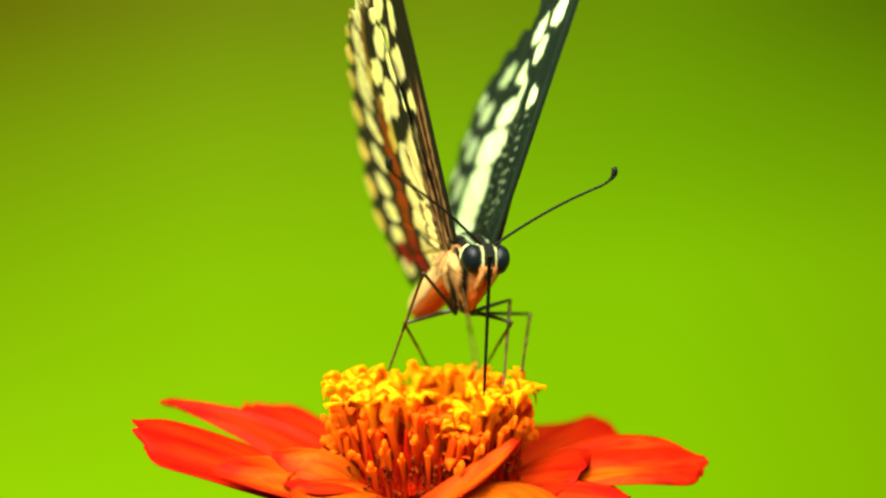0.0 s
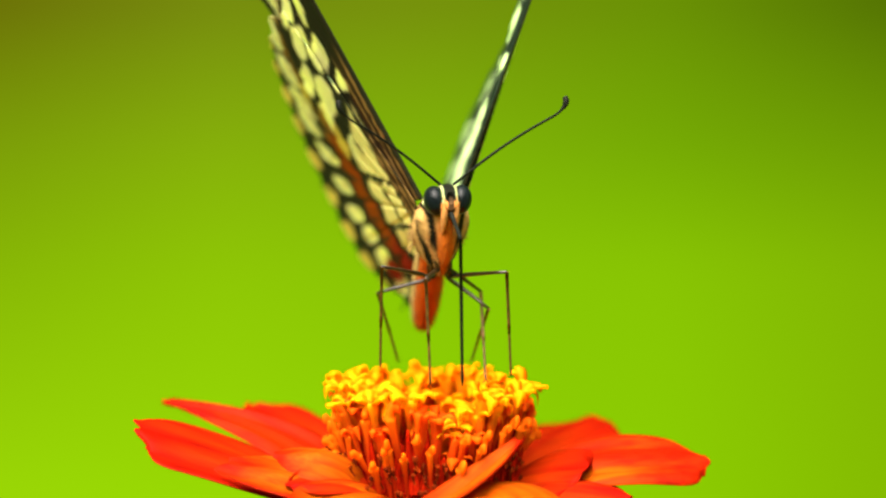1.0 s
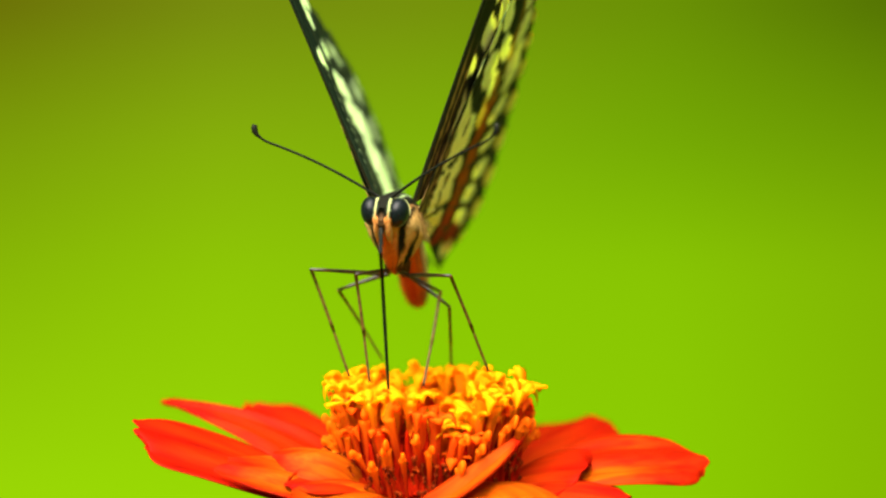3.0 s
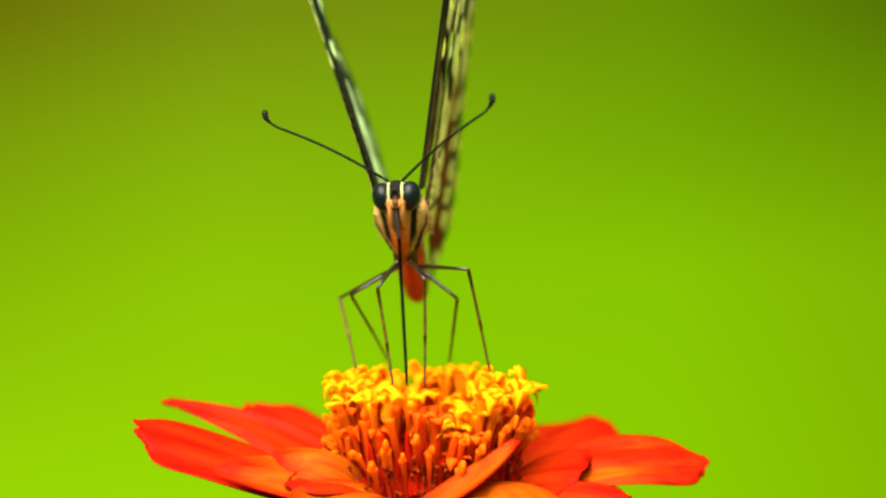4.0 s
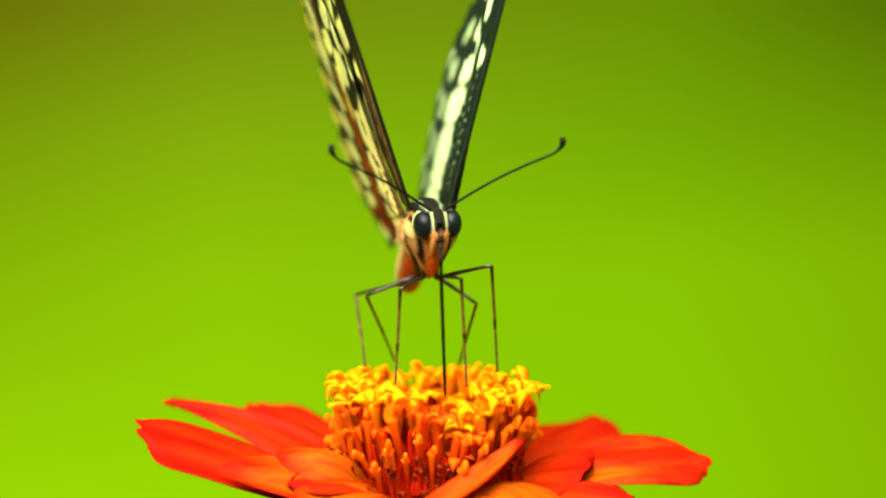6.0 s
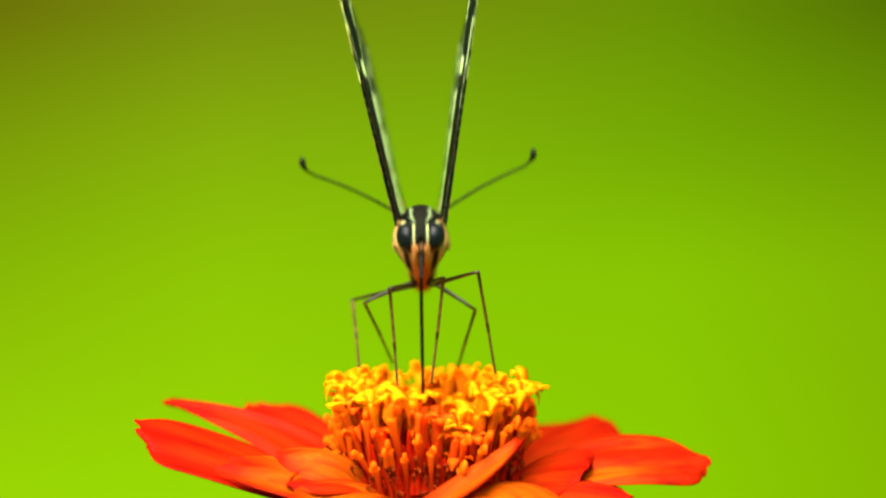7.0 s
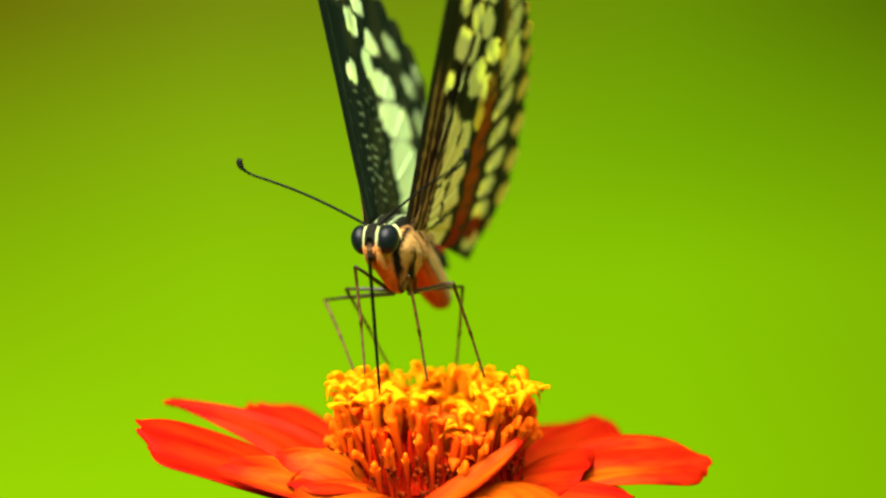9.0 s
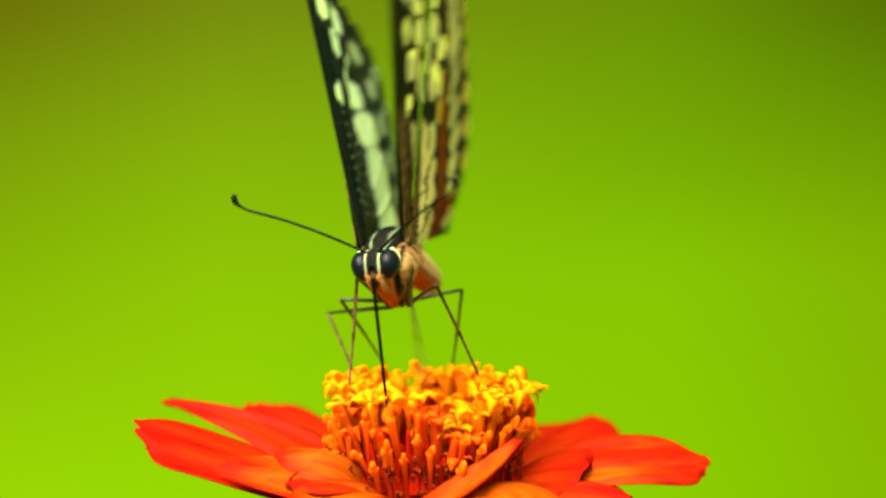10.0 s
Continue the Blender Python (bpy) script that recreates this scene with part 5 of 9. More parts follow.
    walk(parts["hindwingL"], [
        (0, mm(2.04, 3.95, 2.02, -4.6, -76.7, 5.3)), (0.3, mm(2.04, 3.95, 2.02, 0.5, -81.8, 0.2)),
        (0.4, mm(2.04, 3.95, 2.02, 0.6, -78.0, 0.1)), (0.5, mm(2.04, 3.95, 2.02, 0.7, -71.0, 0.0)),
        (0.7, mm(2.04, 3.95, 2.02, 0.6, -74.0, 0.0)), (1, mm(2.04, 3.95, 2.02, 0.7, -67.2, 3.5)),
        (1.1, mm(2.04, 3.95, 2.02, 0.7, -68.5, 2.0)), (1.2, mm(2.04, 3.95, 2.02, 0.6, -75.8, -3.0)),
        (1.4, mm(2.04, 3.95, 2.02, 0.5, -79.9, 0.1)), (1.5, mm(2.04, 3.95, 2.02, 0.5, -80.3, 0.1)),
        (1.6, mm(2.04, 3.95, 2.02, 0.5, -80.1, 0.1)), (1.7, mm(2.04, 3.95, 2.02, 0.7, -78.7, 0.0)),
        (1.8, mm(2.04, 3.95, 2.02, 0.6, -73.1, 0.0)), (2, mm(2.04, 3.95, 2.02, 1.2, -68.8, -0.6)),
        (2.1, mm(2.04, 3.95, 2.02, 0.9, -69.0, -3.3)), (2.2, mm(2.04, 3.95, 2.02, 0.6, -69.1, 0.0)),
        (2.5, mm(2.04, 3.95, 2.02, 0.2, -68.7, 0.5)), (2.7, mm(2.04, 3.95, 2.02, 0.6, -68.8, 0.0)),
        (3.05, mm(2.04, 3.95, 2.02, 0.6, -70.5, 0.0)), (3.42, mm(2.04, 3.95, 2.02, 0.6, -74.0, 0.0)),
        (3.8, mm(2.04, 3.95, 2.02, 0.7, -76.0, 0.0)), (4, mm(2.04, 3.95, 2.02, 1.2, -78.1, -0.5)),
        (4.1, mm(2.04, 3.95, 2.02, 0.9, -79.4, -0.2)), (4.2, mm(2.04, 3.95, 2.02, 0.7, -80.2, 0.0)),
        (4.3, mm(2.04, 3.95, 2.02, 0.8, -83.7, -0.1)), (4.4, mm(2.04, 3.95, 2.02, 0.8, -80.8, 1.8)),
        (4.5, mm(2.04, 3.95, 2.02, 0.8, -78.1, -0.2)), (4.7, mm(2.04, 3.95, 2.02, 0.6, -83.8, 8.1)),
        (4.8, mm(2.04, 3.95, 2.02, 0.4, -84.8, 10.2)), (4.9, mm(2.04, 3.95, 2.02, 3.2, -77.9, 0.4)),
        (5, mm(2.04, 3.95, 2.02, 4.6, -74.5, -1.1)), (5.2, mm(2.04, 3.95, 2.02, 0.6, -72.5, 4.0)),
        (5.5, mm(2.04, 3.95, 2.02, 2.5, -73.5, -1.9)), (5.7, mm(2.04, 3.95, 2.02, 0.6, -74.6, 0.0)),
        (6.05, mm(2.04, 3.95, 2.02, 0.7, -75.9, 0.0)), (6.42, mm(2.04, 3.95, 2.02, 0.7, -78.6, 0.0)),
        (6.8, mm(2.04, 3.95, 2.02, 0.7, -80.2, 0.0)), (7, mm(2.04, 3.95, 2.02, 0.6, -80.8, 1.0)),
        (7.2, mm(2.04, 3.95, 2.02, 0.7, -82.4, 3.0)), (7.3, mm(2.04, 3.95, 2.02, 0.7, -78.5, 0.0)),
        (7.5, mm(2.04, 3.95, 2.02, 2.4, -70.7, -1.8)), (8, mm(2.04, 3.95, 2.02, 2.5, -72.4, -1.9)),
        (8.2, mm(2.04, 3.95, 2.02, 2.3, -71.6, -1.7)), (8.3, mm(2.04, 3.95, 2.02, 0.5, -62.2, 0.2)),
        (8.5, mm(2.04, 3.95, 2.02, 1.2, -66.0, -0.6)), (8.7, mm(2.04, 3.95, 2.02, 0.8, -67.0, -0.1)),
        (8.8, mm(2.04, 3.95, 2.02, 0.6, -69.9, 0.1)), (8.9, mm(2.04, 3.95, 2.02, 2.0, -67.0, -1.5)),
        (9, mm(2.04, 3.95, 2.02, 3.7, -68.8, -3.3)), (9.1, mm(2.04, 3.95, 2.02, 2.5, -73.0, -2.0)),
        (9.2, mm(2.04, 3.95, 2.02, 0.5, -67.2, 0.1)), (9.5, mm(2.04, 3.95, 2.02, -2.2, -65.9, 3.2)),
        (9.8, mm(2.04, 3.95, 2.02, 0.6, -72.2, 0.1)), (10, mm(2.04, 3.95, 2.02, 17.0, -74.7, -16.9)),
    ])
    walk(parts["antennaR"], [
        (0, mm(-0.55, -0.40, 1.25, -12.8, -32.8, -154.1)), (0.3, mm(-0.55, -0.40, 1.25, -11.8, -30.3, -147.4)),
        (0.4, mm(-0.55, -0.40, 1.25, -11.8, -29.2, -149.9)), (0.5, mm(-0.55, -0.40, 1.25, -12.0, -27.2, -154.6)),
        (0.7, mm(-0.55, -0.40, 1.25, -9.7, -18.2, -141.1)), (1, mm(-0.55, -0.40, 1.25, -11.1, -26.8, -145.3)),
        (1.1, mm(-0.55, -0.40, 1.25, -11.2, -27.1, -146.2)), (1.2, mm(-0.55, -0.40, 1.25, -11.9, -28.6, -151.2)),
        (1.4, mm(-0.55, -0.40, 1.25, -12.7, -33.0, -153.0)), (1.5, mm(-0.55, -0.40, 1.25, -12.8, -33.5, -153.2)),
        (1.6, mm(-0.55, -0.40, 1.25, -12.6, -31.6, -150.8)), (1.7, mm(-0.55, -0.40, 1.25, -8.7, -17.8, -133.9)),
        (1.8, mm(-0.55, -0.40, 1.25, -9.8, -21.4, -139.6)), (2, mm(-0.55, -0.40, 1.25, -9.9, -22.0, -139.9)),
        (2.1, mm(-0.55, -0.40, 1.25, -11.0, -24.6, -146.0)), (2.2, mm(-0.55, -0.40, 1.25, -11.8, -27.3, -152.1)),
        (2.5, mm(-0.55, -0.40, 1.25, -11.7, -26.8, -151.8)), (2.7, mm(-0.55, -0.40, 1.25, -11.8, -23.3, -158.4)),
        (3.05, mm(-0.55, -0.40, 1.25, -12.0, -24.6, -159.9)), (3.42, mm(-0.55, -0.40, 1.25, -12.6, -27.6, -163.0)),
        (3.8, mm(-0.55, -0.40, 1.25, -12.9, -29.4, -164.7)), (4, mm(-0.55, -0.40, 1.25, -12.7, -29.2, -160.9)),
        (4.1, mm(-0.55, -0.40, 1.25, -12.3, -27.5, -157.9)), (4.2, mm(-0.55, -0.40, 1.25, -12.0, -26.3, -155.9)),
        (4.3, mm(-0.55, -0.40, 1.25, -12.8, -29.0, -166.1)), (4.4, mm(-0.55, -0.40, 1.25, -12.7, -30.4, -158.1)),
        (4.5, mm(-0.55, -0.40, 1.25, -13.0, -32.6, -158.2)), (4.7, mm(-0.55, -0.40, 1.25, -11.9, -28.6, -151.2)),
        (4.8, mm(-0.55, -0.40, 1.25, -11.9, -28.6, -151.2)), (4.9, mm(-0.55, -0.40, 1.25, -11.9, -28.6, -151.2)),
        (5, mm(-0.55, -0.40, 1.25, -12.3, -29.4, -154.5)), (5.2, mm(-0.55, -0.40, 1.25, -10.9, -27.7, -142.9)),
        (5.5, mm(-0.55, -0.40, 1.25, -11.9, -28.2, -151.6)), (5.7, mm(-0.55, -0.40, 1.25, -11.4, -28.8, -146.1)),
        (6.05, mm(-0.55, -0.40, 1.25, -11.1, -27.1, -145.3)), (6.42, mm(-0.55, -0.40, 1.25, -10.7, -23.9, -145.0)),
        (6.8, mm(-0.55, -0.40, 1.25, -10.7, -22.4, -146.1)), (7, mm(-0.55, -0.40, 1.25, -11.3, -28.1, -146.0)),
        (7.2, mm(-0.55, -0.40, 1.25, -11.4, -29.4, -145.1)), (7.3, mm(-0.55, -0.40, 1.25, -11.9, -22.7, -160.4)),
        (7.5, mm(-0.55, -0.40, 1.25, -11.9, -27.4, -153.3)), (8, mm(-0.55, -0.40, 1.25, -12.8, -29.7, -163.1)),
        (8.2, mm(-0.55, -0.40, 1.25, -12.7, -28.5, -161.9)), (8.3, mm(-0.55, -0.40, 1.25, -10.2, -15.0, -148.0)),
        (8.5, mm(-0.55, -0.40, 1.25, -11.2, -25.1, -148.3)), (8.7, mm(-0.55, -0.40, 1.25, -11.1, -22.8, -150.2)),
        (8.8, mm(-0.55, -0.40, 1.25, -11.1, -21.6, -151.2)), (8.9, mm(-0.55, -0.40, 1.25, -11.5, -24.7, -152.5)),
        (9, mm(-0.55, -0.40, 1.25, -12.0, -27.8, -154.2)), (9.1, mm(-0.55, -0.40, 1.25, -11.8, -25.9, -153.9)),
        (9.2, mm(-0.55, -0.40, 1.25, -11.5, -24.0, -153.6)), (9.5, mm(-0.55, -0.40, 1.25, -11.4, -24.2, -151.7)),
        (9.8, mm(-0.55, -0.40, 1.25, -12.3, -26.2, -160.7)), (10, mm(-0.55, -0.40, 1.25, -13.1, -31.4, -164.2)),
    ])
    walk(parts["antennaL"], [
        (0, mm(0.55, -0.40, 1.25, 13.2, -34.0, -22.8)), (0.3, mm(0.55, -0.40, 1.25, 13.2, -32.9, -18.9)),
        (0.4, mm(0.55, -0.40, 1.25, 12.7, -29.8, -23.7)), (0.5, mm(0.55, -0.40, 1.25, 11.0, -24.3, -32.5)),
        (0.7, mm(0.55, -0.40, 1.25, 12.1, -27.9, -25.5)), (1, mm(0.55, -0.40, 1.25, 11.8, -27.5, -27.9)),
        (1.1, mm(0.55, -0.40, 1.25, 12.1, -28.3, -26.4)), (1.2, mm(0.55, -0.40, 1.25, 13.3, -33.0, -17.7)),
        (1.4, mm(0.55, -0.40, 1.25, 13.4, -35.3, -22.6)), (1.5, mm(0.55, -0.40, 1.25, 13.4, -35.5, -23.2)),
        (1.6, mm(0.55, -0.40, 1.25, 13.2, -34.5, -23.8)), (1.7, mm(0.55, -0.40, 1.25, 11.8, -27.0, -27.9)),
        (1.8, mm(0.55, -0.40, 1.25, 11.8, -27.3, -27.5)), (2, mm(0.55, -0.40, 1.25, 12.0, -27.4, -25.1)),
        (2.1, mm(0.55, -0.40, 1.25, 11.8, -27.4, -27.1)), (2.2, mm(0.55, -0.40, 1.25, 11.7, -27.4, -29.2)),
        (2.5, mm(0.55, -0.40, 1.25, 9.7, -15.9, -37.7)), (2.7, mm(0.55, -0.40, 1.25, 11.9, -28.6, -28.8)),
        (3.05, mm(0.55, -0.40, 1.25, 11.9, -28.6, -28.8)), (3.42, mm(0.55, -0.40, 1.25, 11.9, -28.6, -28.8)),
        (3.8, mm(0.55, -0.40, 1.25, 10.4, -27.4, -40.4)), (4, mm(0.55, -0.40, 1.25, 9.8, -23.8, -41.7)),
        (4.1, mm(0.55, -0.40, 1.25, 10.0, -25.3, -41.5)), (4.2, mm(0.55, -0.40, 1.25, 10.1, -26.3, -41.4)),
        (4.3, mm(0.55, -0.40, 1.25, 9.3, -28.9, -48.9)), (4.4, mm(0.55, -0.40, 1.25, 11.3, -32.1, -39.1)),
        (4.5, mm(0.55, -0.40, 1.25, 12.2, -34.9, -35.5)), (4.7, mm(0.55, -0.40, 1.25, 13.0, -30.7, -15.7)),
        (4.8, mm(0.55, -0.40, 1.25, 11.7, -28.0, -29.8)), (4.9, mm(0.55, -0.40, 1.25, 11.7, -28.3, -30.2)),
        (5, mm(0.55, -0.40, 1.25, 11.1, -27.8, -35.8)), (5.2, mm(0.55, -0.40, 1.25, 12.5, -28.5, -20.4)),
        (5.5, mm(0.55, -0.40, 1.25, 12.8, -31.1, -21.9)), (5.7, mm(0.55, -0.40, 1.25, 11.8, -27.1, -28.0)),
        (6.05, mm(0.55, -0.40, 1.25, 11.4, -26.5, -30.8)), (6.42, mm(0.55, -0.40, 1.25, 10.9, -25.1, -34.0)),
        (6.8, mm(0.55, -0.40, 1.25, 10.7, -24.3, -35.1)), (7, mm(0.55, -0.40, 1.25, 11.6, -29.6, -33.6)),
        (7.2, mm(0.55, -0.40, 1.25, 12.6, -32.8, -28.2)), (7.3, mm(0.55, -0.40, 1.25, 11.6, -29.8, -33.0)),
        (7.5, mm(0.55, -0.40, 1.25, 11.9, -28.6, -28.8)), (8, mm(0.55, -0.40, 1.25, 11.9, -28.6, -28.8)),
        (8.2, mm(0.55, -0.40, 1.25, 11.9, -28.6, -28.8)), (8.3, mm(0.55, -0.40, 1.25, 11.9, -28.6, -28.8)),
        (8.5, mm(0.55, -0.40, 1.25, 11.9, -28.6, -28.8)), (8.7, mm(0.55, -0.40, 1.25, 11.9, -28.6, -28.8)),
        (8.8, mm(0.55, -0.40, 1.25, 11.9, -28.6, -28.8)), (8.9, mm(0.55, -0.40, 1.25, 11.9, -28.6, -28.8)),
        (9, mm(0.55, -0.40, 1.25, 11.9, -28.6, -28.8)), (9.1, mm(0.55, -0.40, 1.25, 11.9, -28.6, -28.8)),
        (9.2, mm(0.55, -0.40, 1.25, 11.9, -28.6, -28.8)), (9.5, mm(0.55, -0.40, 1.25, 11.9, -28.6, -28.8)),
        (9.8, mm(0.55, -0.40, 1.25, 11.9, -28.6, -28.8)), (10, mm(0.55, -0.40, 1.25, 11.2, -29.3, -36.1)),
    ])
    walk(parts["abdomen"], [
        (0, mm(0.00, 10.00, -0.20, -17.5, 0.0, 4.3)), (0.3, mm(0.00, 10.00, -0.20, -24.9, 0.0, 3.9)),
        (0.4, mm(0.00, 10.00, -0.20, -24.0, 0.0, 2.3)), (0.5, mm(0.00, 10.00, -0.20, -22.4, 0.0, -0.6)),
        (0.7, mm(0.00, 10.00, -0.20, -18.7, 0.0, -1.1)), (1, mm(0.00, 10.00, -0.20, -19.9, 0.0, -0.7)),
        (1.1, mm(0.00, 10.00, -0.20, -21.2, 0.0, -0.9)), (1.2, mm(0.00, 10.00, -0.20, -28.5, 0.0, -2.1)),
        (1.4, mm(0.00, 10.00, -0.20, -24.2, 0.0, 0.2)), (1.5, mm(0.00, 10.00, -0.20, -23.7, 0.0, 0.4)),
        (1.6, mm(0.00, 10.00, -0.20, -24.1, 0.0, 1.0)), (1.7, mm(0.00, 10.00, -0.20, -27.4, 0.0, 5.0)),
        (1.8, mm(0.00, 10.00, -0.20, -28.3, 0.0, 0.7)), (2, mm(0.00, 10.00, -0.20, -19.4, 0.0, 0.2)),
        (2.1, mm(0.00, 10.00, -0.20, -22.6, 0.0, -0.3)), (2.2, mm(0.00, 10.00, -0.20, -25.8, 0.0, -0.7)),
        (2.5, mm(0.00, 10.00, -0.20, -20.4, 0.0, 2.6)), (2.7, mm(0.00, 10.00, -0.20, -24.4, 0.0, 2.2)),
        (3.05, mm(0.00, 10.00, -0.20, -23.9, 0.0, 1.8)), (3.42, mm(0.00, 10.00, -0.20, -22.8, 0.0, 0.9)),
        (3.8, mm(0.00, 10.00, -0.20, -22.2, 0.0, 0.3)), (4, mm(0.00, 10.00, -0.20, -17.6, 0.0, 0.6)),
        (4.1, mm(0.00, 10.00, -0.20, -20.8, 0.0, 0.2)), (4.2, mm(0.00, 10.00, -0.20, -22.9, 0.0, 0.0)),
        (4.3, mm(0.00, 10.00, -0.20, -22.9, 0.0, 0.0)), (4.4, mm(0.00, 10.00, -0.20, -22.9, 0.0, 0.0)),
        (4.5, mm(0.00, 10.00, -0.20, -22.9, 0.0, 0.0)), (4.7, mm(0.00, 10.00, -0.20, -18.4, 0.0, 3.9)),
        (4.8, mm(0.00, 10.00, -0.20, -15.7, 0.0, 2.2)), (4.9, mm(0.00, 10.00, -0.20, -18.9, 0.0, 4.1)),
        (5, mm(0.00, 10.00, -0.20, -22.3, 0.0, -2.2)), (5.2, mm(0.00, 10.00, -0.20, -18.8, 0.0, -1.9)),
        (5.5, mm(0.00, 10.00, -0.20, -22.5, 0.0, 0.0)), (5.7, mm(0.00, 10.00, -0.20, -24.1, 0.0, -1.5)),
        (6.05, mm(0.00, 10.00, -0.20, -22.9, 0.0, 0.0)), (6.42, mm(0.00, 10.00, -0.20, -22.9, 0.0, 0.0)),
        (6.8, mm(0.00, 10.00, -0.20, -22.9, 0.0, 0.0)), (7, mm(0.00, 10.00, -0.20, -22.9, 0.0, 0.0)),
        (7.2, mm(0.00, 10.00, -0.20, -22.9, 0.0, 0.0)), (7.3, mm(0.00, 10.00, -0.20, -22.9, 0.0, 0.0)),
        (7.5, mm(0.00, 10.00, -0.20, -24.1, 0.0, 1.6)), (8, mm(0.00, 10.00, -0.20, -24.6, 0.0, -0.2)),
        (8.2, mm(0.00, 10.00, -0.20, -23.9, 0.0, -0.4)), (8.3, mm(0.00, 10.00, -0.20, -16.3, 0.0, -2.8)),
        (8.5, mm(0.00, 10.00, -0.20, -21.1, 0.0, 1.2)), (8.7, mm(0.00, 10.00, -0.20, -22.0, 0.0, 1.0)),
        (8.8, mm(0.00, 10.00, -0.20, -22.4, 0.0, 0.8)), (8.9, mm(0.00, 10.00, -0.20, -22.8, 0.0, 1.6)),
        (9, mm(0.00, 10.00, -0.20, -23.3, 0.0, 2.4)), (9.1, mm(0.00, 10.00, -0.20, -21.1, 0.0, 2.2)),
        (9.2, mm(0.00, 10.00, -0.20, -19.0, 0.0, 2.1)), (9.5, mm(0.00, 10.00, -0.20, -23.4, 0.0, 2.3)),
        (9.8, mm(0.00, 10.00, -0.20, -24.8, 0.0, 2.7)), (10, mm(0.00, 10.00, -0.20, -18.7, 0.0, -0.9)),
    ])
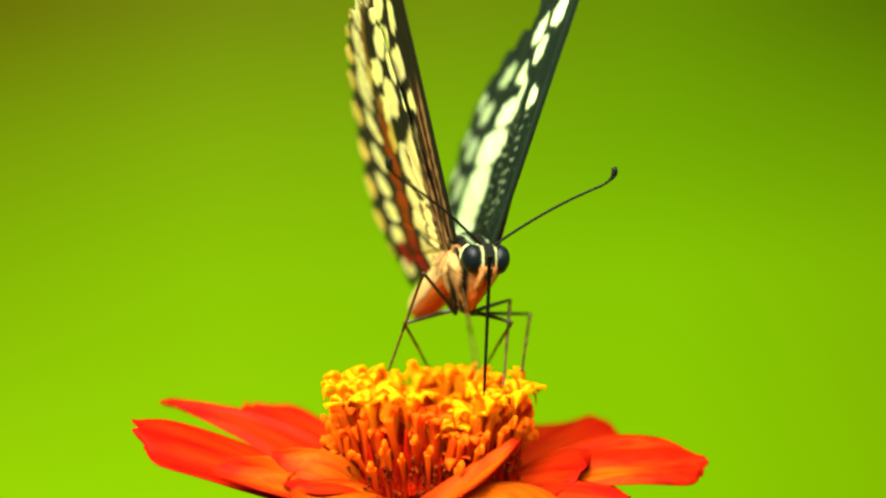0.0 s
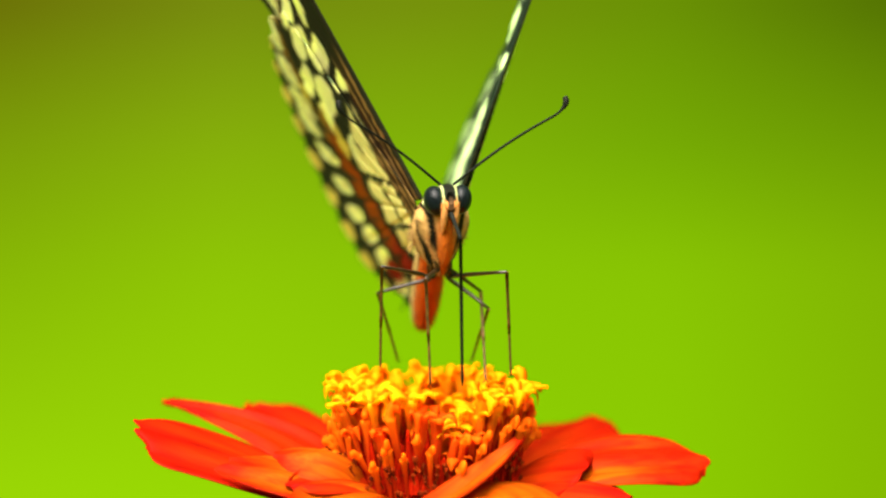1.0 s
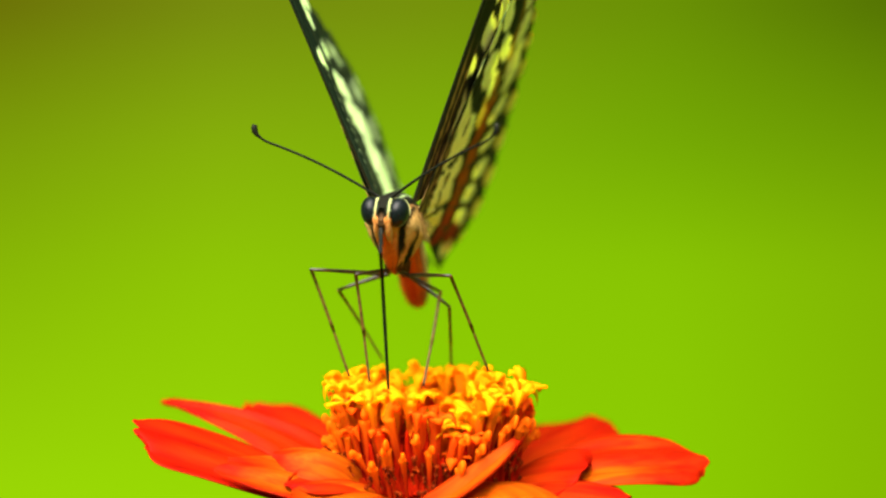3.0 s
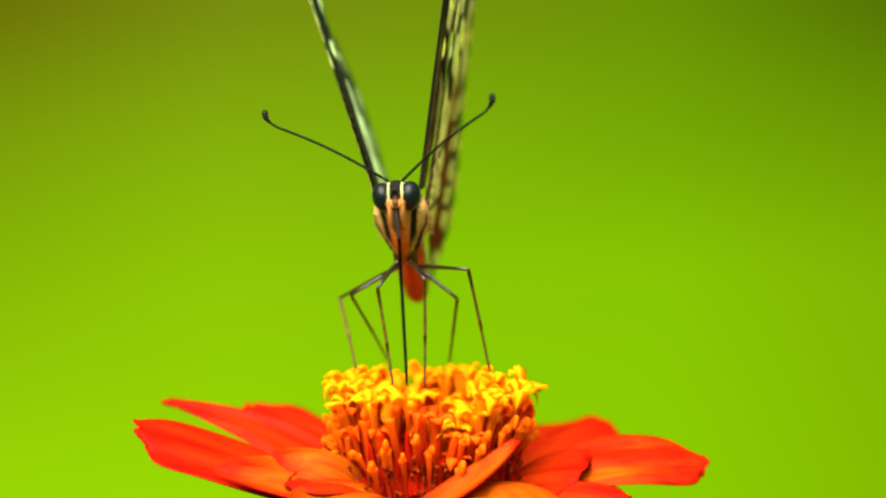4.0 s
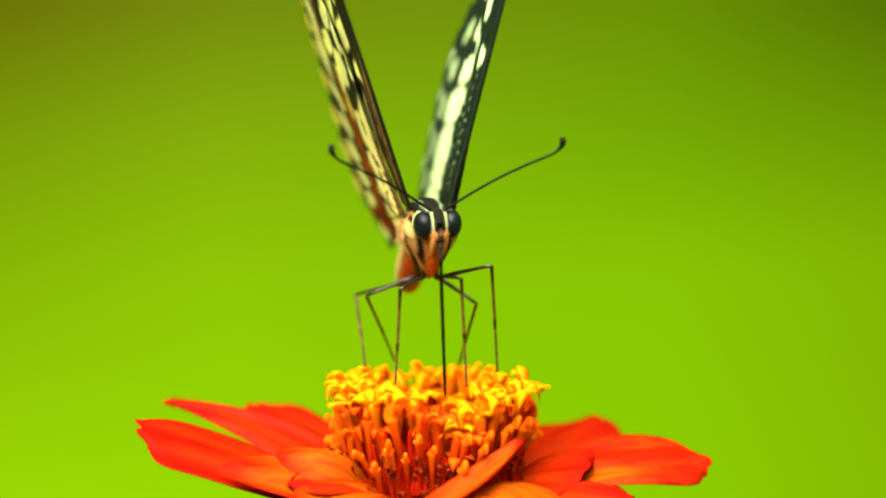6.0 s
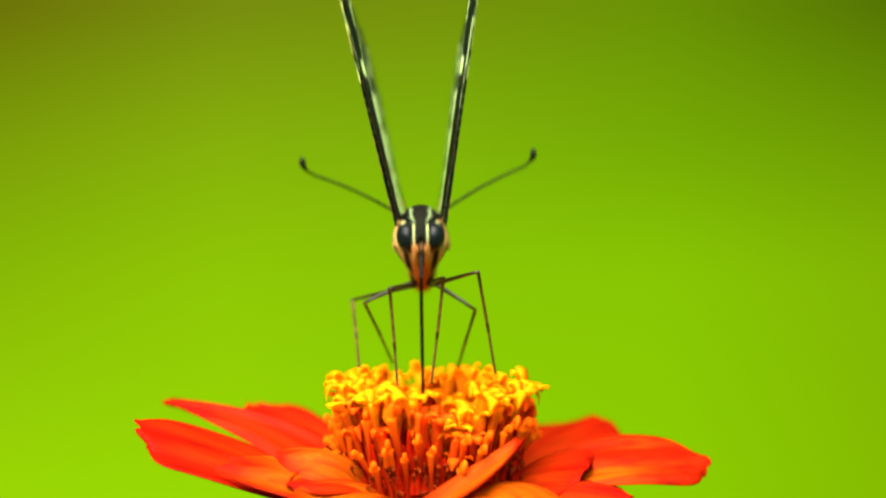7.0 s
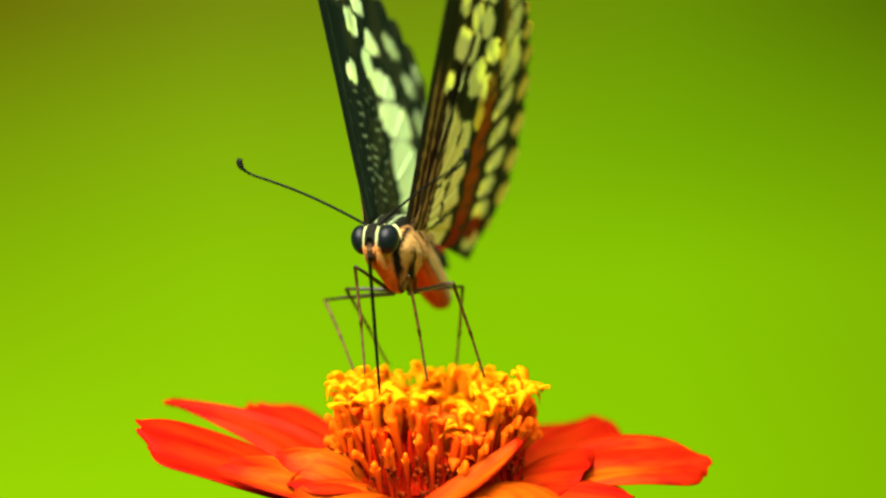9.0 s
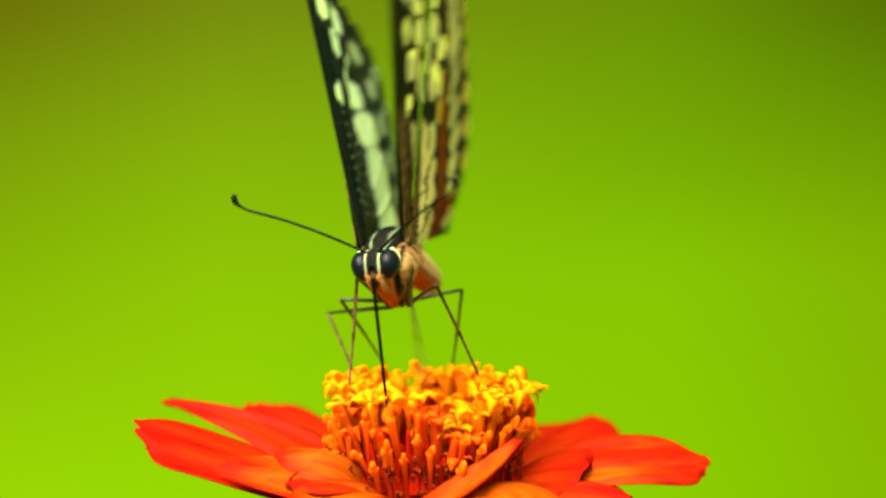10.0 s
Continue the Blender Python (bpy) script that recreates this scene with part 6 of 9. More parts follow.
    walk(parts["proboscis_base"], [
        (0, limb(0.00, -0.90, -1.70, -1.01, -4.89, 0.12)), (0.3, limb(0.00, -0.90, -1.70, -0.80, -4.53, 0.83)),
        (0.4, limb(0.00, -0.90, -1.70, -0.60, -5.36, -1.80)), (0.5, limb(0.00, -0.90, -1.70, 0.28, -2.96, -5.69)),
        (0.7, limb(0.00, -0.90, -1.70, -0.32, -3.93, -5.02)), (1, limb(0.00, -0.90, -1.70, -0.01, -3.86, -5.09)),
        (1.1, limb(0.00, -0.90, -1.70, -0.16, -4.23, -4.72)), (1.2, limb(0.00, -0.90, -1.70, -0.98, -5.23, -2.42)),
        (1.4, limb(0.00, -0.90, -1.70, -0.67, -4.62, 0.74)), (1.5, limb(0.00, -0.90, -1.70, -0.60, -4.33, 1.15)),
        (1.6, limb(0.00, -0.90, -1.70, -0.47, -4.86, 0.38)), (1.7, limb(0.00, -0.90, -1.70, 0.91, -4.36, -4.42)),
        (1.8, limb(0.00, -0.90, -1.70, 0.34, -4.13, -4.81)), (2, limb(0.00, -0.90, -1.70, 0.27, -4.45, -4.46)),
        (2.1, limb(0.00, -0.90, -1.70, 0.48, -4.45, -4.43)), (2.2, limb(0.00, -0.90, -1.70, 0.69, -4.43, -4.40)),
        (2.5, limb(0.00, -0.90, -1.70, 0.20, -3.32, -5.49)), (2.7, limb(0.00, -0.90, -1.70, 1.03, -4.63, -4.00)),
        (3.05, limb(0.00, -0.90, -1.70, 0.86, -4.48, -4.29)), (3.42, limb(0.00, -0.90, -1.70, 0.42, -4.25, -4.68)),
        (3.8, limb(0.00, -0.90, -1.70, 0.20, -4.02, -4.94)), (4, limb(0.00, -0.90, -1.70, 0.47, -4.02, -4.91)),
        (4.1, limb(0.00, -0.90, -1.70, 0.15, -4.41, -4.51)), (4.2, limb(0.00, -0.90, -1.70, -0.07, -4.59, -4.27)),
        (4.3, limb(0.00, -0.90, -1.70, -0.78, -5.22, -2.69)), (4.4, limb(0.00, -0.90, -1.70, -0.17, -5.34, -1.02)),
        (4.5, limb(0.00, -0.90, -1.70, -0.12, -4.62, 0.83)), (4.7, limb(0.00, -0.90, -1.70, -0.39, -4.55, -4.30)),
        (4.8, limb(0.00, -0.90, -1.70, -0.43, -3.08, -5.61)), (4.9, limb(0.00, -0.90, -1.70, -0.27, -2.79, -5.78)),
        (5, limb(0.00, -0.90, -1.70, -0.74, -4.78, -3.86)), (5.2, limb(0.00, -0.90, -1.70, -0.28, -3.27, -5.52)),
        (5.5, limb(0.00, -0.90, -1.70, -0.45, -4.48, -4.39)), (5.7, limb(0.00, -0.90, -1.70, -0.89, -5.27, -2.33)),
        (6.05, limb(0.00, -0.90, -1.70, -0.65, -5.04, -3.34)), (6.42, limb(0.00, -0.90, -1.70, -0.08, -4.17, -4.79)),
        (6.8, limb(0.00, -0.90, -1.70, 0.17, -3.13, -5.60)), (7, limb(0.00, -0.90, -1.70, -0.05, -5.13, -3.24)),
        (7.2, limb(0.00, -0.90, -1.70, 0.17, -5.40, -1.58)), (7.3, limb(0.00, -0.90, -1.70, 0.65, -4.80, -3.84)),
        (7.5, limb(0.00, -0.90, -1.70, 0.76, -4.04, -4.83)), (8, limb(0.00, -0.90, -1.70, 0.94, -5.22, -2.51)),
        (8.2, limb(0.00, -0.90, -1.70, 0.99, -5.15, -2.79)), (8.3, limb(0.00, -0.90, -1.70, 1.15, -2.84, -5.59)),
        (8.5, limb(0.00, -0.90, -1.70, -0.78, -2.93, -5.64)), (8.7, limb(0.00, -0.90, -1.70, 1.10, -4.03, -4.74)),
        (8.8, limb(0.00, -0.90, -1.70, 1.21, -4.23, -4.48)), (8.9, limb(0.00, -0.90, -1.70, 1.36, -4.95, -3.12)),
        (9, limb(0.00, -0.90, -1.70, 1.35, -5.19, -1.60)), (9.1, limb(0.00, -0.90, -1.70, 1.48, -5.15, -1.74)),
        (9.2, limb(0.00, -0.90, -1.70, 1.60, -5.10, -1.89)), (9.5, limb(0.00, -0.90, -1.70, -0.27, -1.91, -6.08)),
        (9.8, limb(0.00, -0.90, -1.70, 1.24, -5.22, -1.59)), (10, limb(0.00, -0.90, -1.70, 0.93, -5.14, -0.50)),
    ])
    walk(parts["proboscis_tip"], [
        (0, limb(-1.01, -4.89, 0.12, 0.11, -0.12, -11.92)), (0.3, limb(-0.80, -4.53, 0.83, 0.03, -0.50, -11.50)),
        (0.4, limb(-0.60, -5.36, -1.80, 0.57, 0.19, -13.50)), (0.5, limb(0.28, -2.96, -5.69, 1.44, 3.10, -17.14)),
        (0.7, limb(-0.32, -3.93, -5.02, 1.84, 2.94, -15.84)), (1, limb(-0.01, -3.86, -5.09, -0.08, 2.55, -16.39)),
        (1.1, limb(-0.16, -4.23, -4.72, -0.09, 2.00, -16.13)), (1.2, limb(-0.98, -5.23, -2.42, -0.09, -0.58, -14.53)),
        (1.4, limb(-0.67, -4.62, 0.74, 0.18, -0.78, -11.65)), (1.5, limb(-0.60, -4.33, 1.15, 0.18, -0.79, -11.34)),
        (1.6, limb(-0.47, -4.86, 0.38, 0.32, -0.61, -11.88)), (1.7, limb(0.91, -4.36, -4.42, 1.40, 2.19, -15.64)),
        (1.8, limb(0.34, -4.13, -4.81, 0.36, 2.33, -16.09)), (2, limb(0.27, -4.45, -4.46, -0.21, 2.72, -15.29)),
        (2.1, limb(0.48, -4.45, -4.43, 0.21, 2.42, -15.47)), (2.2, limb(0.69, -4.43, -4.40, 0.63, 2.13, -15.63)),
        (2.5, limb(0.20, -3.32, -5.49, 0.16, 2.10, -17.31)), (2.7, limb(1.03, -4.63, -4.00, 1.58, 1.30, -15.55)),
        (3.05, limb(0.86, -4.48, -4.29, 1.38, 1.44, -15.85)), (3.42, limb(0.42, -4.25, -4.68, 0.45, 1.63, -16.27)),
        (3.8, limb(0.20, -4.02, -4.94, 0.17, 1.78, -16.58)), (4, limb(0.47, -4.02, -4.91, 0.26, 1.39, -16.72)),
        (4.1, limb(0.15, -4.41, -4.51, -0.13, 1.02, -16.32)), (4.2, limb(-0.07, -4.59, -4.27, -0.37, 0.83, -16.08)),
        (4.3, limb(-0.78, -5.22, -2.69, -0.43, -0.15, -14.66)), (4.4, limb(-0.17, -5.34, -1.02, -0.04, -0.83, -13.21)),
        (4.5, limb(-0.12, -4.62, 0.83, 0.11, -1.29, -11.74)), (4.7, limb(-0.39, -4.55, -4.30, -0.13, 1.63, -15.73)),
        (4.8, limb(-0.43, -3.08, -5.61, 0.06, 3.08, -17.05)), (4.9, limb(-0.27, -2.79, -5.78, -0.02, 2.65, -17.58)),
        (5, limb(-0.74, -4.78, -3.86, -0.59, 0.21, -15.86)), (5.2, limb(-0.28, -3.27, -5.52, 0.96, 2.16, -17.26)),
        (5.5, limb(-0.45, -4.48, -4.39, -0.45, 0.87, -16.24)), (5.7, limb(-0.89, -5.27, -2.33, -0.18, -0.56, -14.43)),
        (6.05, limb(-0.65, -5.04, -3.34, -0.11, -0.12, -15.36)), (6.42, limb(-0.08, -4.17, -4.79, 0.66, 0.94, -16.72)),
        (6.8, limb(0.17, -3.13, -5.60, 0.79, 1.76, -17.63)), (7, limb(-0.05, -5.13, -3.24, -0.16, -0.63, -15.44)),
        (7.2, limb(0.17, -5.40, -1.58, -0.68, -2.09, -14.13)), (7.3, limb(0.65, -4.80, -3.84, -0.28, -0.10, -15.93)),
        (7.5, limb(0.76, -4.04, -4.83, -0.05, 0.50, -16.99)), (8, limb(0.94, -5.22, -2.51, -0.08, -0.99, -14.76)),
        (8.2, limb(0.99, -5.15, -2.79, -0.03, -0.74, -14.98)), (8.3, limb(1.15, -2.84, -5.59, 0.50, 3.17, -17.10)),
        (8.5, limb(-0.78, -2.93, -5.64, -0.78, 1.58, -17.83)), (8.7, limb(1.10, -4.03, -4.74, -0.39, 1.52, -16.40)),
        (8.8, limb(1.21, -4.23, -4.48, 0.09, 1.20, -16.24)), (8.9, limb(1.36, -4.95, -3.12, 0.17, 0.51, -14.86)),
        (9, limb(1.35, -5.19, -1.60, 0.34, 0.05, -13.45)), (9.1, limb(1.48, -5.15, -1.74, 0.97, -0.14, -13.73)),
        (9.2, limb(1.60, -5.10, -1.89, 1.60, -0.32, -13.98)), (9.5, limb(-0.27, -1.91, -6.08, 0.46, 2.04, -18.44)),
        (9.8, limb(1.24, -5.22, -1.59, 0.73, -1.37, -14.00)), (10, limb(0.93, -5.14, -0.50, -0.26, -1.54, -12.93)),
    ])
    walk(parts["femur_foreR"], [
        (0, limb(-0.55, 5.70, -4.50, -1.55, 3.01, -1.04)), (0.3, limb(-0.55, 5.70, -4.50, 0.47, 10.08, -4.37)),
        (0.4, limb(-0.55, 5.70, -4.50, 0.62, 10.04, -4.58)), (0.5, limb(-0.55, 5.70, -4.50, 0.73, 10.01, -4.76)),
        (0.7, limb(-0.55, 5.70, -4.50, -0.17, 10.11, -5.32)), (1, limb(-0.55, 5.70, -4.50, -2.35, 2.13, -6.56)),
        (1.1, limb(-0.55, 5.70, -4.50, -2.31, 1.88, -6.11)), (1.2, limb(-0.55, 5.70, -4.50, -2.26, 1.64, -3.56)),
        (1.4, limb(-0.55, 5.70, -4.50, -1.57, 3.45, -0.74)), (1.5, limb(-0.55, 5.70, -4.50, -1.46, 3.89, -0.48)),
        (1.6, limb(-0.55, 5.70, -4.50, -1.61, 3.28, -0.86)), (1.7, limb(-0.55, 5.70, -4.50, -1.25, 1.25, -4.54)),
        (1.8, limb(-0.55, 5.70, -4.50, -2.00, 1.48, -5.04)), (2, limb(-0.55, 5.70, -4.50, -3.78, 8.82, -4.27)),
        (2.1, limb(-0.55, 5.70, -4.50, -4.00, 8.57, -4.86)), (2.2, limb(-0.55, 5.70, -4.50, -4.24, 8.10, -5.43)),
        (2.5, limb(-0.55, 5.70, -4.50, -2.95, 2.43, -6.45)), (2.7, limb(-0.55, 5.70, -4.50, -2.62, 1.85, -5.56)),
        (3.05, limb(-0.55, 5.70, -4.50, -2.50, 1.76, -5.47)), (3.42, limb(-0.55, 5.70, -4.50, -2.43, 1.71, -5.41)),
        (3.8, limb(-0.55, 5.70, -4.50, -2.22, 2.00, -6.44)), (4, limb(-0.55, 5.70, -4.50, -2.19, 2.85, -7.57)),
        (4.1, limb(-0.55, 5.70, -4.50, -2.21, 2.21, -6.81)), (4.2, limb(-0.55, 5.70, -4.50, -2.46, 2.03, -6.26)),
        (4.3, limb(-0.55, 5.70, -4.50, -2.88, 1.91, -5.17)), (4.4, limb(-0.55, 5.70, -4.50, -2.47, 1.66, -4.03)),
        (4.5, limb(-0.55, 5.70, -4.50, -2.33, 1.86, -2.98)), (4.7, limb(-0.55, 5.70, -4.50, -3.09, 2.08, -5.34)),
        (4.8, limb(-0.55, 5.70, -4.50, -3.34, 2.59, -6.16)), (4.9, limb(-0.55, 5.70, -4.50, -3.38, 2.65, -6.20)),
        (5, limb(-0.55, 5.70, -4.50, -3.58, 2.82, -6.17)), (5.2, limb(-0.55, 5.70, -4.50, -3.45, 2.77, -6.30)),
        (5.5, limb(-0.55, 5.70, -4.50, -3.41, 3.30, -7.02)), (5.7, limb(-0.55, 5.70, -4.50, -3.39, 2.30, -5.30)),
        (6.05, limb(-0.55, 5.70, -4.50, -3.24, 2.24, -5.54)), (6.42, limb(-0.55, 5.70, -4.50, -3.01, 2.29, -6.11)),
        (6.8, limb(-0.55, 5.70, -4.50, -2.62, 2.31, -6.61)), (7, limb(-0.55, 5.70, -4.50, -2.87, 1.85, -4.49)),
        (7.2, limb(-0.55, 5.70, -4.50, -3.54, 8.29, -6.64)), (7.3, limb(-0.55, 5.70, -4.50, -3.79, 8.20, -6.37)),
        (7.5, limb(-0.55, 5.70, -4.50, -3.99, 7.20, -6.98)), (8, limb(-0.55, 5.70, -4.50, -2.97, 2.44, -2.56)),
        (8.2, limb(-0.55, 5.70, -4.50, -3.03, 2.37, -2.75)), (8.3, limb(-0.55, 5.70, -4.50, -3.19, 2.14, -5.29)),
        (8.5, limb(-0.55, 5.70, -4.50, -3.88, 2.71, -4.94)), (8.7, limb(-0.55, 5.70, -4.50, -3.33, 2.18, -4.87)),
        (8.8, limb(-0.55, 5.70, -4.50, -2.93, 1.90, -4.83)), (8.9, limb(-0.55, 5.70, -4.50, -2.82, 1.97, -3.42)),
        (9, limb(-0.55, 5.70, -4.50, -2.81, 2.54, -2.24)), (9.1, limb(-0.55, 5.70, -4.50, -2.89, 2.49, -2.39)),
        (9.2, limb(-0.55, 5.70, -4.50, -3.16, 2.57, -2.59)), (9.5, limb(-0.55, 5.70, -4.50, -3.60, 2.41, -4.88)),
        (9.8, limb(-0.55, 5.70, -4.50, -3.23, 2.87, -2.25)), (10, limb(-0.55, 5.70, -4.50, -2.69, 3.42, -1.27)),
    ])
    walk(parts["tibia_foreR"], [
        (0, limb(-1.55, 3.01, -1.04, 0.42, 2.85, -10.33)), (0.3, limb(0.47, 10.08, -4.37, 0.36, 2.52, -10.13)),
        (0.4, limb(0.62, 10.04, -4.58, 0.96, 3.28, -11.25)), (0.5, limb(0.73, 10.01, -4.76, 1.99, 5.77, -13.17)),
        (0.7, limb(-0.17, 10.11, -5.32, 1.04, 5.51, -13.55)), (1, limb(-2.35, 2.13, -6.56, -2.10, 6.98, -14.72)),
        (1.1, limb(-2.31, 1.88, -6.11, -2.04, 6.26, -14.53)), (1.2, limb(-2.26, 1.64, -3.56, -1.67, 2.90, -12.96)),
        (1.4, limb(-1.57, 3.45, -0.74, -1.17, 2.58, -10.19)), (1.5, limb(-1.46, 3.89, -0.48, -1.15, 2.56, -9.89)),
        (1.6, limb(-1.61, 3.28, -0.86, -1.18, 2.65, -10.33)), (1.7, limb(-1.25, 1.25, -4.54, -1.28, 4.34, -13.53)),
        (1.8, limb(-2.00, 1.48, -5.04, -2.21, 4.73, -13.96)), (2, limb(-3.78, 8.82, -4.27, -2.99, 4.93, -12.90)),
        (2.1, limb(-4.00, 8.57, -4.86, -2.45, 4.72, -13.41)), (2.2, limb(-4.24, 8.10, -5.43, -1.91, 4.50, -13.90)),
        (2.5, limb(-2.95, 2.43, -6.45, -2.12, 5.48, -15.41)), (2.7, limb(-2.62, 1.85, -5.56, -0.46, 3.91, -14.58)),
        (3.05, limb(-2.50, 1.76, -5.47, -1.17, 3.96, -14.62)), (3.42, limb(-2.43, 1.71, -5.41, -2.50, 4.16, -14.59)),
        (3.8, limb(-2.22, 2.00, -6.44, -1.16, 4.65, -15.50)), (4, limb(-2.19, 2.85, -7.57, -1.27, 5.75, -16.57)),
        (4.1, limb(-2.21, 2.21, -6.81, -1.60, 4.58, -15.99)), (4.2, limb(-2.46, 2.03, -6.26, -1.85, 3.90, -15.56)),
        (4.3, limb(-2.88, 1.91, -5.17, -1.57, 3.19, -14.49)), (4.4, limb(-2.47, 1.66, -4.03, -1.92, 2.34, -13.49)),
        (4.5, limb(-2.33, 1.86, -2.98, -2.03, 1.81, -12.48)), (4.7, limb(-3.09, 2.08, -5.34, -3.02, 4.81, -14.44)),
        (4.8, limb(-3.34, 2.59, -6.16, -3.05, 6.17, -14.95)), (4.9, limb(-3.38, 2.65, -6.20, -3.86, 5.62, -15.21)),
        (5, limb(-3.58, 2.82, -6.17, -4.42, 5.48, -15.25)), (5.2, limb(-3.45, 2.77, -6.30, -3.39, 5.59, -15.37)),
        (5.5, limb(-3.41, 3.30, -7.02, -4.91, 5.91, -16.03)), (5.7, limb(-3.39, 2.30, -5.30, -4.19, 3.43, -14.70)),
        (6.05, limb(-3.24, 2.24, -5.54, -4.04, 3.60, -14.91)), (6.42, limb(-3.01, 2.29, -6.11, -3.27, 4.11, -15.43)),
        (6.8, limb(-2.62, 2.31, -6.61, -1.85, 4.55, -15.81)), (7, limb(-2.87, 1.85, -4.49, -2.40, 2.48, -13.95)),
        (7.2, limb(-3.54, 8.29, -6.64, -2.03, 1.16, -12.74)), (7.3, limb(-3.79, 8.20, -6.37, -1.43, 2.72, -13.76)),
        (7.5, limb(-3.99, 7.20, -6.98, -0.76, 4.66, -15.54)), (8, limb(-2.97, 2.44, -2.56, -2.46, 1.71, -12.01)),
        (8.2, limb(-3.03, 2.37, -2.75, -2.42, 1.87, -12.22)), (8.3, limb(-3.19, 2.14, -5.29, -2.07, 4.72, -14.37)),
        (8.5, limb(-3.88, 2.71, -4.94, -3.63, 4.14, -14.33)), (8.7, limb(-3.33, 2.18, -4.87, -2.75, 3.58, -14.25)),
        (8.8, limb(-2.93, 1.90, -4.83, -2.23, 3.33, -14.20)), (8.9, limb(-2.82, 1.97, -3.42, -2.06, 2.78, -12.86)),
        (9, limb(-2.81, 2.54, -2.24, -1.89, 2.44, -11.69)), (9.1, limb(-2.89, 2.49, -2.39, -1.70, 2.13, -11.81)),
        (9.2, limb(-3.16, 2.57, -2.59, -1.50, 1.81, -11.91)), (9.5, limb(-3.60, 2.41, -4.88, -3.77, 4.28, -14.19)),
        (9.8, limb(-3.23, 2.87, -2.25, -3.29, 0.87, -11.54)), (10, limb(-2.69, 3.42, -1.27, -4.03, 0.95, -10.34)),
    ])
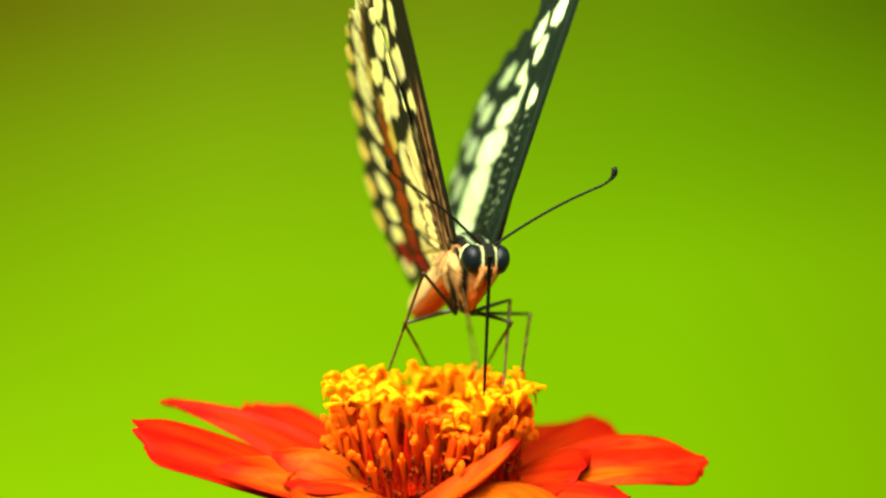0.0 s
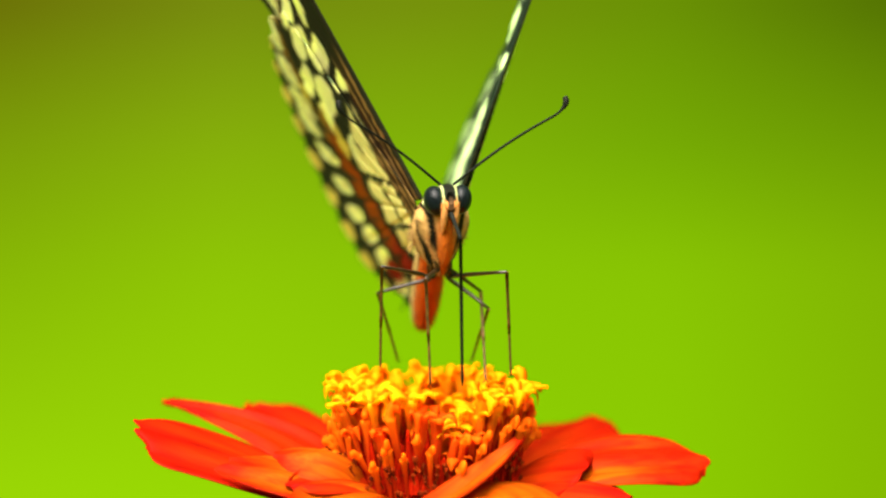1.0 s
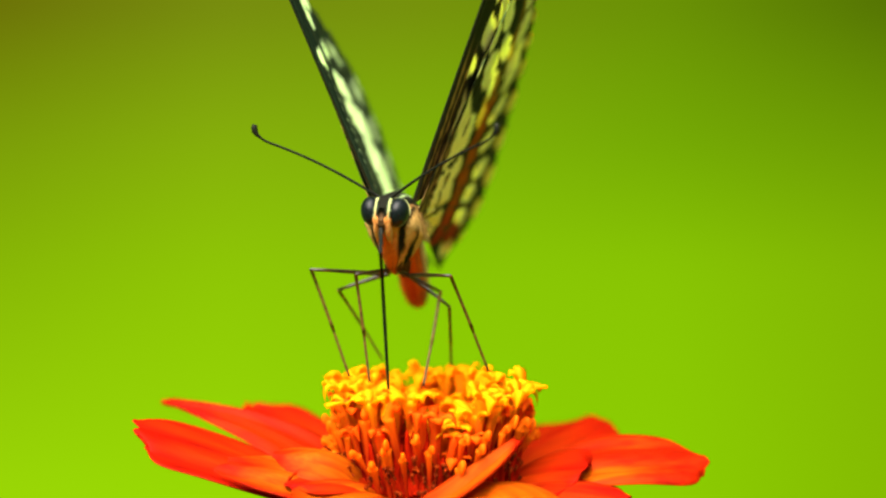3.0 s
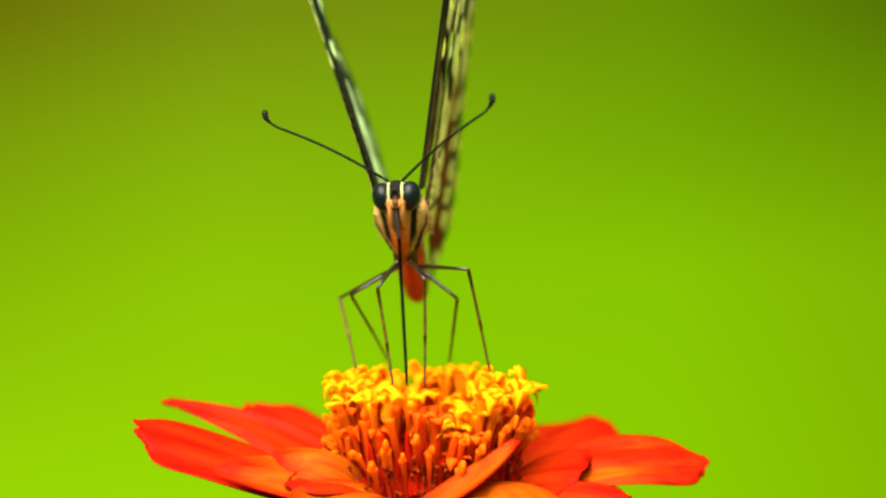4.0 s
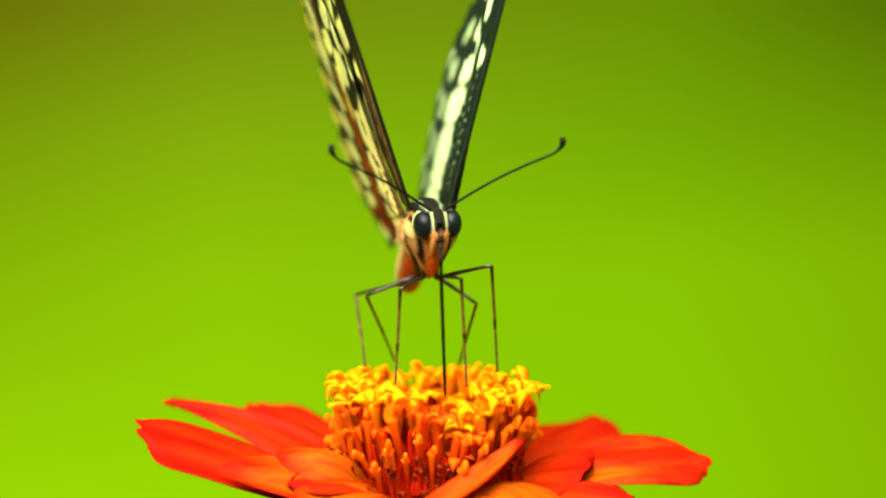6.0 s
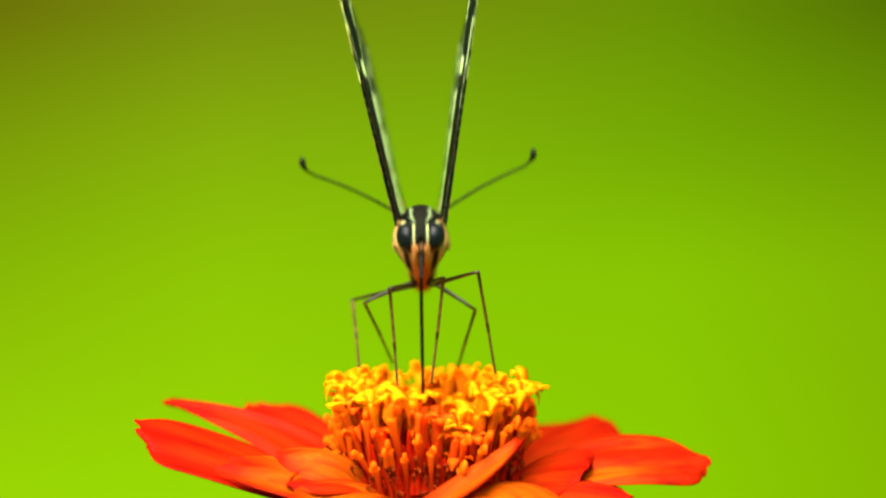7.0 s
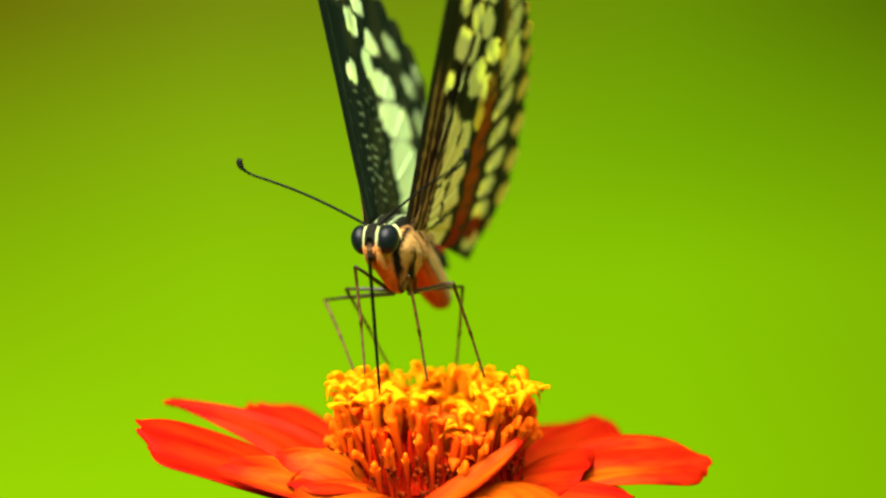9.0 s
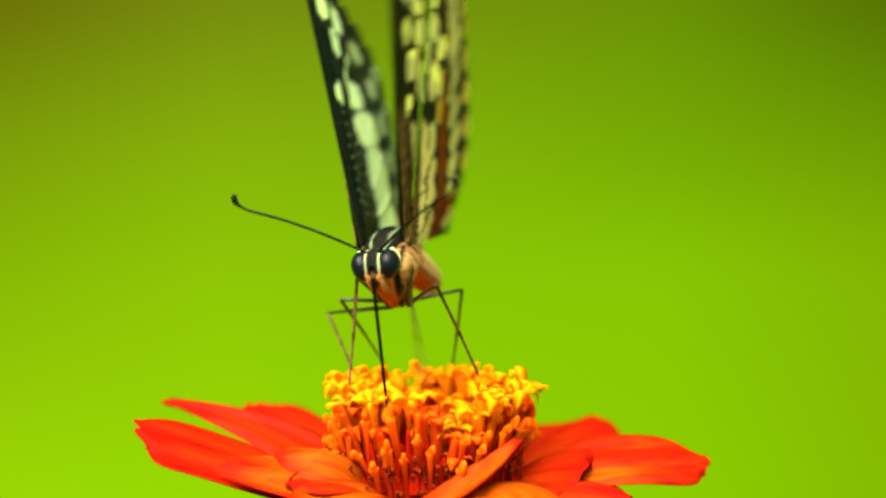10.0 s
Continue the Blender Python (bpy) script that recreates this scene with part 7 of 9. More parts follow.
    walk(parts["femur_foreL"], [
        (0, limb(0.55, 5.70, -4.50, 4.50, 7.46, -3.27)), (0.3, limb(0.55, 5.70, -4.50, 4.00, 8.10, -2.89)),
        (0.4, limb(0.55, 5.70, -4.50, 4.39, 7.41, -2.89)), (0.5, limb(0.55, 5.70, -4.50, 4.86, 6.54, -3.52)),
        (0.7, limb(0.55, 5.70, -4.50, 4.45, 7.93, -4.31)), (1, limb(0.55, 5.70, -4.50, 3.73, 8.63, -5.76)),
        (1.1, limb(0.55, 5.70, -4.50, 4.06, 8.20, -5.80)), (1.2, limb(0.55, 5.70, -4.50, 2.64, 1.72, -4.39)),
        (1.4, limb(0.55, 5.70, -4.50, 2.57, 2.19, -2.54)), (1.5, limb(0.55, 5.70, -4.50, 2.67, 2.38, -2.33)),
        (1.6, limb(0.55, 5.70, -4.50, 2.81, 2.25, -2.69)), (1.7, limb(0.55, 5.70, -4.50, 4.00, 2.98, -5.47)),
        (1.8, limb(0.55, 5.70, -4.50, 3.95, 2.97, -5.61)), (2, limb(0.55, 5.70, -4.50, 3.18, 9.33, -4.91)),
        (2.1, limb(0.55, 5.70, -4.50, 2.88, 9.45, -5.38)), (2.2, limb(0.55, 5.70, -4.50, 2.57, 9.49, -5.86)),
        (2.5, limb(0.55, 5.70, -4.50, 2.42, 2.56, -7.13)), (2.7, limb(0.55, 5.70, -4.50, 1.39, 9.49, -6.77)),
        (3.05, limb(0.55, 5.70, -4.50, 4.40, 7.69, -5.70)), (3.42, limb(0.55, 5.70, -4.50, 4.64, 4.28, -5.72)),
        (3.8, limb(0.55, 5.70, -4.50, 2.17, 1.78, -6.02)), (4, limb(0.55, 5.70, -4.50, 2.04, 2.38, -7.14)),
        (4.1, limb(0.55, 5.70, -4.50, 2.02, 1.87, -6.34)), (4.2, limb(0.55, 5.70, -4.50, 2.02, 1.65, -5.81)),
        (4.3, limb(0.55, 5.70, -4.50, 1.44, 1.29, -4.63)), (4.4, limb(0.55, 5.70, -4.50, 1.91, 1.51, -3.58)),
        (4.5, limb(0.55, 5.70, -4.50, 2.15, 1.96, -2.58)), (4.7, limb(0.55, 5.70, -4.50, 2.15, 1.53, -5.03)),
        (4.8, limb(0.55, 5.70, -4.50, 2.27, 1.76, -5.82)), (4.9, limb(0.55, 5.70, -4.50, 2.46, 1.85, -5.85)),
        (5, limb(0.55, 5.70, -4.50, 2.44, 1.91, -6.02)), (5.2, limb(0.55, 5.70, -4.50, 2.42, 1.94, -6.12)),
        (5.5, limb(0.55, 5.70, -4.50, 2.50, 2.19, -6.54)), (5.7, limb(0.55, 5.70, -4.50, 2.06, 1.46, -4.53)),
        (6.05, limb(0.55, 5.70, -4.50, 2.11, 1.50, -4.92)), (6.42, limb(0.55, 5.70, -4.50, 2.10, 1.67, -5.78)),
        (6.8, limb(0.55, 5.70, -4.50, 2.16, 1.74, -5.90)), (7, limb(0.55, 5.70, -4.50, 1.92, 1.49, -3.66)),
        (7.2, limb(0.55, 5.70, -4.50, 2.17, 2.12, -2.31)), (7.3, limb(0.55, 5.70, -4.50, 2.66, 1.85, -3.50)),
        (7.5, limb(0.55, 5.70, -4.50, 2.95, 2.16, -5.88)), (8, limb(0.55, 5.70, -4.50, 2.31, 2.10, -2.45)),
        (8.2, limb(0.55, 5.70, -4.50, 2.36, 2.02, -2.65)), (8.3, limb(0.55, 5.70, -4.50, 3.12, 2.11, -5.36)),
        (8.5, limb(0.55, 5.70, -4.50, 2.98, 2.24, -6.03)), (8.7, limb(0.55, 5.70, -4.50, 3.00, 2.08, -5.59)),
        (8.8, limb(0.55, 5.70, -4.50, 2.98, 2.01, -5.34)), (8.9, limb(0.55, 5.70, -4.50, 2.79, 1.80, -4.26)),
        (9, limb(0.55, 5.70, -4.50, 2.46, 1.85, -3.16)), (9.1, limb(0.55, 5.70, -4.50, 2.63, 1.96, -3.10)),
        (9.2, limb(0.55, 5.70, -4.50, 0.42, 9.97, -5.93)), (9.5, limb(0.55, 5.70, -4.50, 0.41, 9.91, -6.07)),
        (9.8, limb(0.55, 5.70, -4.50, 0.42, 9.82, -6.31)), (10, limb(0.55, 5.70, -4.50, 2.11, 2.45, -1.81)),
    ])
    walk(parts["tibia_foreL"], [
        (0, limb(4.50, 7.46, -3.27, 2.59, 2.37, -11.06)), (0.3, limb(4.00, 8.10, -2.89, 2.80, 1.98, -10.05)),
        (0.4, limb(4.39, 7.41, -2.89, 3.42, 2.67, -11.07)), (0.5, limb(4.86, 6.54, -3.52, 4.51, 4.94, -12.88)),
        (0.7, limb(4.45, 7.93, -4.31, 4.61, 4.83, -13.29)), (1, limb(3.73, 8.63, -5.76, 2.73, 6.11, -14.86)),
        (1.1, limb(4.06, 8.20, -5.80, 2.79, 5.41, -14.79)), (1.2, limb(2.64, 1.72, -4.39, 3.07, 1.87, -13.88)),
        (1.4, limb(2.57, 2.19, -2.54, 3.69, 1.78, -11.97)), (1.5, limb(2.67, 2.38, -2.33, 3.74, 1.78, -11.76)),
        (1.6, limb(2.81, 2.25, -2.69, 3.92, 2.10, -12.13)), (1.7, limb(4.00, 2.98, -5.47, 5.05, 5.84, -14.47)),
        (1.8, limb(3.95, 2.97, -5.61, 4.89, 5.54, -14.71)), (2, limb(3.18, 9.33, -4.91, 5.57, 5.77, -13.38)),
        (2.1, limb(2.88, 9.45, -5.38, 5.39, 5.76, -13.76)), (2.2, limb(2.57, 9.49, -5.86, 5.20, 5.70, -14.17)),
        (2.5, limb(2.42, 2.56, -7.13, 2.87, 6.64, -15.69)), (2.7, limb(1.39, 9.49, -6.77, 4.26, 4.92, -14.58)),
        (3.05, limb(4.40, 7.69, -5.70, 3.67, 4.83, -14.73)), (3.42, limb(4.64, 4.28, -5.72, 2.47, 4.71, -14.95)),
        (3.8, limb(2.17, 1.78, -6.02, 1.75, 4.69, -15.05)), (4, limb(2.04, 2.38, -7.14, 1.47, 5.75, -16.00)),
        (4.1, limb(2.02, 1.87, -6.34, 1.07, 4.51, -15.41)), (4.2, limb(2.02, 1.65, -5.81, 0.78, 3.79, -14.98)),
        (4.3, limb(1.44, 1.29, -4.63, 1.01, 2.71, -14.02)), (4.4, limb(1.91, 1.51, -3.58, 0.70, 2.24, -12.97)),
        (4.5, limb(2.15, 1.96, -2.58, 0.59, 1.79, -11.95)), (4.7, limb(2.15, 1.53, -5.03, 1.38, 4.32, -14.08)),
        (4.8, limb(2.27, 1.76, -5.82, 2.20, 5.26, -14.65)), (4.9, limb(2.46, 1.85, -5.85, 2.33, 4.90, -14.85)),
        (5, limb(2.44, 1.91, -6.02, 2.68, 4.15, -15.25)), (5.2, limb(2.42, 1.94, -6.12, 3.65, 4.45, -15.21)),
        (5.5, limb(2.50, 2.19, -6.54, 2.03, 4.57, -15.72)), (5.7, limb(2.06, 1.46, -4.53, 2.12, 2.13, -14.01)),
        (6.05, limb(2.11, 1.50, -4.92, 2.35, 2.58, -14.36)), (6.42, limb(2.10, 1.67, -5.78, 3.20, 3.69, -14.99)),
        (6.8, limb(2.16, 1.74, -5.90, 1.79, 4.40, -15.01)), (7, limb(1.92, 1.49, -3.66, 0.62, 2.45, -13.03)),
        (7.2, limb(2.17, 2.12, -2.31, 1.26, 1.43, -11.74)), (7.3, limb(2.66, 1.85, -3.50, 1.91, 3.23, -12.87)),
        (7.5, limb(2.95, 2.16, -5.88, 2.96, 5.50, -14.77)), (8, limb(2.31, 2.10, -2.45, 2.64, 2.83, -11.91)),
        (8.2, limb(2.36, 2.02, -2.65, 2.73, 3.05, -12.09)), (8.3, limb(3.12, 2.11, -5.36, 3.67, 6.69, -13.67)),
        (8.5, limb(2.98, 2.24, -6.03, 2.71, 6.30, -14.62)), (8.7, limb(3.00, 2.08, -5.59, 3.21, 5.60, -14.41)),
        (8.8, limb(2.98, 2.01, -5.34, 3.46, 5.24, -14.26)), (8.9, limb(2.79, 1.80, -4.26, 3.34, 4.62, -13.31)),
        (9, limb(2.46, 1.85, -3.16, 3.33, 4.18, -12.33)), (9.1, limb(2.63, 1.96, -3.10, 3.68, 4.03, -12.31)),
        (9.2, limb(0.42, 9.97, -5.93, 4.03, 3.90, -12.28)), (9.5, limb(0.41, 9.91, -6.07, 2.49, 6.09, -14.52)),
        (9.8, limb(0.42, 9.82, -6.31, 3.06, 2.66, -11.97)), (10, limb(2.11, 2.45, -1.81, 2.46, 2.28, -11.30)),
    ])
    walk(parts["femur_midR"], [
        (0, limb(-0.75, 7.10, -4.70, -5.26, 1.44, -1.30)), (0.3, limb(-0.75, 7.10, -4.70, -5.37, 1.40, -1.52)),
        (0.4, limb(-0.75, 7.10, -4.70, -5.57, 1.02, -2.76)), (0.5, limb(-0.75, 7.10, -4.70, -6.35, 1.46, -5.58)),
        (0.7, limb(-0.75, 7.10, -4.70, -5.68, 0.80, -4.70)), (1, limb(-0.75, 7.10, -4.70, -6.25, 1.34, -5.47)),
        (1.1, limb(-0.75, 7.10, -4.70, -6.28, 1.32, -4.94)), (1.2, limb(-0.75, 7.10, -4.70, -5.68, 1.07, -2.86)),
        (1.4, limb(-0.75, 7.10, -4.70, -4.59, 1.05, -1.14)), (1.5, limb(-0.75, 7.10, -4.70, -4.44, 1.07, -0.97)),
        (1.6, limb(-0.75, 7.10, -4.70, -4.44, 0.78, -1.47)), (1.7, limb(-0.75, 7.10, -4.70, -3.99, -0.16, -5.55)),
        (1.8, limb(-0.75, 7.10, -4.70, -4.57, 0.22, -6.17)), (2, limb(-0.75, 7.10, -4.70, -4.76, 0.24, -5.66)),
        (2.1, limb(-0.75, 7.10, -4.70, -4.66, 0.21, -5.78)), (2.2, limb(-0.75, 7.10, -4.70, -4.57, 0.18, -5.91)),
        (2.5, limb(-0.75, 7.10, -4.70, -4.24, 0.30, -7.05)), (2.7, limb(-0.75, 7.10, -4.70, -4.02, -0.14, -5.68)),
        (3.05, limb(-0.75, 7.10, -4.70, -7.29, 2.53, -5.29)), (3.42, limb(-0.75, 7.10, -4.70, -8.74, 6.92, -5.02)),
        (3.8, limb(-0.75, 7.10, -4.70, -6.82, 12.11, -6.11)), (4, limb(-0.75, 7.10, -4.70, -6.70, 12.26, -6.13)),
        (4.1, limb(-0.75, 7.10, -4.70, -6.68, 12.27, -6.17)), (4.2, limb(-0.75, 7.10, -4.70, -6.58, 12.36, -6.23)),
        (4.3, limb(-0.75, 7.10, -4.70, -5.58, 13.27, -6.32)), (4.4, limb(-0.75, 7.10, -4.70, -6.18, 12.73, -6.37)),
        (4.5, limb(-0.75, 7.10, -4.70, -6.17, 12.74, -6.36)), (4.7, limb(-0.75, 7.10, -4.70, -5.96, 13.17, -4.69)),
        (4.8, limb(-0.75, 7.10, -4.70, -5.53, 13.50, -4.33)), (4.9, limb(-0.75, 7.10, -4.70, -5.94, 13.19, -4.78)),
        (5, limb(-0.75, 7.10, -4.70, -5.39, 13.60, -5.10)), (5.2, limb(-0.75, 7.10, -4.70, -5.53, 13.51, -5.05)),
        (5.5, limb(-0.75, 7.10, -4.70, -5.48, 13.51, -5.44)), (5.7, limb(-0.75, 7.10, -4.70, -5.15, 13.55, -6.45)),
        (6.05, limb(-0.75, 7.10, -4.70, -6.18, 12.87, -5.76)), (6.42, limb(-0.75, 7.10, -4.70, -6.78, 12.26, -5.70)),
        (6.8, limb(-0.75, 7.10, -4.70, -6.92, 12.08, -5.75)), (7, limb(-0.75, 7.10, -4.70, -6.57, 12.39, -6.18)),
        (7.2, limb(-0.75, 7.10, -4.70, -6.83, 11.84, -6.83)), (7.3, limb(-0.75, 7.10, -4.70, -7.30, 11.44, -6.19)),
        (7.5, limb(-0.75, 7.10, -4.70, -7.97, 10.30, -5.97)), (8, limb(-0.75, 7.10, -4.70, -8.06, 10.28, -5.40)),
        (8.2, limb(-0.75, 7.10, -4.70, -8.16, 10.05, -5.26)), (8.3, limb(-0.75, 7.10, -4.70, -8.42, 9.32, -5.26)),
        (8.5, limb(-0.75, 7.10, -4.70, -8.48, 9.17, -4.63)), (8.7, limb(-0.75, 7.10, -4.70, -8.50, 8.93, -5.49)),
        (8.8, limb(-0.75, 7.10, -4.70, -8.55, 8.47, -5.83)), (8.9, limb(-0.75, 7.10, -4.70, -8.44, 9.11, -5.56)),
        (9, limb(-0.75, 7.10, -4.70, -8.38, 9.47, -5.16)), (9.1, limb(-0.75, 7.10, -4.70, -8.48, 8.98, -5.53)),
        (9.2, limb(-0.75, 7.10, -4.70, -8.44, 8.81, -6.10)), (9.5, limb(-0.75, 7.10, -4.70, -8.20, 9.94, -5.37)),
        (9.8, limb(-0.75, 7.10, -4.70, -8.09, 9.98, -6.06)), (10, limb(-0.75, 7.10, -4.70, -7.87, 10.73, -5.09)),
    ])
    walk(parts["tibia_midR"], [
        (0, limb(-5.26, 1.44, -1.30, -6.97, 6.27, -9.89)), (0.3, limb(-5.37, 1.40, -1.52, -7.31, 5.77, -10.30)),
        (0.4, limb(-5.57, 1.02, -2.76, -6.77, 6.58, -10.99)), (0.5, limb(-6.35, 1.46, -5.58, -5.83, 9.03, -12.08)),
        (0.7, limb(-5.68, 0.80, -4.70, -5.36, 7.56, -12.06)), (1, limb(-6.25, 1.34, -5.47, -6.22, 8.47, -12.49)),
        (1.1, limb(-6.28, 1.32, -4.94, -6.17, 7.93, -12.44)), (1.2, limb(-5.68, 1.07, -2.86, -5.88, 5.35, -11.90)),
        (1.4, limb(-4.59, 1.05, -1.14, -5.83, 4.88, -10.30)), (1.5, limb(-4.44, 1.07, -0.97, -5.84, 4.83, -10.12)),
        (1.6, limb(-4.44, 0.78, -1.47, -5.77, 4.71, -10.56)), (1.7, limb(-3.99, -0.16, -5.55, -4.88, 5.32, -13.87)),
        (1.8, limb(-4.57, 0.22, -6.17, -4.81, 6.16, -14.21)), (2, limb(-4.76, 0.24, -5.66, -3.92, 6.62, -13.32)),
        (2.1, limb(-4.66, 0.21, -5.78, -3.63, 6.25, -13.68)), (2.2, limb(-4.57, 0.18, -5.91, -3.33, 5.88, -14.02)),
        (2.5, limb(-4.24, 0.30, -7.05, -4.28, 6.48, -14.91)), (2.7, limb(-4.02, -0.14, -5.68, -2.84, 4.90, -14.24)),
        (3.05, limb(-7.29, 2.53, -5.29, -3.40, 5.03, -14.15)), (3.42, limb(-8.74, 6.92, -5.02, -4.50, 5.37, -13.94)),
        (3.8, limb(-6.82, 12.11, -6.11, -4.48, 5.53, -13.26)), (4, limb(-6.70, 12.26, -6.13, -4.72, 6.29, -13.90)),
        (4.1, limb(-6.68, 12.27, -6.17, -5.02, 5.48, -13.32)), (4.2, limb(-6.58, 12.36, -6.23, -5.24, 5.04, -12.91)),
        (4.3, limb(-5.58, 13.27, -6.32, -4.67, 5.11, -12.03)), (4.4, limb(-6.18, 12.73, -6.37, -5.28, 4.01, -11.19)),
        (4.5, limb(-6.17, 12.74, -6.36, -5.32, 3.61, -10.34)), (4.7, limb(-5.96, 13.17, -4.69, -6.09, 6.06, -11.72)),
        (4.8, limb(-5.53, 13.50, -4.33, -5.99, 7.28, -12.14)), (4.9, limb(-5.94, 13.19, -4.78, -6.73, 6.70, -12.34)),
        (5, limb(-5.39, 13.60, -5.10, -6.99, 6.91, -12.36)), (5.2, limb(-5.53, 13.51, -5.05, -6.05, 6.82, -12.47)),
        (5.5, limb(-5.48, 13.51, -5.44, -7.35, 7.24, -13.00)), (5.7, limb(-5.15, 13.55, -6.45, -6.73, 5.39, -12.01)),
        (6.05, limb(-6.18, 12.87, -5.76, -6.41, 5.29, -12.28)), (6.42, limb(-6.78, 12.26, -5.70, -5.54, 5.36, -12.83)),
        (6.8, limb(-6.92, 12.08, -5.75, -5.14, 5.53, -13.09)), (7, limb(-6.57, 12.39, -6.18, -5.83, 3.99, -11.56)),
        (7.2, limb(-6.83, 11.84, -6.83, -5.61, 2.77, -10.86)), (7.3, limb(-7.30, 11.44, -6.19, -5.26, 3.47, -11.87)),
        (7.5, limb(-7.97, 10.30, -5.97, -4.43, 4.85, -13.57)), (8, limb(-8.06, 10.28, -5.40, -4.29, 2.86, -10.95)),
        (8.2, limb(-8.16, 10.05, -5.26, -4.22, 2.98, -11.13)), (8.3, limb(-8.42, 9.32, -5.26, -3.47, 5.41, -13.03)),
        (8.5, limb(-8.48, 9.17, -4.63, -4.48, 5.09, -12.84)), (8.7, limb(-8.50, 8.93, -5.49, -3.92, 4.58, -13.24)),
        (8.8, limb(-8.55, 8.47, -5.83, -3.53, 4.35, -13.43)), (8.9, limb(-8.44, 9.11, -5.56, -3.46, 3.85, -12.46)),
        (9, limb(-8.38, 9.47, -5.16, -3.39, 3.52, -11.46)), (9.1, limb(-8.48, 8.98, -5.53, -3.04, 3.24, -11.65)),
        (9.2, limb(-8.44, 8.81, -6.10, -2.69, 2.97, -11.82)), (9.5, limb(-8.20, 9.94, -5.37, -4.42, 5.52, -13.51)),
        (9.8, limb(-8.09, 9.98, -6.06, -3.70, 2.37, -10.84)), (10, limb(-7.87, 10.73, -5.09, -4.02, 2.54, -9.34)),
    ])
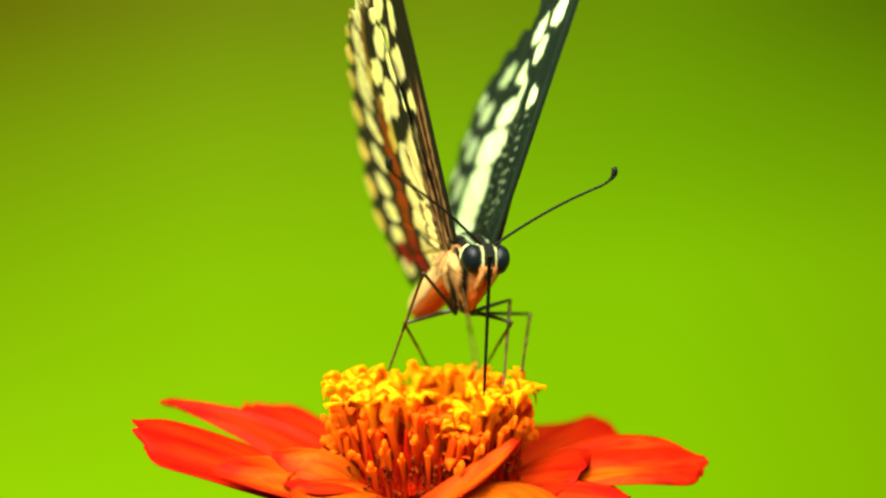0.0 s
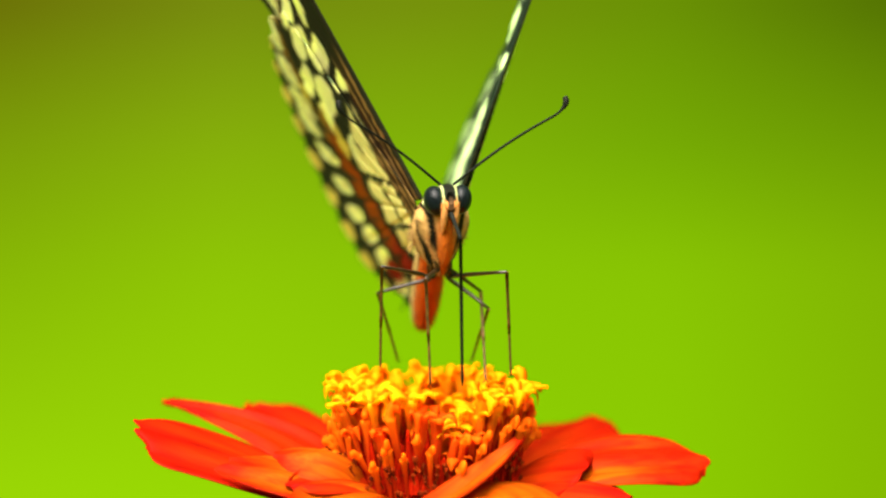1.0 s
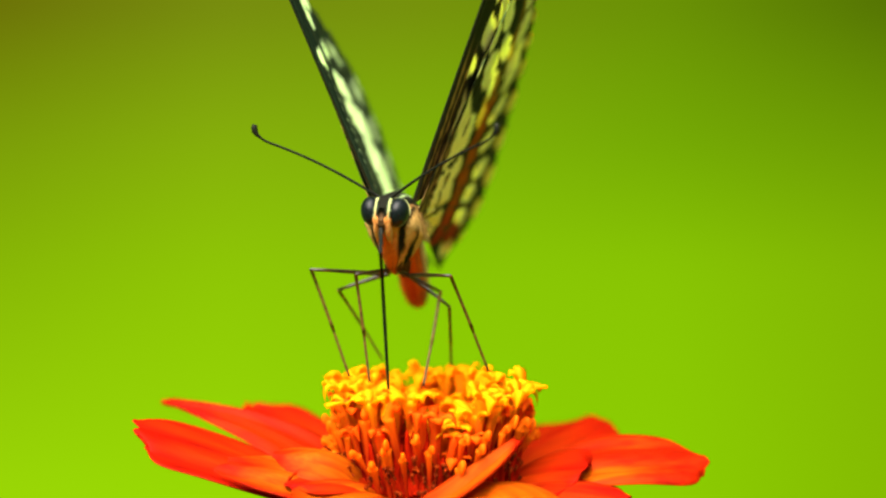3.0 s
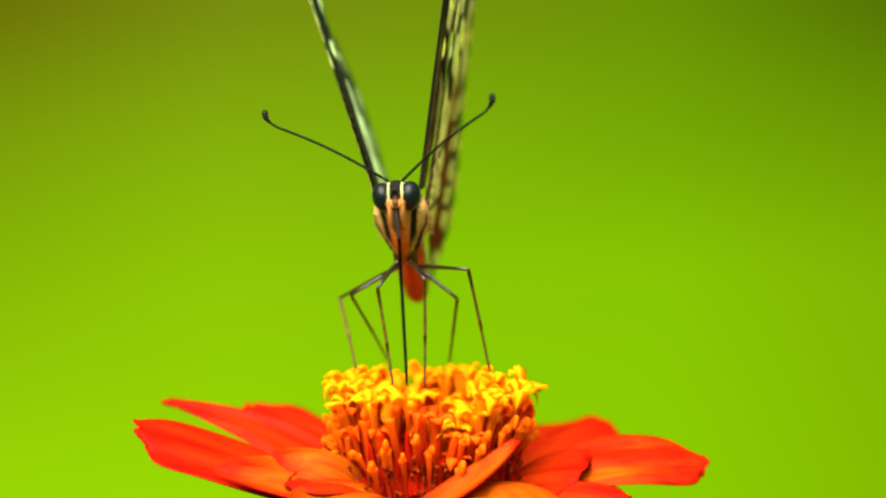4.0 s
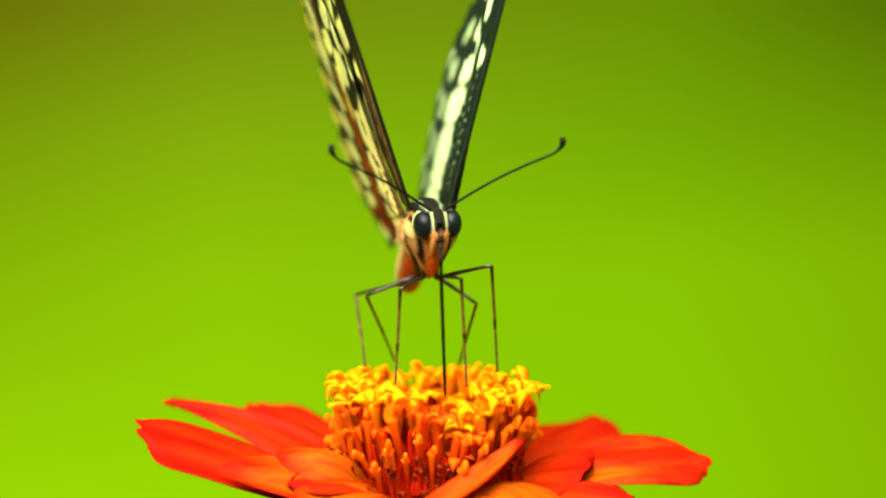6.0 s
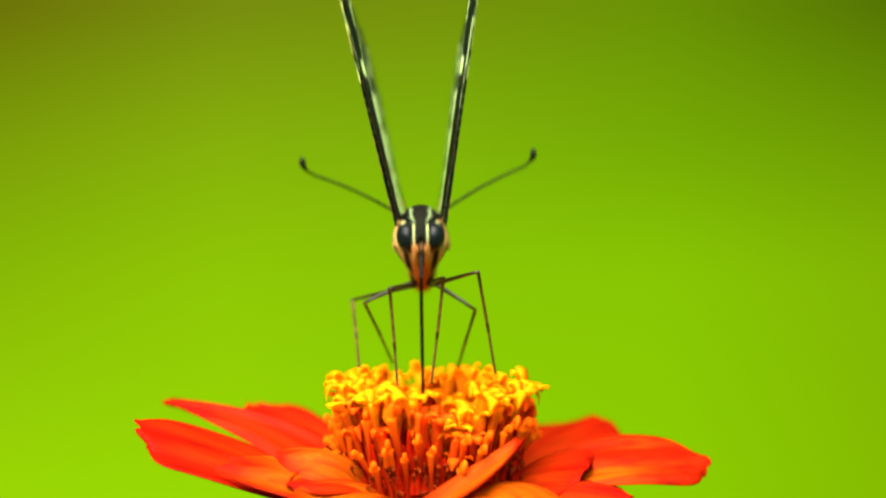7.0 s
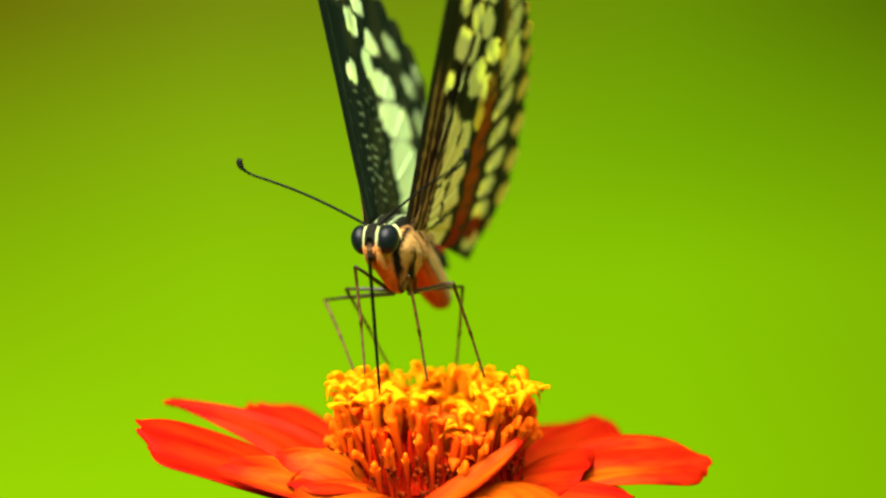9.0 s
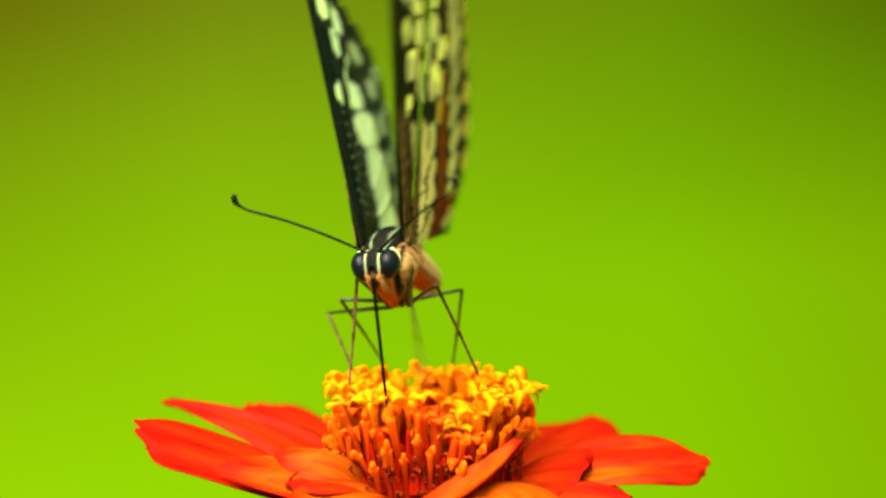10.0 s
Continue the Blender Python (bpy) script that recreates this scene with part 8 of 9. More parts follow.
    walk(parts["femur_midL"], [
        (0, limb(0.75, 7.10, -4.70, 7.59, 11.24, -4.44)), (0.3, limb(0.75, 7.10, -4.70, 7.62, 11.18, -4.98)),
        (0.4, limb(0.75, 7.10, -4.70, 7.79, 10.89, -4.55)), (0.5, limb(0.75, 7.10, -4.70, 7.93, 10.60, -4.19)),
        (0.7, limb(0.75, 7.10, -4.70, 5.86, 0.95, -4.81)), (1, limb(0.75, 7.10, -4.70, 4.59, 0.43, -6.88)),
        (1.1, limb(0.75, 7.10, -4.70, 4.73, 0.34, -6.29)), (1.2, limb(0.75, 7.10, -4.70, 4.33, 0.00, -3.87)),
        (1.4, limb(0.75, 7.10, -4.70, 3.99, 0.70, -1.17)), (1.5, limb(0.75, 7.10, -4.70, 4.09, 0.96, -0.80)),
        (1.6, limb(0.75, 7.10, -4.70, 4.47, 0.92, -1.24)), (1.7, limb(0.75, 7.10, -4.70, 6.85, 1.93, -4.88)),
        (1.8, limb(0.75, 7.10, -4.70, 6.61, 1.70, -5.36)), (2, limb(0.75, 7.10, -4.70, 6.18, 1.30, -5.61)),
        (2.1, limb(0.75, 7.10, -4.70, 6.52, 1.62, -5.51)), (2.2, limb(0.75, 7.10, -4.70, 6.64, 1.77, -5.64)),
        (2.5, limb(0.75, 7.10, -4.70, 6.60, 1.93, -6.44)), (2.7, limb(0.75, 7.10, -4.70, 6.27, 1.32, -5.09)),
        (3.05, limb(0.75, 7.10, -4.70, 6.09, 1.16, -5.17)), (3.42, limb(0.75, 7.10, -4.70, 5.76, 0.90, -5.30)),
        (3.8, limb(0.75, 7.10, -4.70, 5.40, 0.65, -5.62)), (4, limb(0.75, 7.10, -4.70, 6.00, 1.39, -6.64)),
        (4.1, limb(0.75, 7.10, -4.70, 5.80, 0.96, -5.63)), (4.2, limb(0.75, 7.10, -4.70, 5.48, 0.66, -5.05)),
        (4.3, limb(0.75, 7.10, -4.70, 4.51, 0.08, -3.96)), (4.4, limb(0.75, 7.10, -4.70, 5.01, 0.64, -2.67)),
        (4.5, limb(0.75, 7.10, -4.70, 4.70, 0.86, -1.62)), (4.7, limb(0.75, 7.10, -4.70, 4.76, 0.21, -4.10)),
        (4.8, limb(0.75, 7.10, -4.70, 4.77, 0.19, -4.91)), (4.9, limb(0.75, 7.10, -4.70, 5.00, 0.32, -4.84)),
        (5, limb(0.75, 7.10, -4.70, 4.83, 0.22, -4.84)), (5.2, limb(0.75, 7.10, -4.70, 4.73, 0.17, -5.08)),
        (5.5, limb(0.75, 7.10, -4.70, 4.66, 0.22, -5.89)), (5.7, limb(0.75, 7.10, -4.70, 4.22, 0.00, -3.49)),
        (6.05, limb(0.75, 7.10, -4.70, 4.79, 0.24, -3.93)), (6.42, limb(0.75, 7.10, -4.70, 5.35, 0.56, -4.94)),
        (6.8, limb(0.75, 7.10, -4.70, 5.52, 0.76, -5.77)), (7, limb(0.75, 7.10, -4.70, 4.94, 0.46, -3.17)),
        (7.2, limb(0.75, 7.10, -4.70, 4.52, 0.62, -1.91)), (7.3, limb(0.75, 7.10, -4.70, 5.39, 0.71, -3.43)),
        (7.5, limb(0.75, 7.10, -4.70, 6.55, 1.84, -6.35)), (8, limb(0.75, 7.10, -4.70, 5.76, 1.02, -3.30)),
        (8.2, limb(0.75, 7.10, -4.70, 5.91, 1.10, -3.49)), (8.3, limb(0.75, 7.10, -4.70, 7.02, 2.45, -6.45)),
        (8.5, limb(0.75, 7.10, -4.70, 6.83, 2.80, -7.61)), (8.7, limb(0.75, 7.10, -4.70, 6.97, 2.45, -6.62)),
        (8.8, limb(0.75, 7.10, -4.70, 7.09, 2.38, -5.95)), (8.9, limb(0.75, 7.10, -4.70, 7.01, 2.11, -4.81)),
        (9, limb(0.75, 7.10, -4.70, 6.60, 1.72, -3.84)), (9.1, limb(0.75, 7.10, -4.70, 6.62, 1.74, -3.80)),
        (9.2, limb(0.75, 7.10, -4.70, 6.84, 2.03, -3.57)), (9.5, limb(0.75, 7.10, -4.70, 6.52, 1.84, -6.42)),
        (9.8, limb(0.75, 7.10, -4.70, 5.76, 1.17, -2.79)), (10, limb(0.75, 7.10, -4.70, 5.00, 0.76, -2.32)),
    ])
    walk(parts["tibia_midL"], [
        (0, limb(7.59, 11.24, -4.44, 4.55, 3.28, -9.68)), (0.3, limb(7.62, 11.18, -4.98, 4.20, 3.20, -9.93)),
        (0.4, limb(7.79, 10.89, -4.55, 4.73, 3.94, -11.06)), (0.5, limb(7.93, 10.60, -4.19, 5.64, 6.43, -12.99)),
        (0.7, limb(5.86, 0.95, -4.81, 6.10, 6.24, -13.29)), (1, limb(4.59, 0.43, -6.88, 5.27, 7.06, -14.34)),
        (1.1, limb(4.73, 0.34, -6.29, 5.33, 6.35, -14.27)), (1.2, limb(4.33, 0.00, -3.87, 5.67, 2.80, -13.37)),
        (1.4, limb(3.99, 0.70, -1.17, 6.10, 2.89, -10.69)), (1.5, limb(4.09, 0.96, -0.80, 6.12, 2.92, -10.40)),
        (1.6, limb(4.47, 0.92, -1.24, 6.27, 3.29, -10.79)), (1.7, limb(6.85, 1.93, -4.88, 7.11, 7.47, -13.20)),
        (1.8, limb(6.61, 1.70, -5.36, 7.36, 7.03, -13.78)), (2, limb(6.18, 1.30, -5.61, 8.35, 7.49, -13.15)),
        (2.1, limb(6.52, 1.62, -5.51, 8.70, 7.57, -13.25)), (2.2, limb(6.64, 1.77, -5.64, 9.03, 7.66, -13.35)),
        (2.5, limb(6.60, 1.93, -6.44, 8.28, 8.66, -13.64)), (2.7, limb(6.27, 1.32, -5.09, 9.53, 7.23, -12.47)),
        (3.05, limb(6.09, 1.16, -5.17, 9.02, 6.95, -12.78)), (3.42, limb(5.76, 0.90, -5.30, 8.01, 6.43, -13.33)),
        (3.8, limb(5.40, 0.65, -5.62, 7.60, 6.20, -13.65)), (4, limb(6.00, 1.39, -6.64, 7.22, 7.27, -14.64)),
        (4.1, limb(5.80, 0.96, -5.63, 6.94, 5.92, -14.23)), (4.2, limb(5.48, 0.66, -5.05, 6.73, 5.11, -13.92)),
        (4.3, limb(4.51, 0.08, -3.96, 7.12, 3.11, -13.12)), (4.4, limb(5.01, 0.64, -2.67, 6.69, 3.52, -12.10)),
        (4.5, limb(4.70, 0.86, -1.62, 6.56, 3.22, -11.16)), (4.7, limb(4.76, 0.21, -4.10, 5.84, 5.16, -12.72)),
        (4.8, limb(4.77, 0.19, -4.91, 5.78, 5.80, -13.12)), (4.9, limb(5.00, 0.32, -4.84, 5.20, 5.73, -13.25)),
        (5, limb(4.83, 0.22, -4.84, 4.78, 4.97, -13.64)), (5.2, limb(4.73, 0.17, -5.08, 5.80, 5.27, -13.62)),
        (5.5, limb(4.66, 0.22, -5.89, 4.33, 5.43, -14.43)), (5.7, limb(4.22, 0.00, -3.49, 5.01, 3.03, -12.99)),
        (6.05, limb(4.79, 0.24, -3.93, 5.36, 3.57, -13.34)), (6.42, limb(5.35, 0.56, -4.94, 6.29, 4.88, -13.91)),
        (6.8, limb(5.52, 0.76, -5.77, 7.02, 5.79, -14.28)), (7, limb(4.94, 0.46, -3.17, 6.35, 3.89, -12.46)),
        (7.2, limb(4.52, 0.62, -1.91, 6.69, 3.23, -11.31)), (7.3, limb(5.39, 0.71, -3.43, 6.97, 5.57, -12.03)),
        (7.5, limb(6.55, 1.84, -6.35, 7.62, 8.18, -14.01)), (8, limb(5.76, 1.02, -3.30, 7.89, 5.52, -11.97)),
        (8.2, limb(5.91, 1.10, -3.49, 7.94, 5.79, -12.09)), (8.3, limb(7.02, 2.45, -6.45, 8.41, 9.94, -12.92)),
        (8.5, limb(6.83, 2.80, -7.61, 7.49, 9.58, -14.94)), (8.7, limb(6.97, 2.45, -6.62, 7.86, 8.74, -14.33)),
        (8.8, limb(7.09, 2.38, -5.95, 8.02, 8.31, -13.94)), (8.9, limb(7.01, 2.11, -4.81, 7.91, 7.68, -13.07)),
        (9, limb(6.60, 1.72, -3.84, 7.73, 7.16, -12.15)), (9.1, limb(6.62, 1.74, -3.80, 8.00, 7.13, -12.11)),
        (9.2, limb(6.84, 2.03, -3.57, 8.27, 7.11, -12.07)), (9.5, limb(6.52, 1.84, -6.42, 6.85, 8.67, -13.71)),
        (9.8, limb(5.76, 1.17, -2.79, 7.36, 5.47, -11.67)), (10, limb(5.00, 0.76, -2.32, 6.90, 4.75, -11.29)),
    ])
    walk(parts["femur_hindR"], [
        (0, limb(-0.80, 8.40, -4.40, -5.46, 7.20, -5.76)), (0.3, limb(-0.80, 8.40, -4.40, -4.86, 6.18, -6.29)),
        (0.4, limb(-0.80, 8.40, -4.40, -4.88, 6.65, -6.70)), (0.5, limb(-0.80, 8.40, -4.40, -4.67, 8.22, -7.56)),
        (0.7, limb(-0.80, 8.40, -4.40, -5.19, 7.73, -6.70)), (1, limb(-0.80, 8.40, -4.40, -5.67, 9.21, -5.19)),
        (1.1, limb(-0.80, 8.40, -4.40, -5.69, 9.26, -4.95)), (1.2, limb(-0.80, 8.40, -4.40, -5.49, 10.13, -4.40)),
        (1.4, limb(-0.80, 8.40, -4.40, -5.45, 9.35, -2.84)), (1.5, limb(-0.80, 8.40, -4.40, -5.47, 9.11, -2.77)),
        (1.6, limb(-0.80, 8.40, -4.40, -5.55, 8.95, -2.93)), (1.7, limb(-0.80, 8.40, -4.40, -5.63, 9.51, -3.77)),
        (1.8, limb(-0.80, 8.40, -4.40, -5.48, 10.12, -4.06)), (2, limb(-0.80, 8.40, -4.40, -5.72, 9.00, -3.75)),
        (2.1, limb(-0.80, 8.40, -4.40, -5.73, 9.19, -4.17)), (2.2, limb(-0.80, 8.40, -4.40, -5.72, 9.23, -4.73)),
        (2.5, limb(-0.80, 8.40, -4.40, -5.65, 8.84, -5.54)), (2.7, limb(-0.80, 8.40, -4.40, -5.49, 8.53, -6.11)),
        (3.05, limb(-0.80, 8.40, -4.40, -5.45, 8.18, -6.24)), (3.42, limb(-0.80, 8.40, -4.40, -5.41, 7.90, -6.26)),
        (3.8, limb(-0.80, 8.40, -4.40, -5.23, 7.85, -6.64)), (4, limb(-0.80, 8.40, -4.40, -5.20, 8.36, -6.78)),
        (4.1, limb(-0.80, 8.40, -4.40, -5.35, 8.11, -6.46)), (4.2, limb(-0.80, 8.40, -4.40, -5.45, 8.08, -6.21)),
        (4.3, limb(-0.80, 8.40, -4.40, -5.46, 9.16, -6.06)), (4.4, limb(-0.80, 8.40, -4.40, -5.62, 7.61, -5.48)),
        (4.5, limb(-0.80, 8.40, -4.40, -5.60, 7.19, -5.12)), (4.7, limb(-0.80, 8.40, -4.40, -5.64, 7.94, -5.56)),
        (4.8, limb(-0.80, 8.40, -4.40, -5.60, 8.51, -5.78)), (4.9, limb(-0.80, 8.40, -4.40, -5.58, 8.26, -5.84)),
        (5, limb(-0.80, 8.40, -4.40, -5.57, 9.00, -5.77)), (5.2, limb(-0.80, 8.40, -4.40, -5.54, 8.80, -5.93)),
        (5.5, limb(-0.80, 8.40, -4.40, -5.45, 9.15, -6.08)), (5.7, limb(-0.80, 8.40, -4.40, -5.53, 8.32, -6.01)),
        (6.05, limb(-0.80, 8.40, -4.40, -5.55, 8.36, -5.96)), (6.42, limb(-0.80, 8.40, -4.40, -5.54, 8.49, -6.00)),
        (6.8, limb(-0.80, 8.40, -4.40, -5.45, 8.69, -6.20)), (7, limb(-0.80, 8.40, -4.40, -5.30, 7.00, -6.07)),
        (7.2, limb(-0.80, 8.40, -4.40, -5.01, 6.16, -5.90)), (7.3, limb(-0.80, 8.40, -4.40, -4.57, 5.77, -6.37)),
        (7.5, limb(-0.80, 8.40, -4.40, -5.24, 7.67, -6.58)), (8, limb(-0.80, 8.40, -4.40, -5.03, 5.89, -5.29)),
        (8.2, limb(-0.80, 8.40, -4.40, -5.06, 5.94, -5.32)), (8.3, limb(-0.80, 8.40, -4.40, -5.05, 6.59, -6.32)),
        (8.5, limb(-0.80, 8.40, -4.40, -5.71, 8.06, -5.26)), (8.7, limb(-0.80, 8.40, -4.40, -5.76, 8.79, -4.94)),
        (8.8, limb(-0.80, 8.40, -4.40, -5.73, 9.11, -4.88)), (8.9, limb(-0.80, 8.40, -4.40, -5.79, 8.61, -4.53)),
        (9, limb(-0.80, 8.40, -4.40, -5.79, 8.13, -4.18)), (9.1, limb(-0.80, 8.40, -4.40, -5.79, 8.15, -4.54)),
        (9.2, limb(-0.80, 8.40, -4.40, -5.77, 8.16, -4.90)), (9.5, limb(-0.80, 8.40, -4.40, -5.70, 9.15, -5.07)),
        (9.8, limb(-0.80, 8.40, -4.40, -5.59, 7.00, -4.66)), (10, limb(-0.80, 8.40, -4.40, -5.27, 6.37, -3.45)),
    ])
    walk(parts["tibia_hindR"], [
        (0, limb(-5.46, 7.20, -5.76, -1.53, 13.67, -9.64)), (0.3, limb(-4.86, 6.18, -6.29, -2.15, 13.33, -9.99)),
        (0.4, limb(-4.88, 6.65, -6.70, -1.58, 13.97, -9.49)), (0.5, limb(-4.67, 8.22, -7.56, -0.55, 15.60, -8.50)),
        (0.7, limb(-5.19, 7.73, -6.70, -1.65, 15.06, -9.15)), (1, limb(-5.67, 9.21, -5.19, -3.38, 16.09, -9.63)),
        (1.1, limb(-5.69, 9.26, -4.95, -3.33, 15.68, -9.99)), (1.2, limb(-5.49, 10.13, -4.40, -3.05, 13.43, -11.84)),
        (1.4, limb(-5.45, 9.35, -2.84, -4.07, 13.20, -10.28)), (1.5, limb(-5.47, 9.11, -2.77, -4.20, 13.18, -10.12)),
        (1.6, limb(-5.55, 8.95, -2.93, -4.43, 13.11, -10.26)), (1.7, limb(-5.63, 9.51, -3.77, -5.86, 13.40, -11.32)),
        (1.8, limb(-5.48, 10.12, -4.06, -4.78, 14.24, -11.46)), (2, limb(-5.72, 9.00, -3.75, -3.61, 14.47, -9.91)),
        (2.1, limb(-5.73, 9.19, -4.17, -3.27, 14.26, -10.53)), (2.2, limb(-5.72, 9.23, -4.73, -2.92, 14.07, -11.14)),
        (2.5, limb(-5.65, 8.84, -5.54, -3.08, 14.61, -11.22)), (2.7, limb(-5.49, 8.53, -6.11, -1.79, 13.53, -11.91)),
        (3.05, limb(-5.45, 8.18, -6.24, -2.04, 13.61, -11.82)), (3.42, limb(-5.41, 7.90, -6.26, -2.45, 13.80, -11.61)),
        (3.8, limb(-5.23, 7.85, -6.64, -2.19, 14.00, -11.65)), (4, limb(-5.20, 8.36, -6.78, -2.56, 14.69, -11.81)),
        (4.1, limb(-5.35, 8.11, -6.46, -2.64, 13.94, -12.02)), (4.2, limb(-5.45, 8.08, -6.21, -2.70, 13.50, -12.15)),
        (4.3, limb(-5.46, 9.16, -6.06, -0.87, 13.08, -12.03)), (4.4, limb(-5.62, 7.61, -5.48, -2.55, 12.40, -11.80)),
        (4.5, limb(-5.60, 7.19, -5.12, -2.91, 11.96, -11.62)), (4.7, limb(-5.64, 7.94, -5.56, -2.95, 14.25, -10.58)),
        (4.8, limb(-5.60, 8.51, -5.78, -2.39, 15.10, -10.09)), (4.9, limb(-5.58, 8.26, -5.84, -3.43, 14.80, -10.82)),
        (5, limb(-5.57, 9.00, -5.77, -3.03, 14.80, -11.44)), (5.2, limb(-5.54, 8.80, -5.93, -2.23, 14.73, -11.03)),
        (5.5, limb(-5.45, 9.15, -6.08, -3.43, 15.10, -11.80)), (5.7, limb(-5.53, 8.32, -6.01, -2.51, 13.22, -12.26)),
        (6.05, limb(-5.55, 8.36, -5.96, -2.59, 13.32, -12.19)), (6.42, limb(-5.54, 8.49, -6.00, -2.54, 13.68, -12.03)),
        (6.8, limb(-5.45, 8.69, -6.20, -2.48, 14.01, -12.13)), (7, limb(-5.30, 7.00, -6.07, -2.97, 12.47, -12.15)),
        (7.2, limb(-5.01, 6.16, -5.90, -3.06, 11.25, -12.43)), (7.3, limb(-4.57, 5.77, -6.37, -3.73, 12.36, -11.67)),
        (7.5, limb(-5.24, 7.67, -6.58, -3.52, 13.79, -12.22)), (8, limb(-5.03, 5.89, -5.29, -3.47, 11.74, -11.26)),
        (8.2, limb(-5.06, 5.94, -5.32, -3.49, 11.88, -11.20)), (8.3, limb(-5.05, 6.59, -6.32, -3.66, 13.96, -10.31)),
        (8.5, limb(-5.71, 8.06, -5.26, -4.26, 13.96, -11.21)), (8.7, limb(-5.76, 8.79, -4.94, -3.72, 13.47, -11.74)),
        (8.8, limb(-5.73, 9.11, -4.88, -3.53, 13.19, -12.01)), (8.9, limb(-5.79, 8.61, -4.53, -3.44, 12.76, -11.56)),
        (9, limb(-5.79, 8.13, -4.18, -3.33, 12.46, -11.07)), (9.1, limb(-5.79, 8.15, -4.54, -3.21, 12.19, -11.56)),
        (9.2, limb(-5.77, 8.16, -4.90, -3.07, 11.91, -12.04)), (9.5, limb(-5.70, 9.15, -5.07, -3.71, 14.30, -11.54)),
        (9.8, limb(-5.59, 7.00, -4.66, -3.53, 11.21, -11.74)), (10, limb(-5.27, 6.37, -3.45, -3.45, 11.32, -10.12)),
    ])
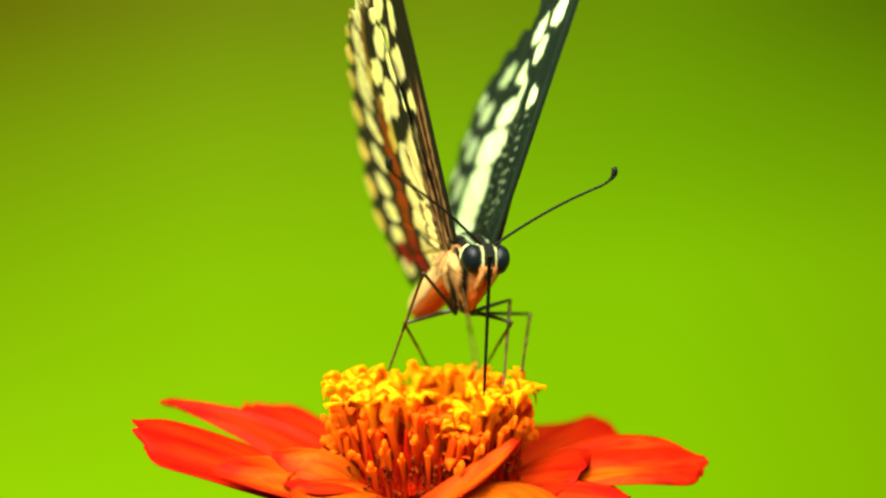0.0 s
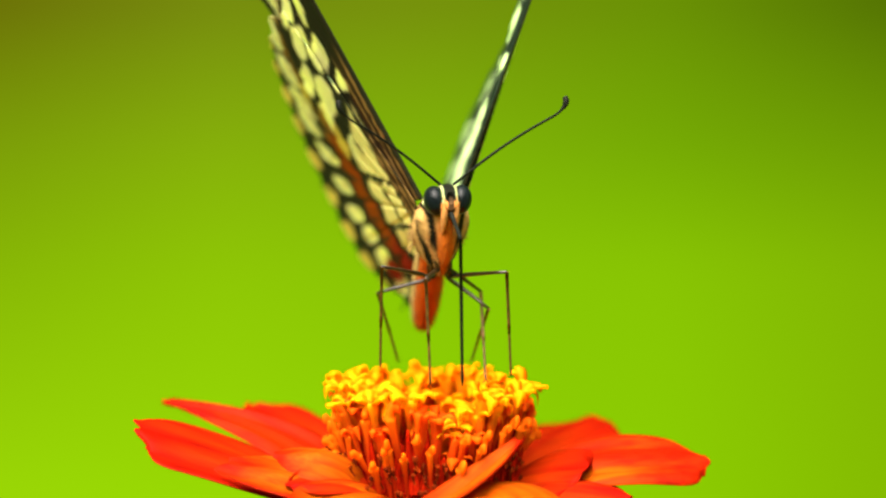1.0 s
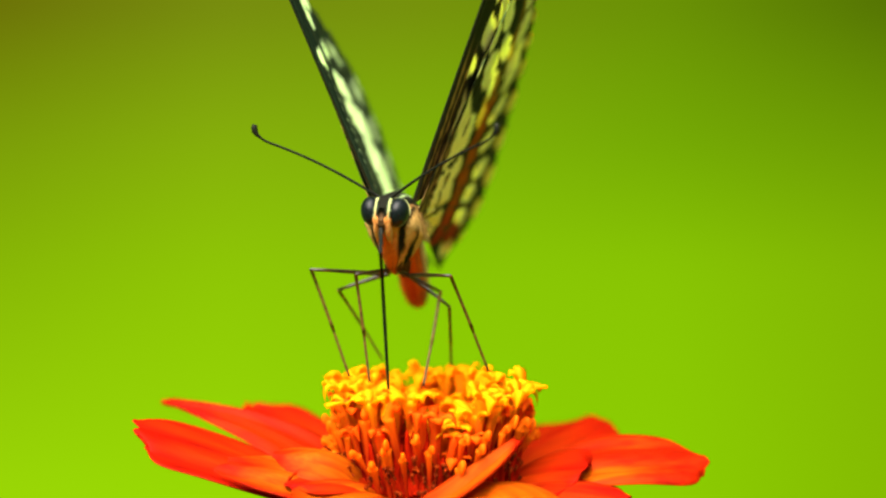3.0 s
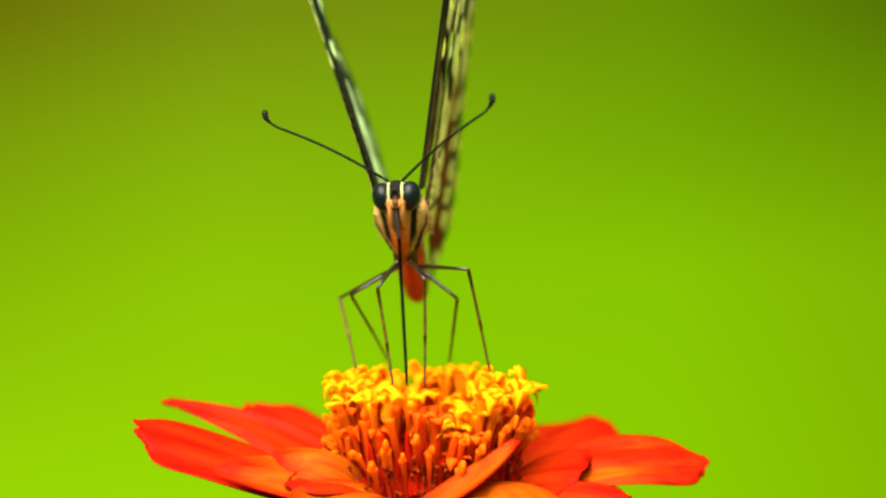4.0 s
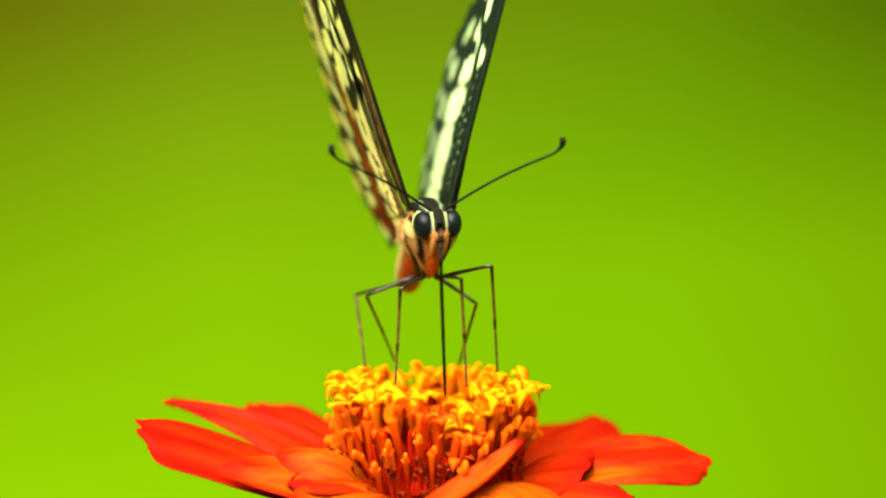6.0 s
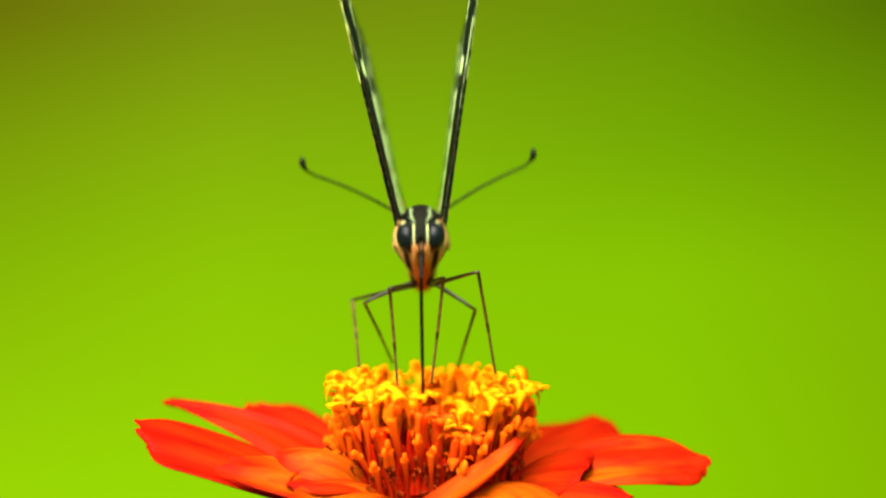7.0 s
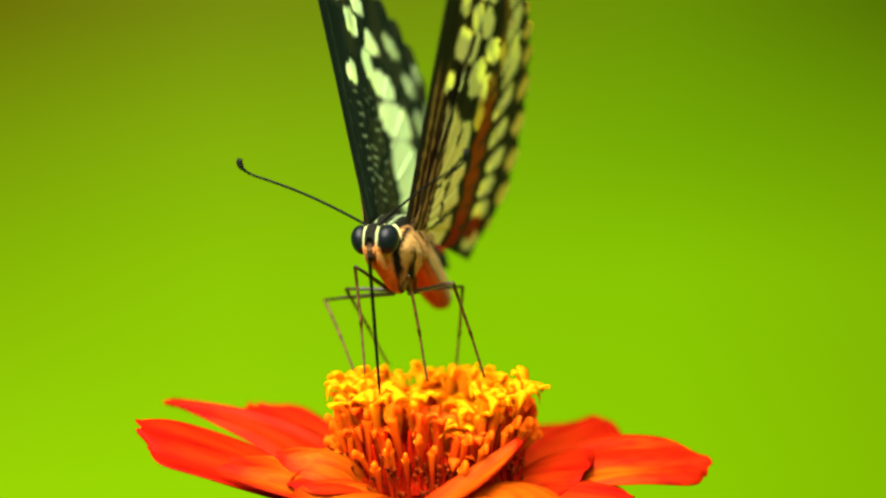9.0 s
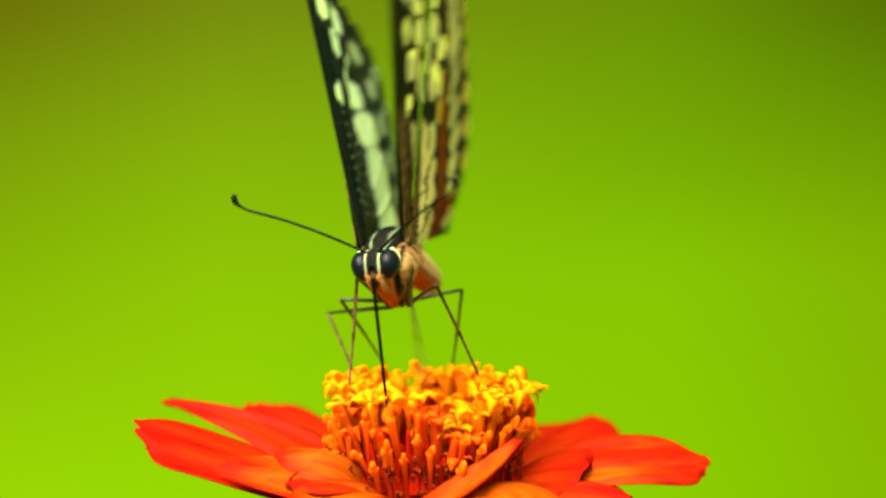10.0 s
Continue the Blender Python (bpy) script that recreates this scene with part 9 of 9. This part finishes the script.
    walk(parts["femur_hindL"], [
        (0, limb(0.80, 8.40, -4.40, 3.87, 4.58, -5.38)), (0.3, limb(0.80, 8.40, -4.40, 4.02, 4.67, -5.23)),
        (0.4, limb(0.80, 8.40, -4.40, 3.89, 4.74, -5.85)), (0.5, limb(0.80, 8.40, -4.40, 4.13, 5.80, -7.07)),
        (0.7, limb(0.80, 8.40, -4.40, 4.11, 5.91, -7.20)), (1, limb(0.80, 8.40, -4.40, 3.92, 6.93, -8.02)),
        (1.1, limb(0.80, 8.40, -4.40, 4.05, 6.63, -7.76)), (1.2, limb(0.80, 8.40, -4.40, 4.23, 5.52, -6.61)),
        (1.4, limb(0.80, 8.40, -4.40, 4.51, 5.10, -4.97)), (1.5, limb(0.80, 8.40, -4.40, 4.61, 5.18, -4.66)),
        (1.6, limb(0.80, 8.40, -4.40, 4.82, 5.46, -4.82)), (1.7, limb(0.80, 8.40, -4.40, 5.62, 8.90, -5.65)),
        (1.8, limb(0.80, 8.40, -4.40, 5.58, 8.60, -5.85)), (2, limb(0.80, 8.40, -4.40, 5.13, 7.30, -6.65)),
        (2.1, limb(0.80, 8.40, -4.40, 5.12, 7.67, -6.81)), (2.2, limb(0.80, 8.40, -4.40, 5.17, 8.18, -6.82)),
        (2.5, limb(0.80, 8.40, -4.40, 4.71, 9.33, -7.38)), (2.7, limb(0.80, 8.40, -4.40, 5.01, 8.30, -7.09)),
        (3.05, limb(0.80, 8.40, -4.40, 4.96, 8.20, -7.17)), (3.42, limb(0.80, 8.40, -4.40, 4.75, 7.91, -7.42)),
        (3.8, limb(0.80, 8.40, -4.40, 4.59, 7.27, -7.45)), (4, limb(0.80, 8.40, -4.40, 4.53, 8.10, -7.71)),
        (4.1, limb(0.80, 8.40, -4.40, 4.82, 7.77, -7.30)), (4.2, limb(0.80, 8.40, -4.40, 4.95, 7.59, -7.07)),
        (4.3, limb(0.80, 8.40, -4.40, 4.86, 6.45, -6.58)), (4.4, limb(0.80, 8.40, -4.40, 5.13, 6.75, -6.28)),
        (4.5, limb(0.80, 8.40, -4.40, 5.32, 6.86, -5.90)), (4.7, limb(0.80, 8.40, -4.40, 5.12, 7.22, -6.63)),
        (4.8, limb(0.80, 8.40, -4.40, 4.85, 7.02, -6.98)), (4.9, limb(0.80, 8.40, -4.40, 4.89, 7.54, -7.14)),
        (5, limb(0.80, 8.40, -4.40, 4.57, 7.14, -7.44)), (5.2, limb(0.80, 8.40, -4.40, 4.18, 6.65, -7.65)),
        (5.5, limb(0.80, 8.40, -4.40, 3.88, 7.09, -8.12)), (5.7, limb(0.80, 8.40, -4.40, 3.59, 5.53, -7.39)),
        (6.05, limb(0.80, 8.40, -4.40, 4.32, 6.22, -7.21)), (6.42, limb(0.80, 8.40, -4.40, 4.65, 7.11, -7.32)),
        (6.8, limb(0.80, 8.40, -4.40, 4.74, 7.99, -7.45)), (7, limb(0.80, 8.40, -4.40, 4.77, 6.79, -6.98)),
        (7.2, limb(0.80, 8.40, -4.40, 4.88, 6.47, -6.56)), (7.3, limb(0.80, 8.40, -4.40, 4.96, 7.37, -6.97)),
        (7.5, limb(0.80, 8.40, -4.40, 4.52, 9.39, -7.59)), (8, limb(0.80, 8.40, -4.40, 5.22, 7.63, -6.60)),
        (8.2, limb(0.80, 8.40, -4.40, 5.31, 7.89, -6.50)), (8.3, limb(0.80, 8.40, -4.40, 5.20, 10.63, -5.21)),
        (8.5, limb(0.80, 8.40, -4.40, 3.99, 12.13, -5.37)), (8.7, limb(0.80, 8.40, -4.40, 3.93, 12.25, -4.97)),
        (8.8, limb(0.80, 8.40, -4.40, 4.01, 12.20, -4.89)), (8.9, limb(0.80, 8.40, -4.40, 4.18, 12.08, -4.43)),
        (9, limb(0.80, 8.40, -4.40, 4.28, 11.98, -4.05)), (9.1, limb(0.80, 8.40, -4.40, 4.28, 11.99, -4.28)),
        (9.2, limb(0.80, 8.40, -4.40, 4.28, 11.99, -4.51)), (9.5, limb(0.80, 8.40, -4.40, 4.51, 11.73, -4.80)),
        (9.8, limb(0.80, 8.40, -4.40, 4.75, 11.46, -4.67)), (10, limb(0.80, 8.40, -4.40, 5.10, 10.95, -4.24)),
    ])
    walk(parts["tibia_hindL"], [
        (0, limb(3.87, 4.58, -5.38, 3.87, 12.22, -9.10)), (0.3, limb(4.02, 4.67, -5.23, 3.29, 12.08, -9.32)),
        (0.4, limb(3.89, 4.74, -5.85, 3.83, 12.63, -9.03)), (0.5, limb(4.13, 5.80, -7.07, 4.79, 14.16, -8.47)),
        (0.7, limb(4.11, 5.91, -7.20, 4.40, 14.15, -9.28)), (1, limb(3.92, 6.93, -8.02, 3.41, 15.09, -10.35)),
        (1.1, limb(4.05, 6.63, -7.76, 3.54, 14.59, -10.69)), (1.2, limb(4.23, 5.52, -6.61, 4.25, 11.80, -12.34)),
        (1.4, limb(4.51, 5.10, -4.97, 4.13, 11.84, -10.14)), (1.5, limb(4.61, 5.18, -4.66, 4.09, 11.85, -9.90)),
        (1.6, limb(4.82, 5.46, -4.82, 3.87, 12.11, -10.02)), (1.7, limb(5.62, 8.90, -5.65, 2.10, 14.77, -10.69)),
        (1.8, limb(5.58, 8.60, -5.85, 3.09, 14.79, -11.12)), (2, limb(5.13, 7.30, -6.65, 3.86, 15.04, -9.92)),
        (2.1, limb(5.12, 7.67, -6.81, 4.02, 15.17, -10.65)), (2.2, limb(5.17, 8.18, -6.82, 4.19, 15.27, -11.40)),
        (2.5, limb(4.71, 9.33, -7.38, 3.48, 16.30, -12.08)), (2.7, limb(5.01, 8.30, -7.09, 4.62, 14.98, -12.33)),
        (3.05, limb(4.96, 8.20, -7.17, 4.41, 14.86, -12.43)), (3.42, limb(4.75, 7.91, -7.42, 4.02, 14.62, -12.59)),
        (3.8, limb(4.59, 7.27, -7.45, 3.70, 14.37, -12.04)), (4, limb(4.53, 8.10, -7.71, 3.11, 15.17, -12.21)),
        (4.1, limb(4.82, 7.77, -7.30, 3.28, 14.20, -12.64)), (4.2, limb(4.95, 7.59, -7.07, 3.37, 13.57, -12.90)),
        (4.3, limb(4.86, 6.45, -6.58, 5.31, 12.06, -12.94)), (4.4, limb(5.13, 6.75, -6.28, 3.81, 12.13, -12.72)),
        (4.5, limb(5.32, 6.86, -5.90, 3.66, 11.69, -12.69)), (4.7, limb(5.12, 7.22, -6.63, 3.30, 13.88, -11.58)),
        (4.8, limb(4.85, 7.02, -6.98, 3.74, 14.45, -10.97)), (4.9, limb(4.89, 7.54, -7.14, 2.63, 14.40, -11.62)),
        (5, limb(4.57, 7.14, -7.44, 2.85, 13.89, -12.32)), (5.2, limb(4.18, 6.65, -7.65, 3.69, 14.02, -11.85)),
        (5.5, limb(3.88, 7.09, -8.12, 2.46, 14.20, -12.57)), (5.7, limb(3.59, 5.53, -7.39, 3.36, 12.04, -12.84)),
        (6.05, limb(4.32, 6.22, -7.21, 3.36, 12.46, -12.90)), (6.42, limb(4.65, 7.11, -7.32, 3.51, 13.48, -12.84)),
        (6.8, limb(4.74, 7.99, -7.45, 3.57, 14.22, -13.12)), (7, limb(4.77, 6.79, -6.98, 3.01, 12.43, -13.10)),
        (7.2, limb(4.88, 6.47, -6.56, 2.94, 11.41, -13.20)), (7.3, limb(4.96, 7.37, -6.97, 2.29, 13.43, -12.30)),
        (7.5, limb(4.52, 9.39, -7.59, 2.23, 15.51, -13.03)), (8, limb(5.22, 7.63, -6.60, 2.72, 13.07, -12.62)),
        (8.2, limb(5.31, 7.89, -6.50, 2.69, 13.31, -12.50)), (8.3, limb(5.20, 10.63, -5.21, 2.31, 16.41, -10.73)),
        (8.5, limb(3.99, 12.13, -5.37, 1.65, 16.23, -12.44)), (8.7, limb(3.93, 12.25, -4.97, 2.29, 15.66, -12.58)),
        (8.8, limb(4.01, 12.20, -4.89, 2.52, 15.34, -12.65)), (8.9, limb(4.18, 12.08, -4.43, 2.61, 14.86, -12.31)),
        (9, limb(4.28, 11.98, -4.05, 2.73, 14.50, -12.02)), (9.1, limb(4.28, 11.99, -4.28, 2.78, 14.32, -12.31)),
        (9.2, limb(4.28, 11.99, -4.51, 2.84, 14.14, -12.60)), (9.5, limb(4.51, 11.73, -4.80, 2.16, 15.98, -11.78)),
        (9.8, limb(4.75, 11.46, -4.67, 2.63, 12.90, -12.77)), (10, limb(5.10, 10.95, -4.24, 2.71, 12.52, -12.25)),
    ])


motions()
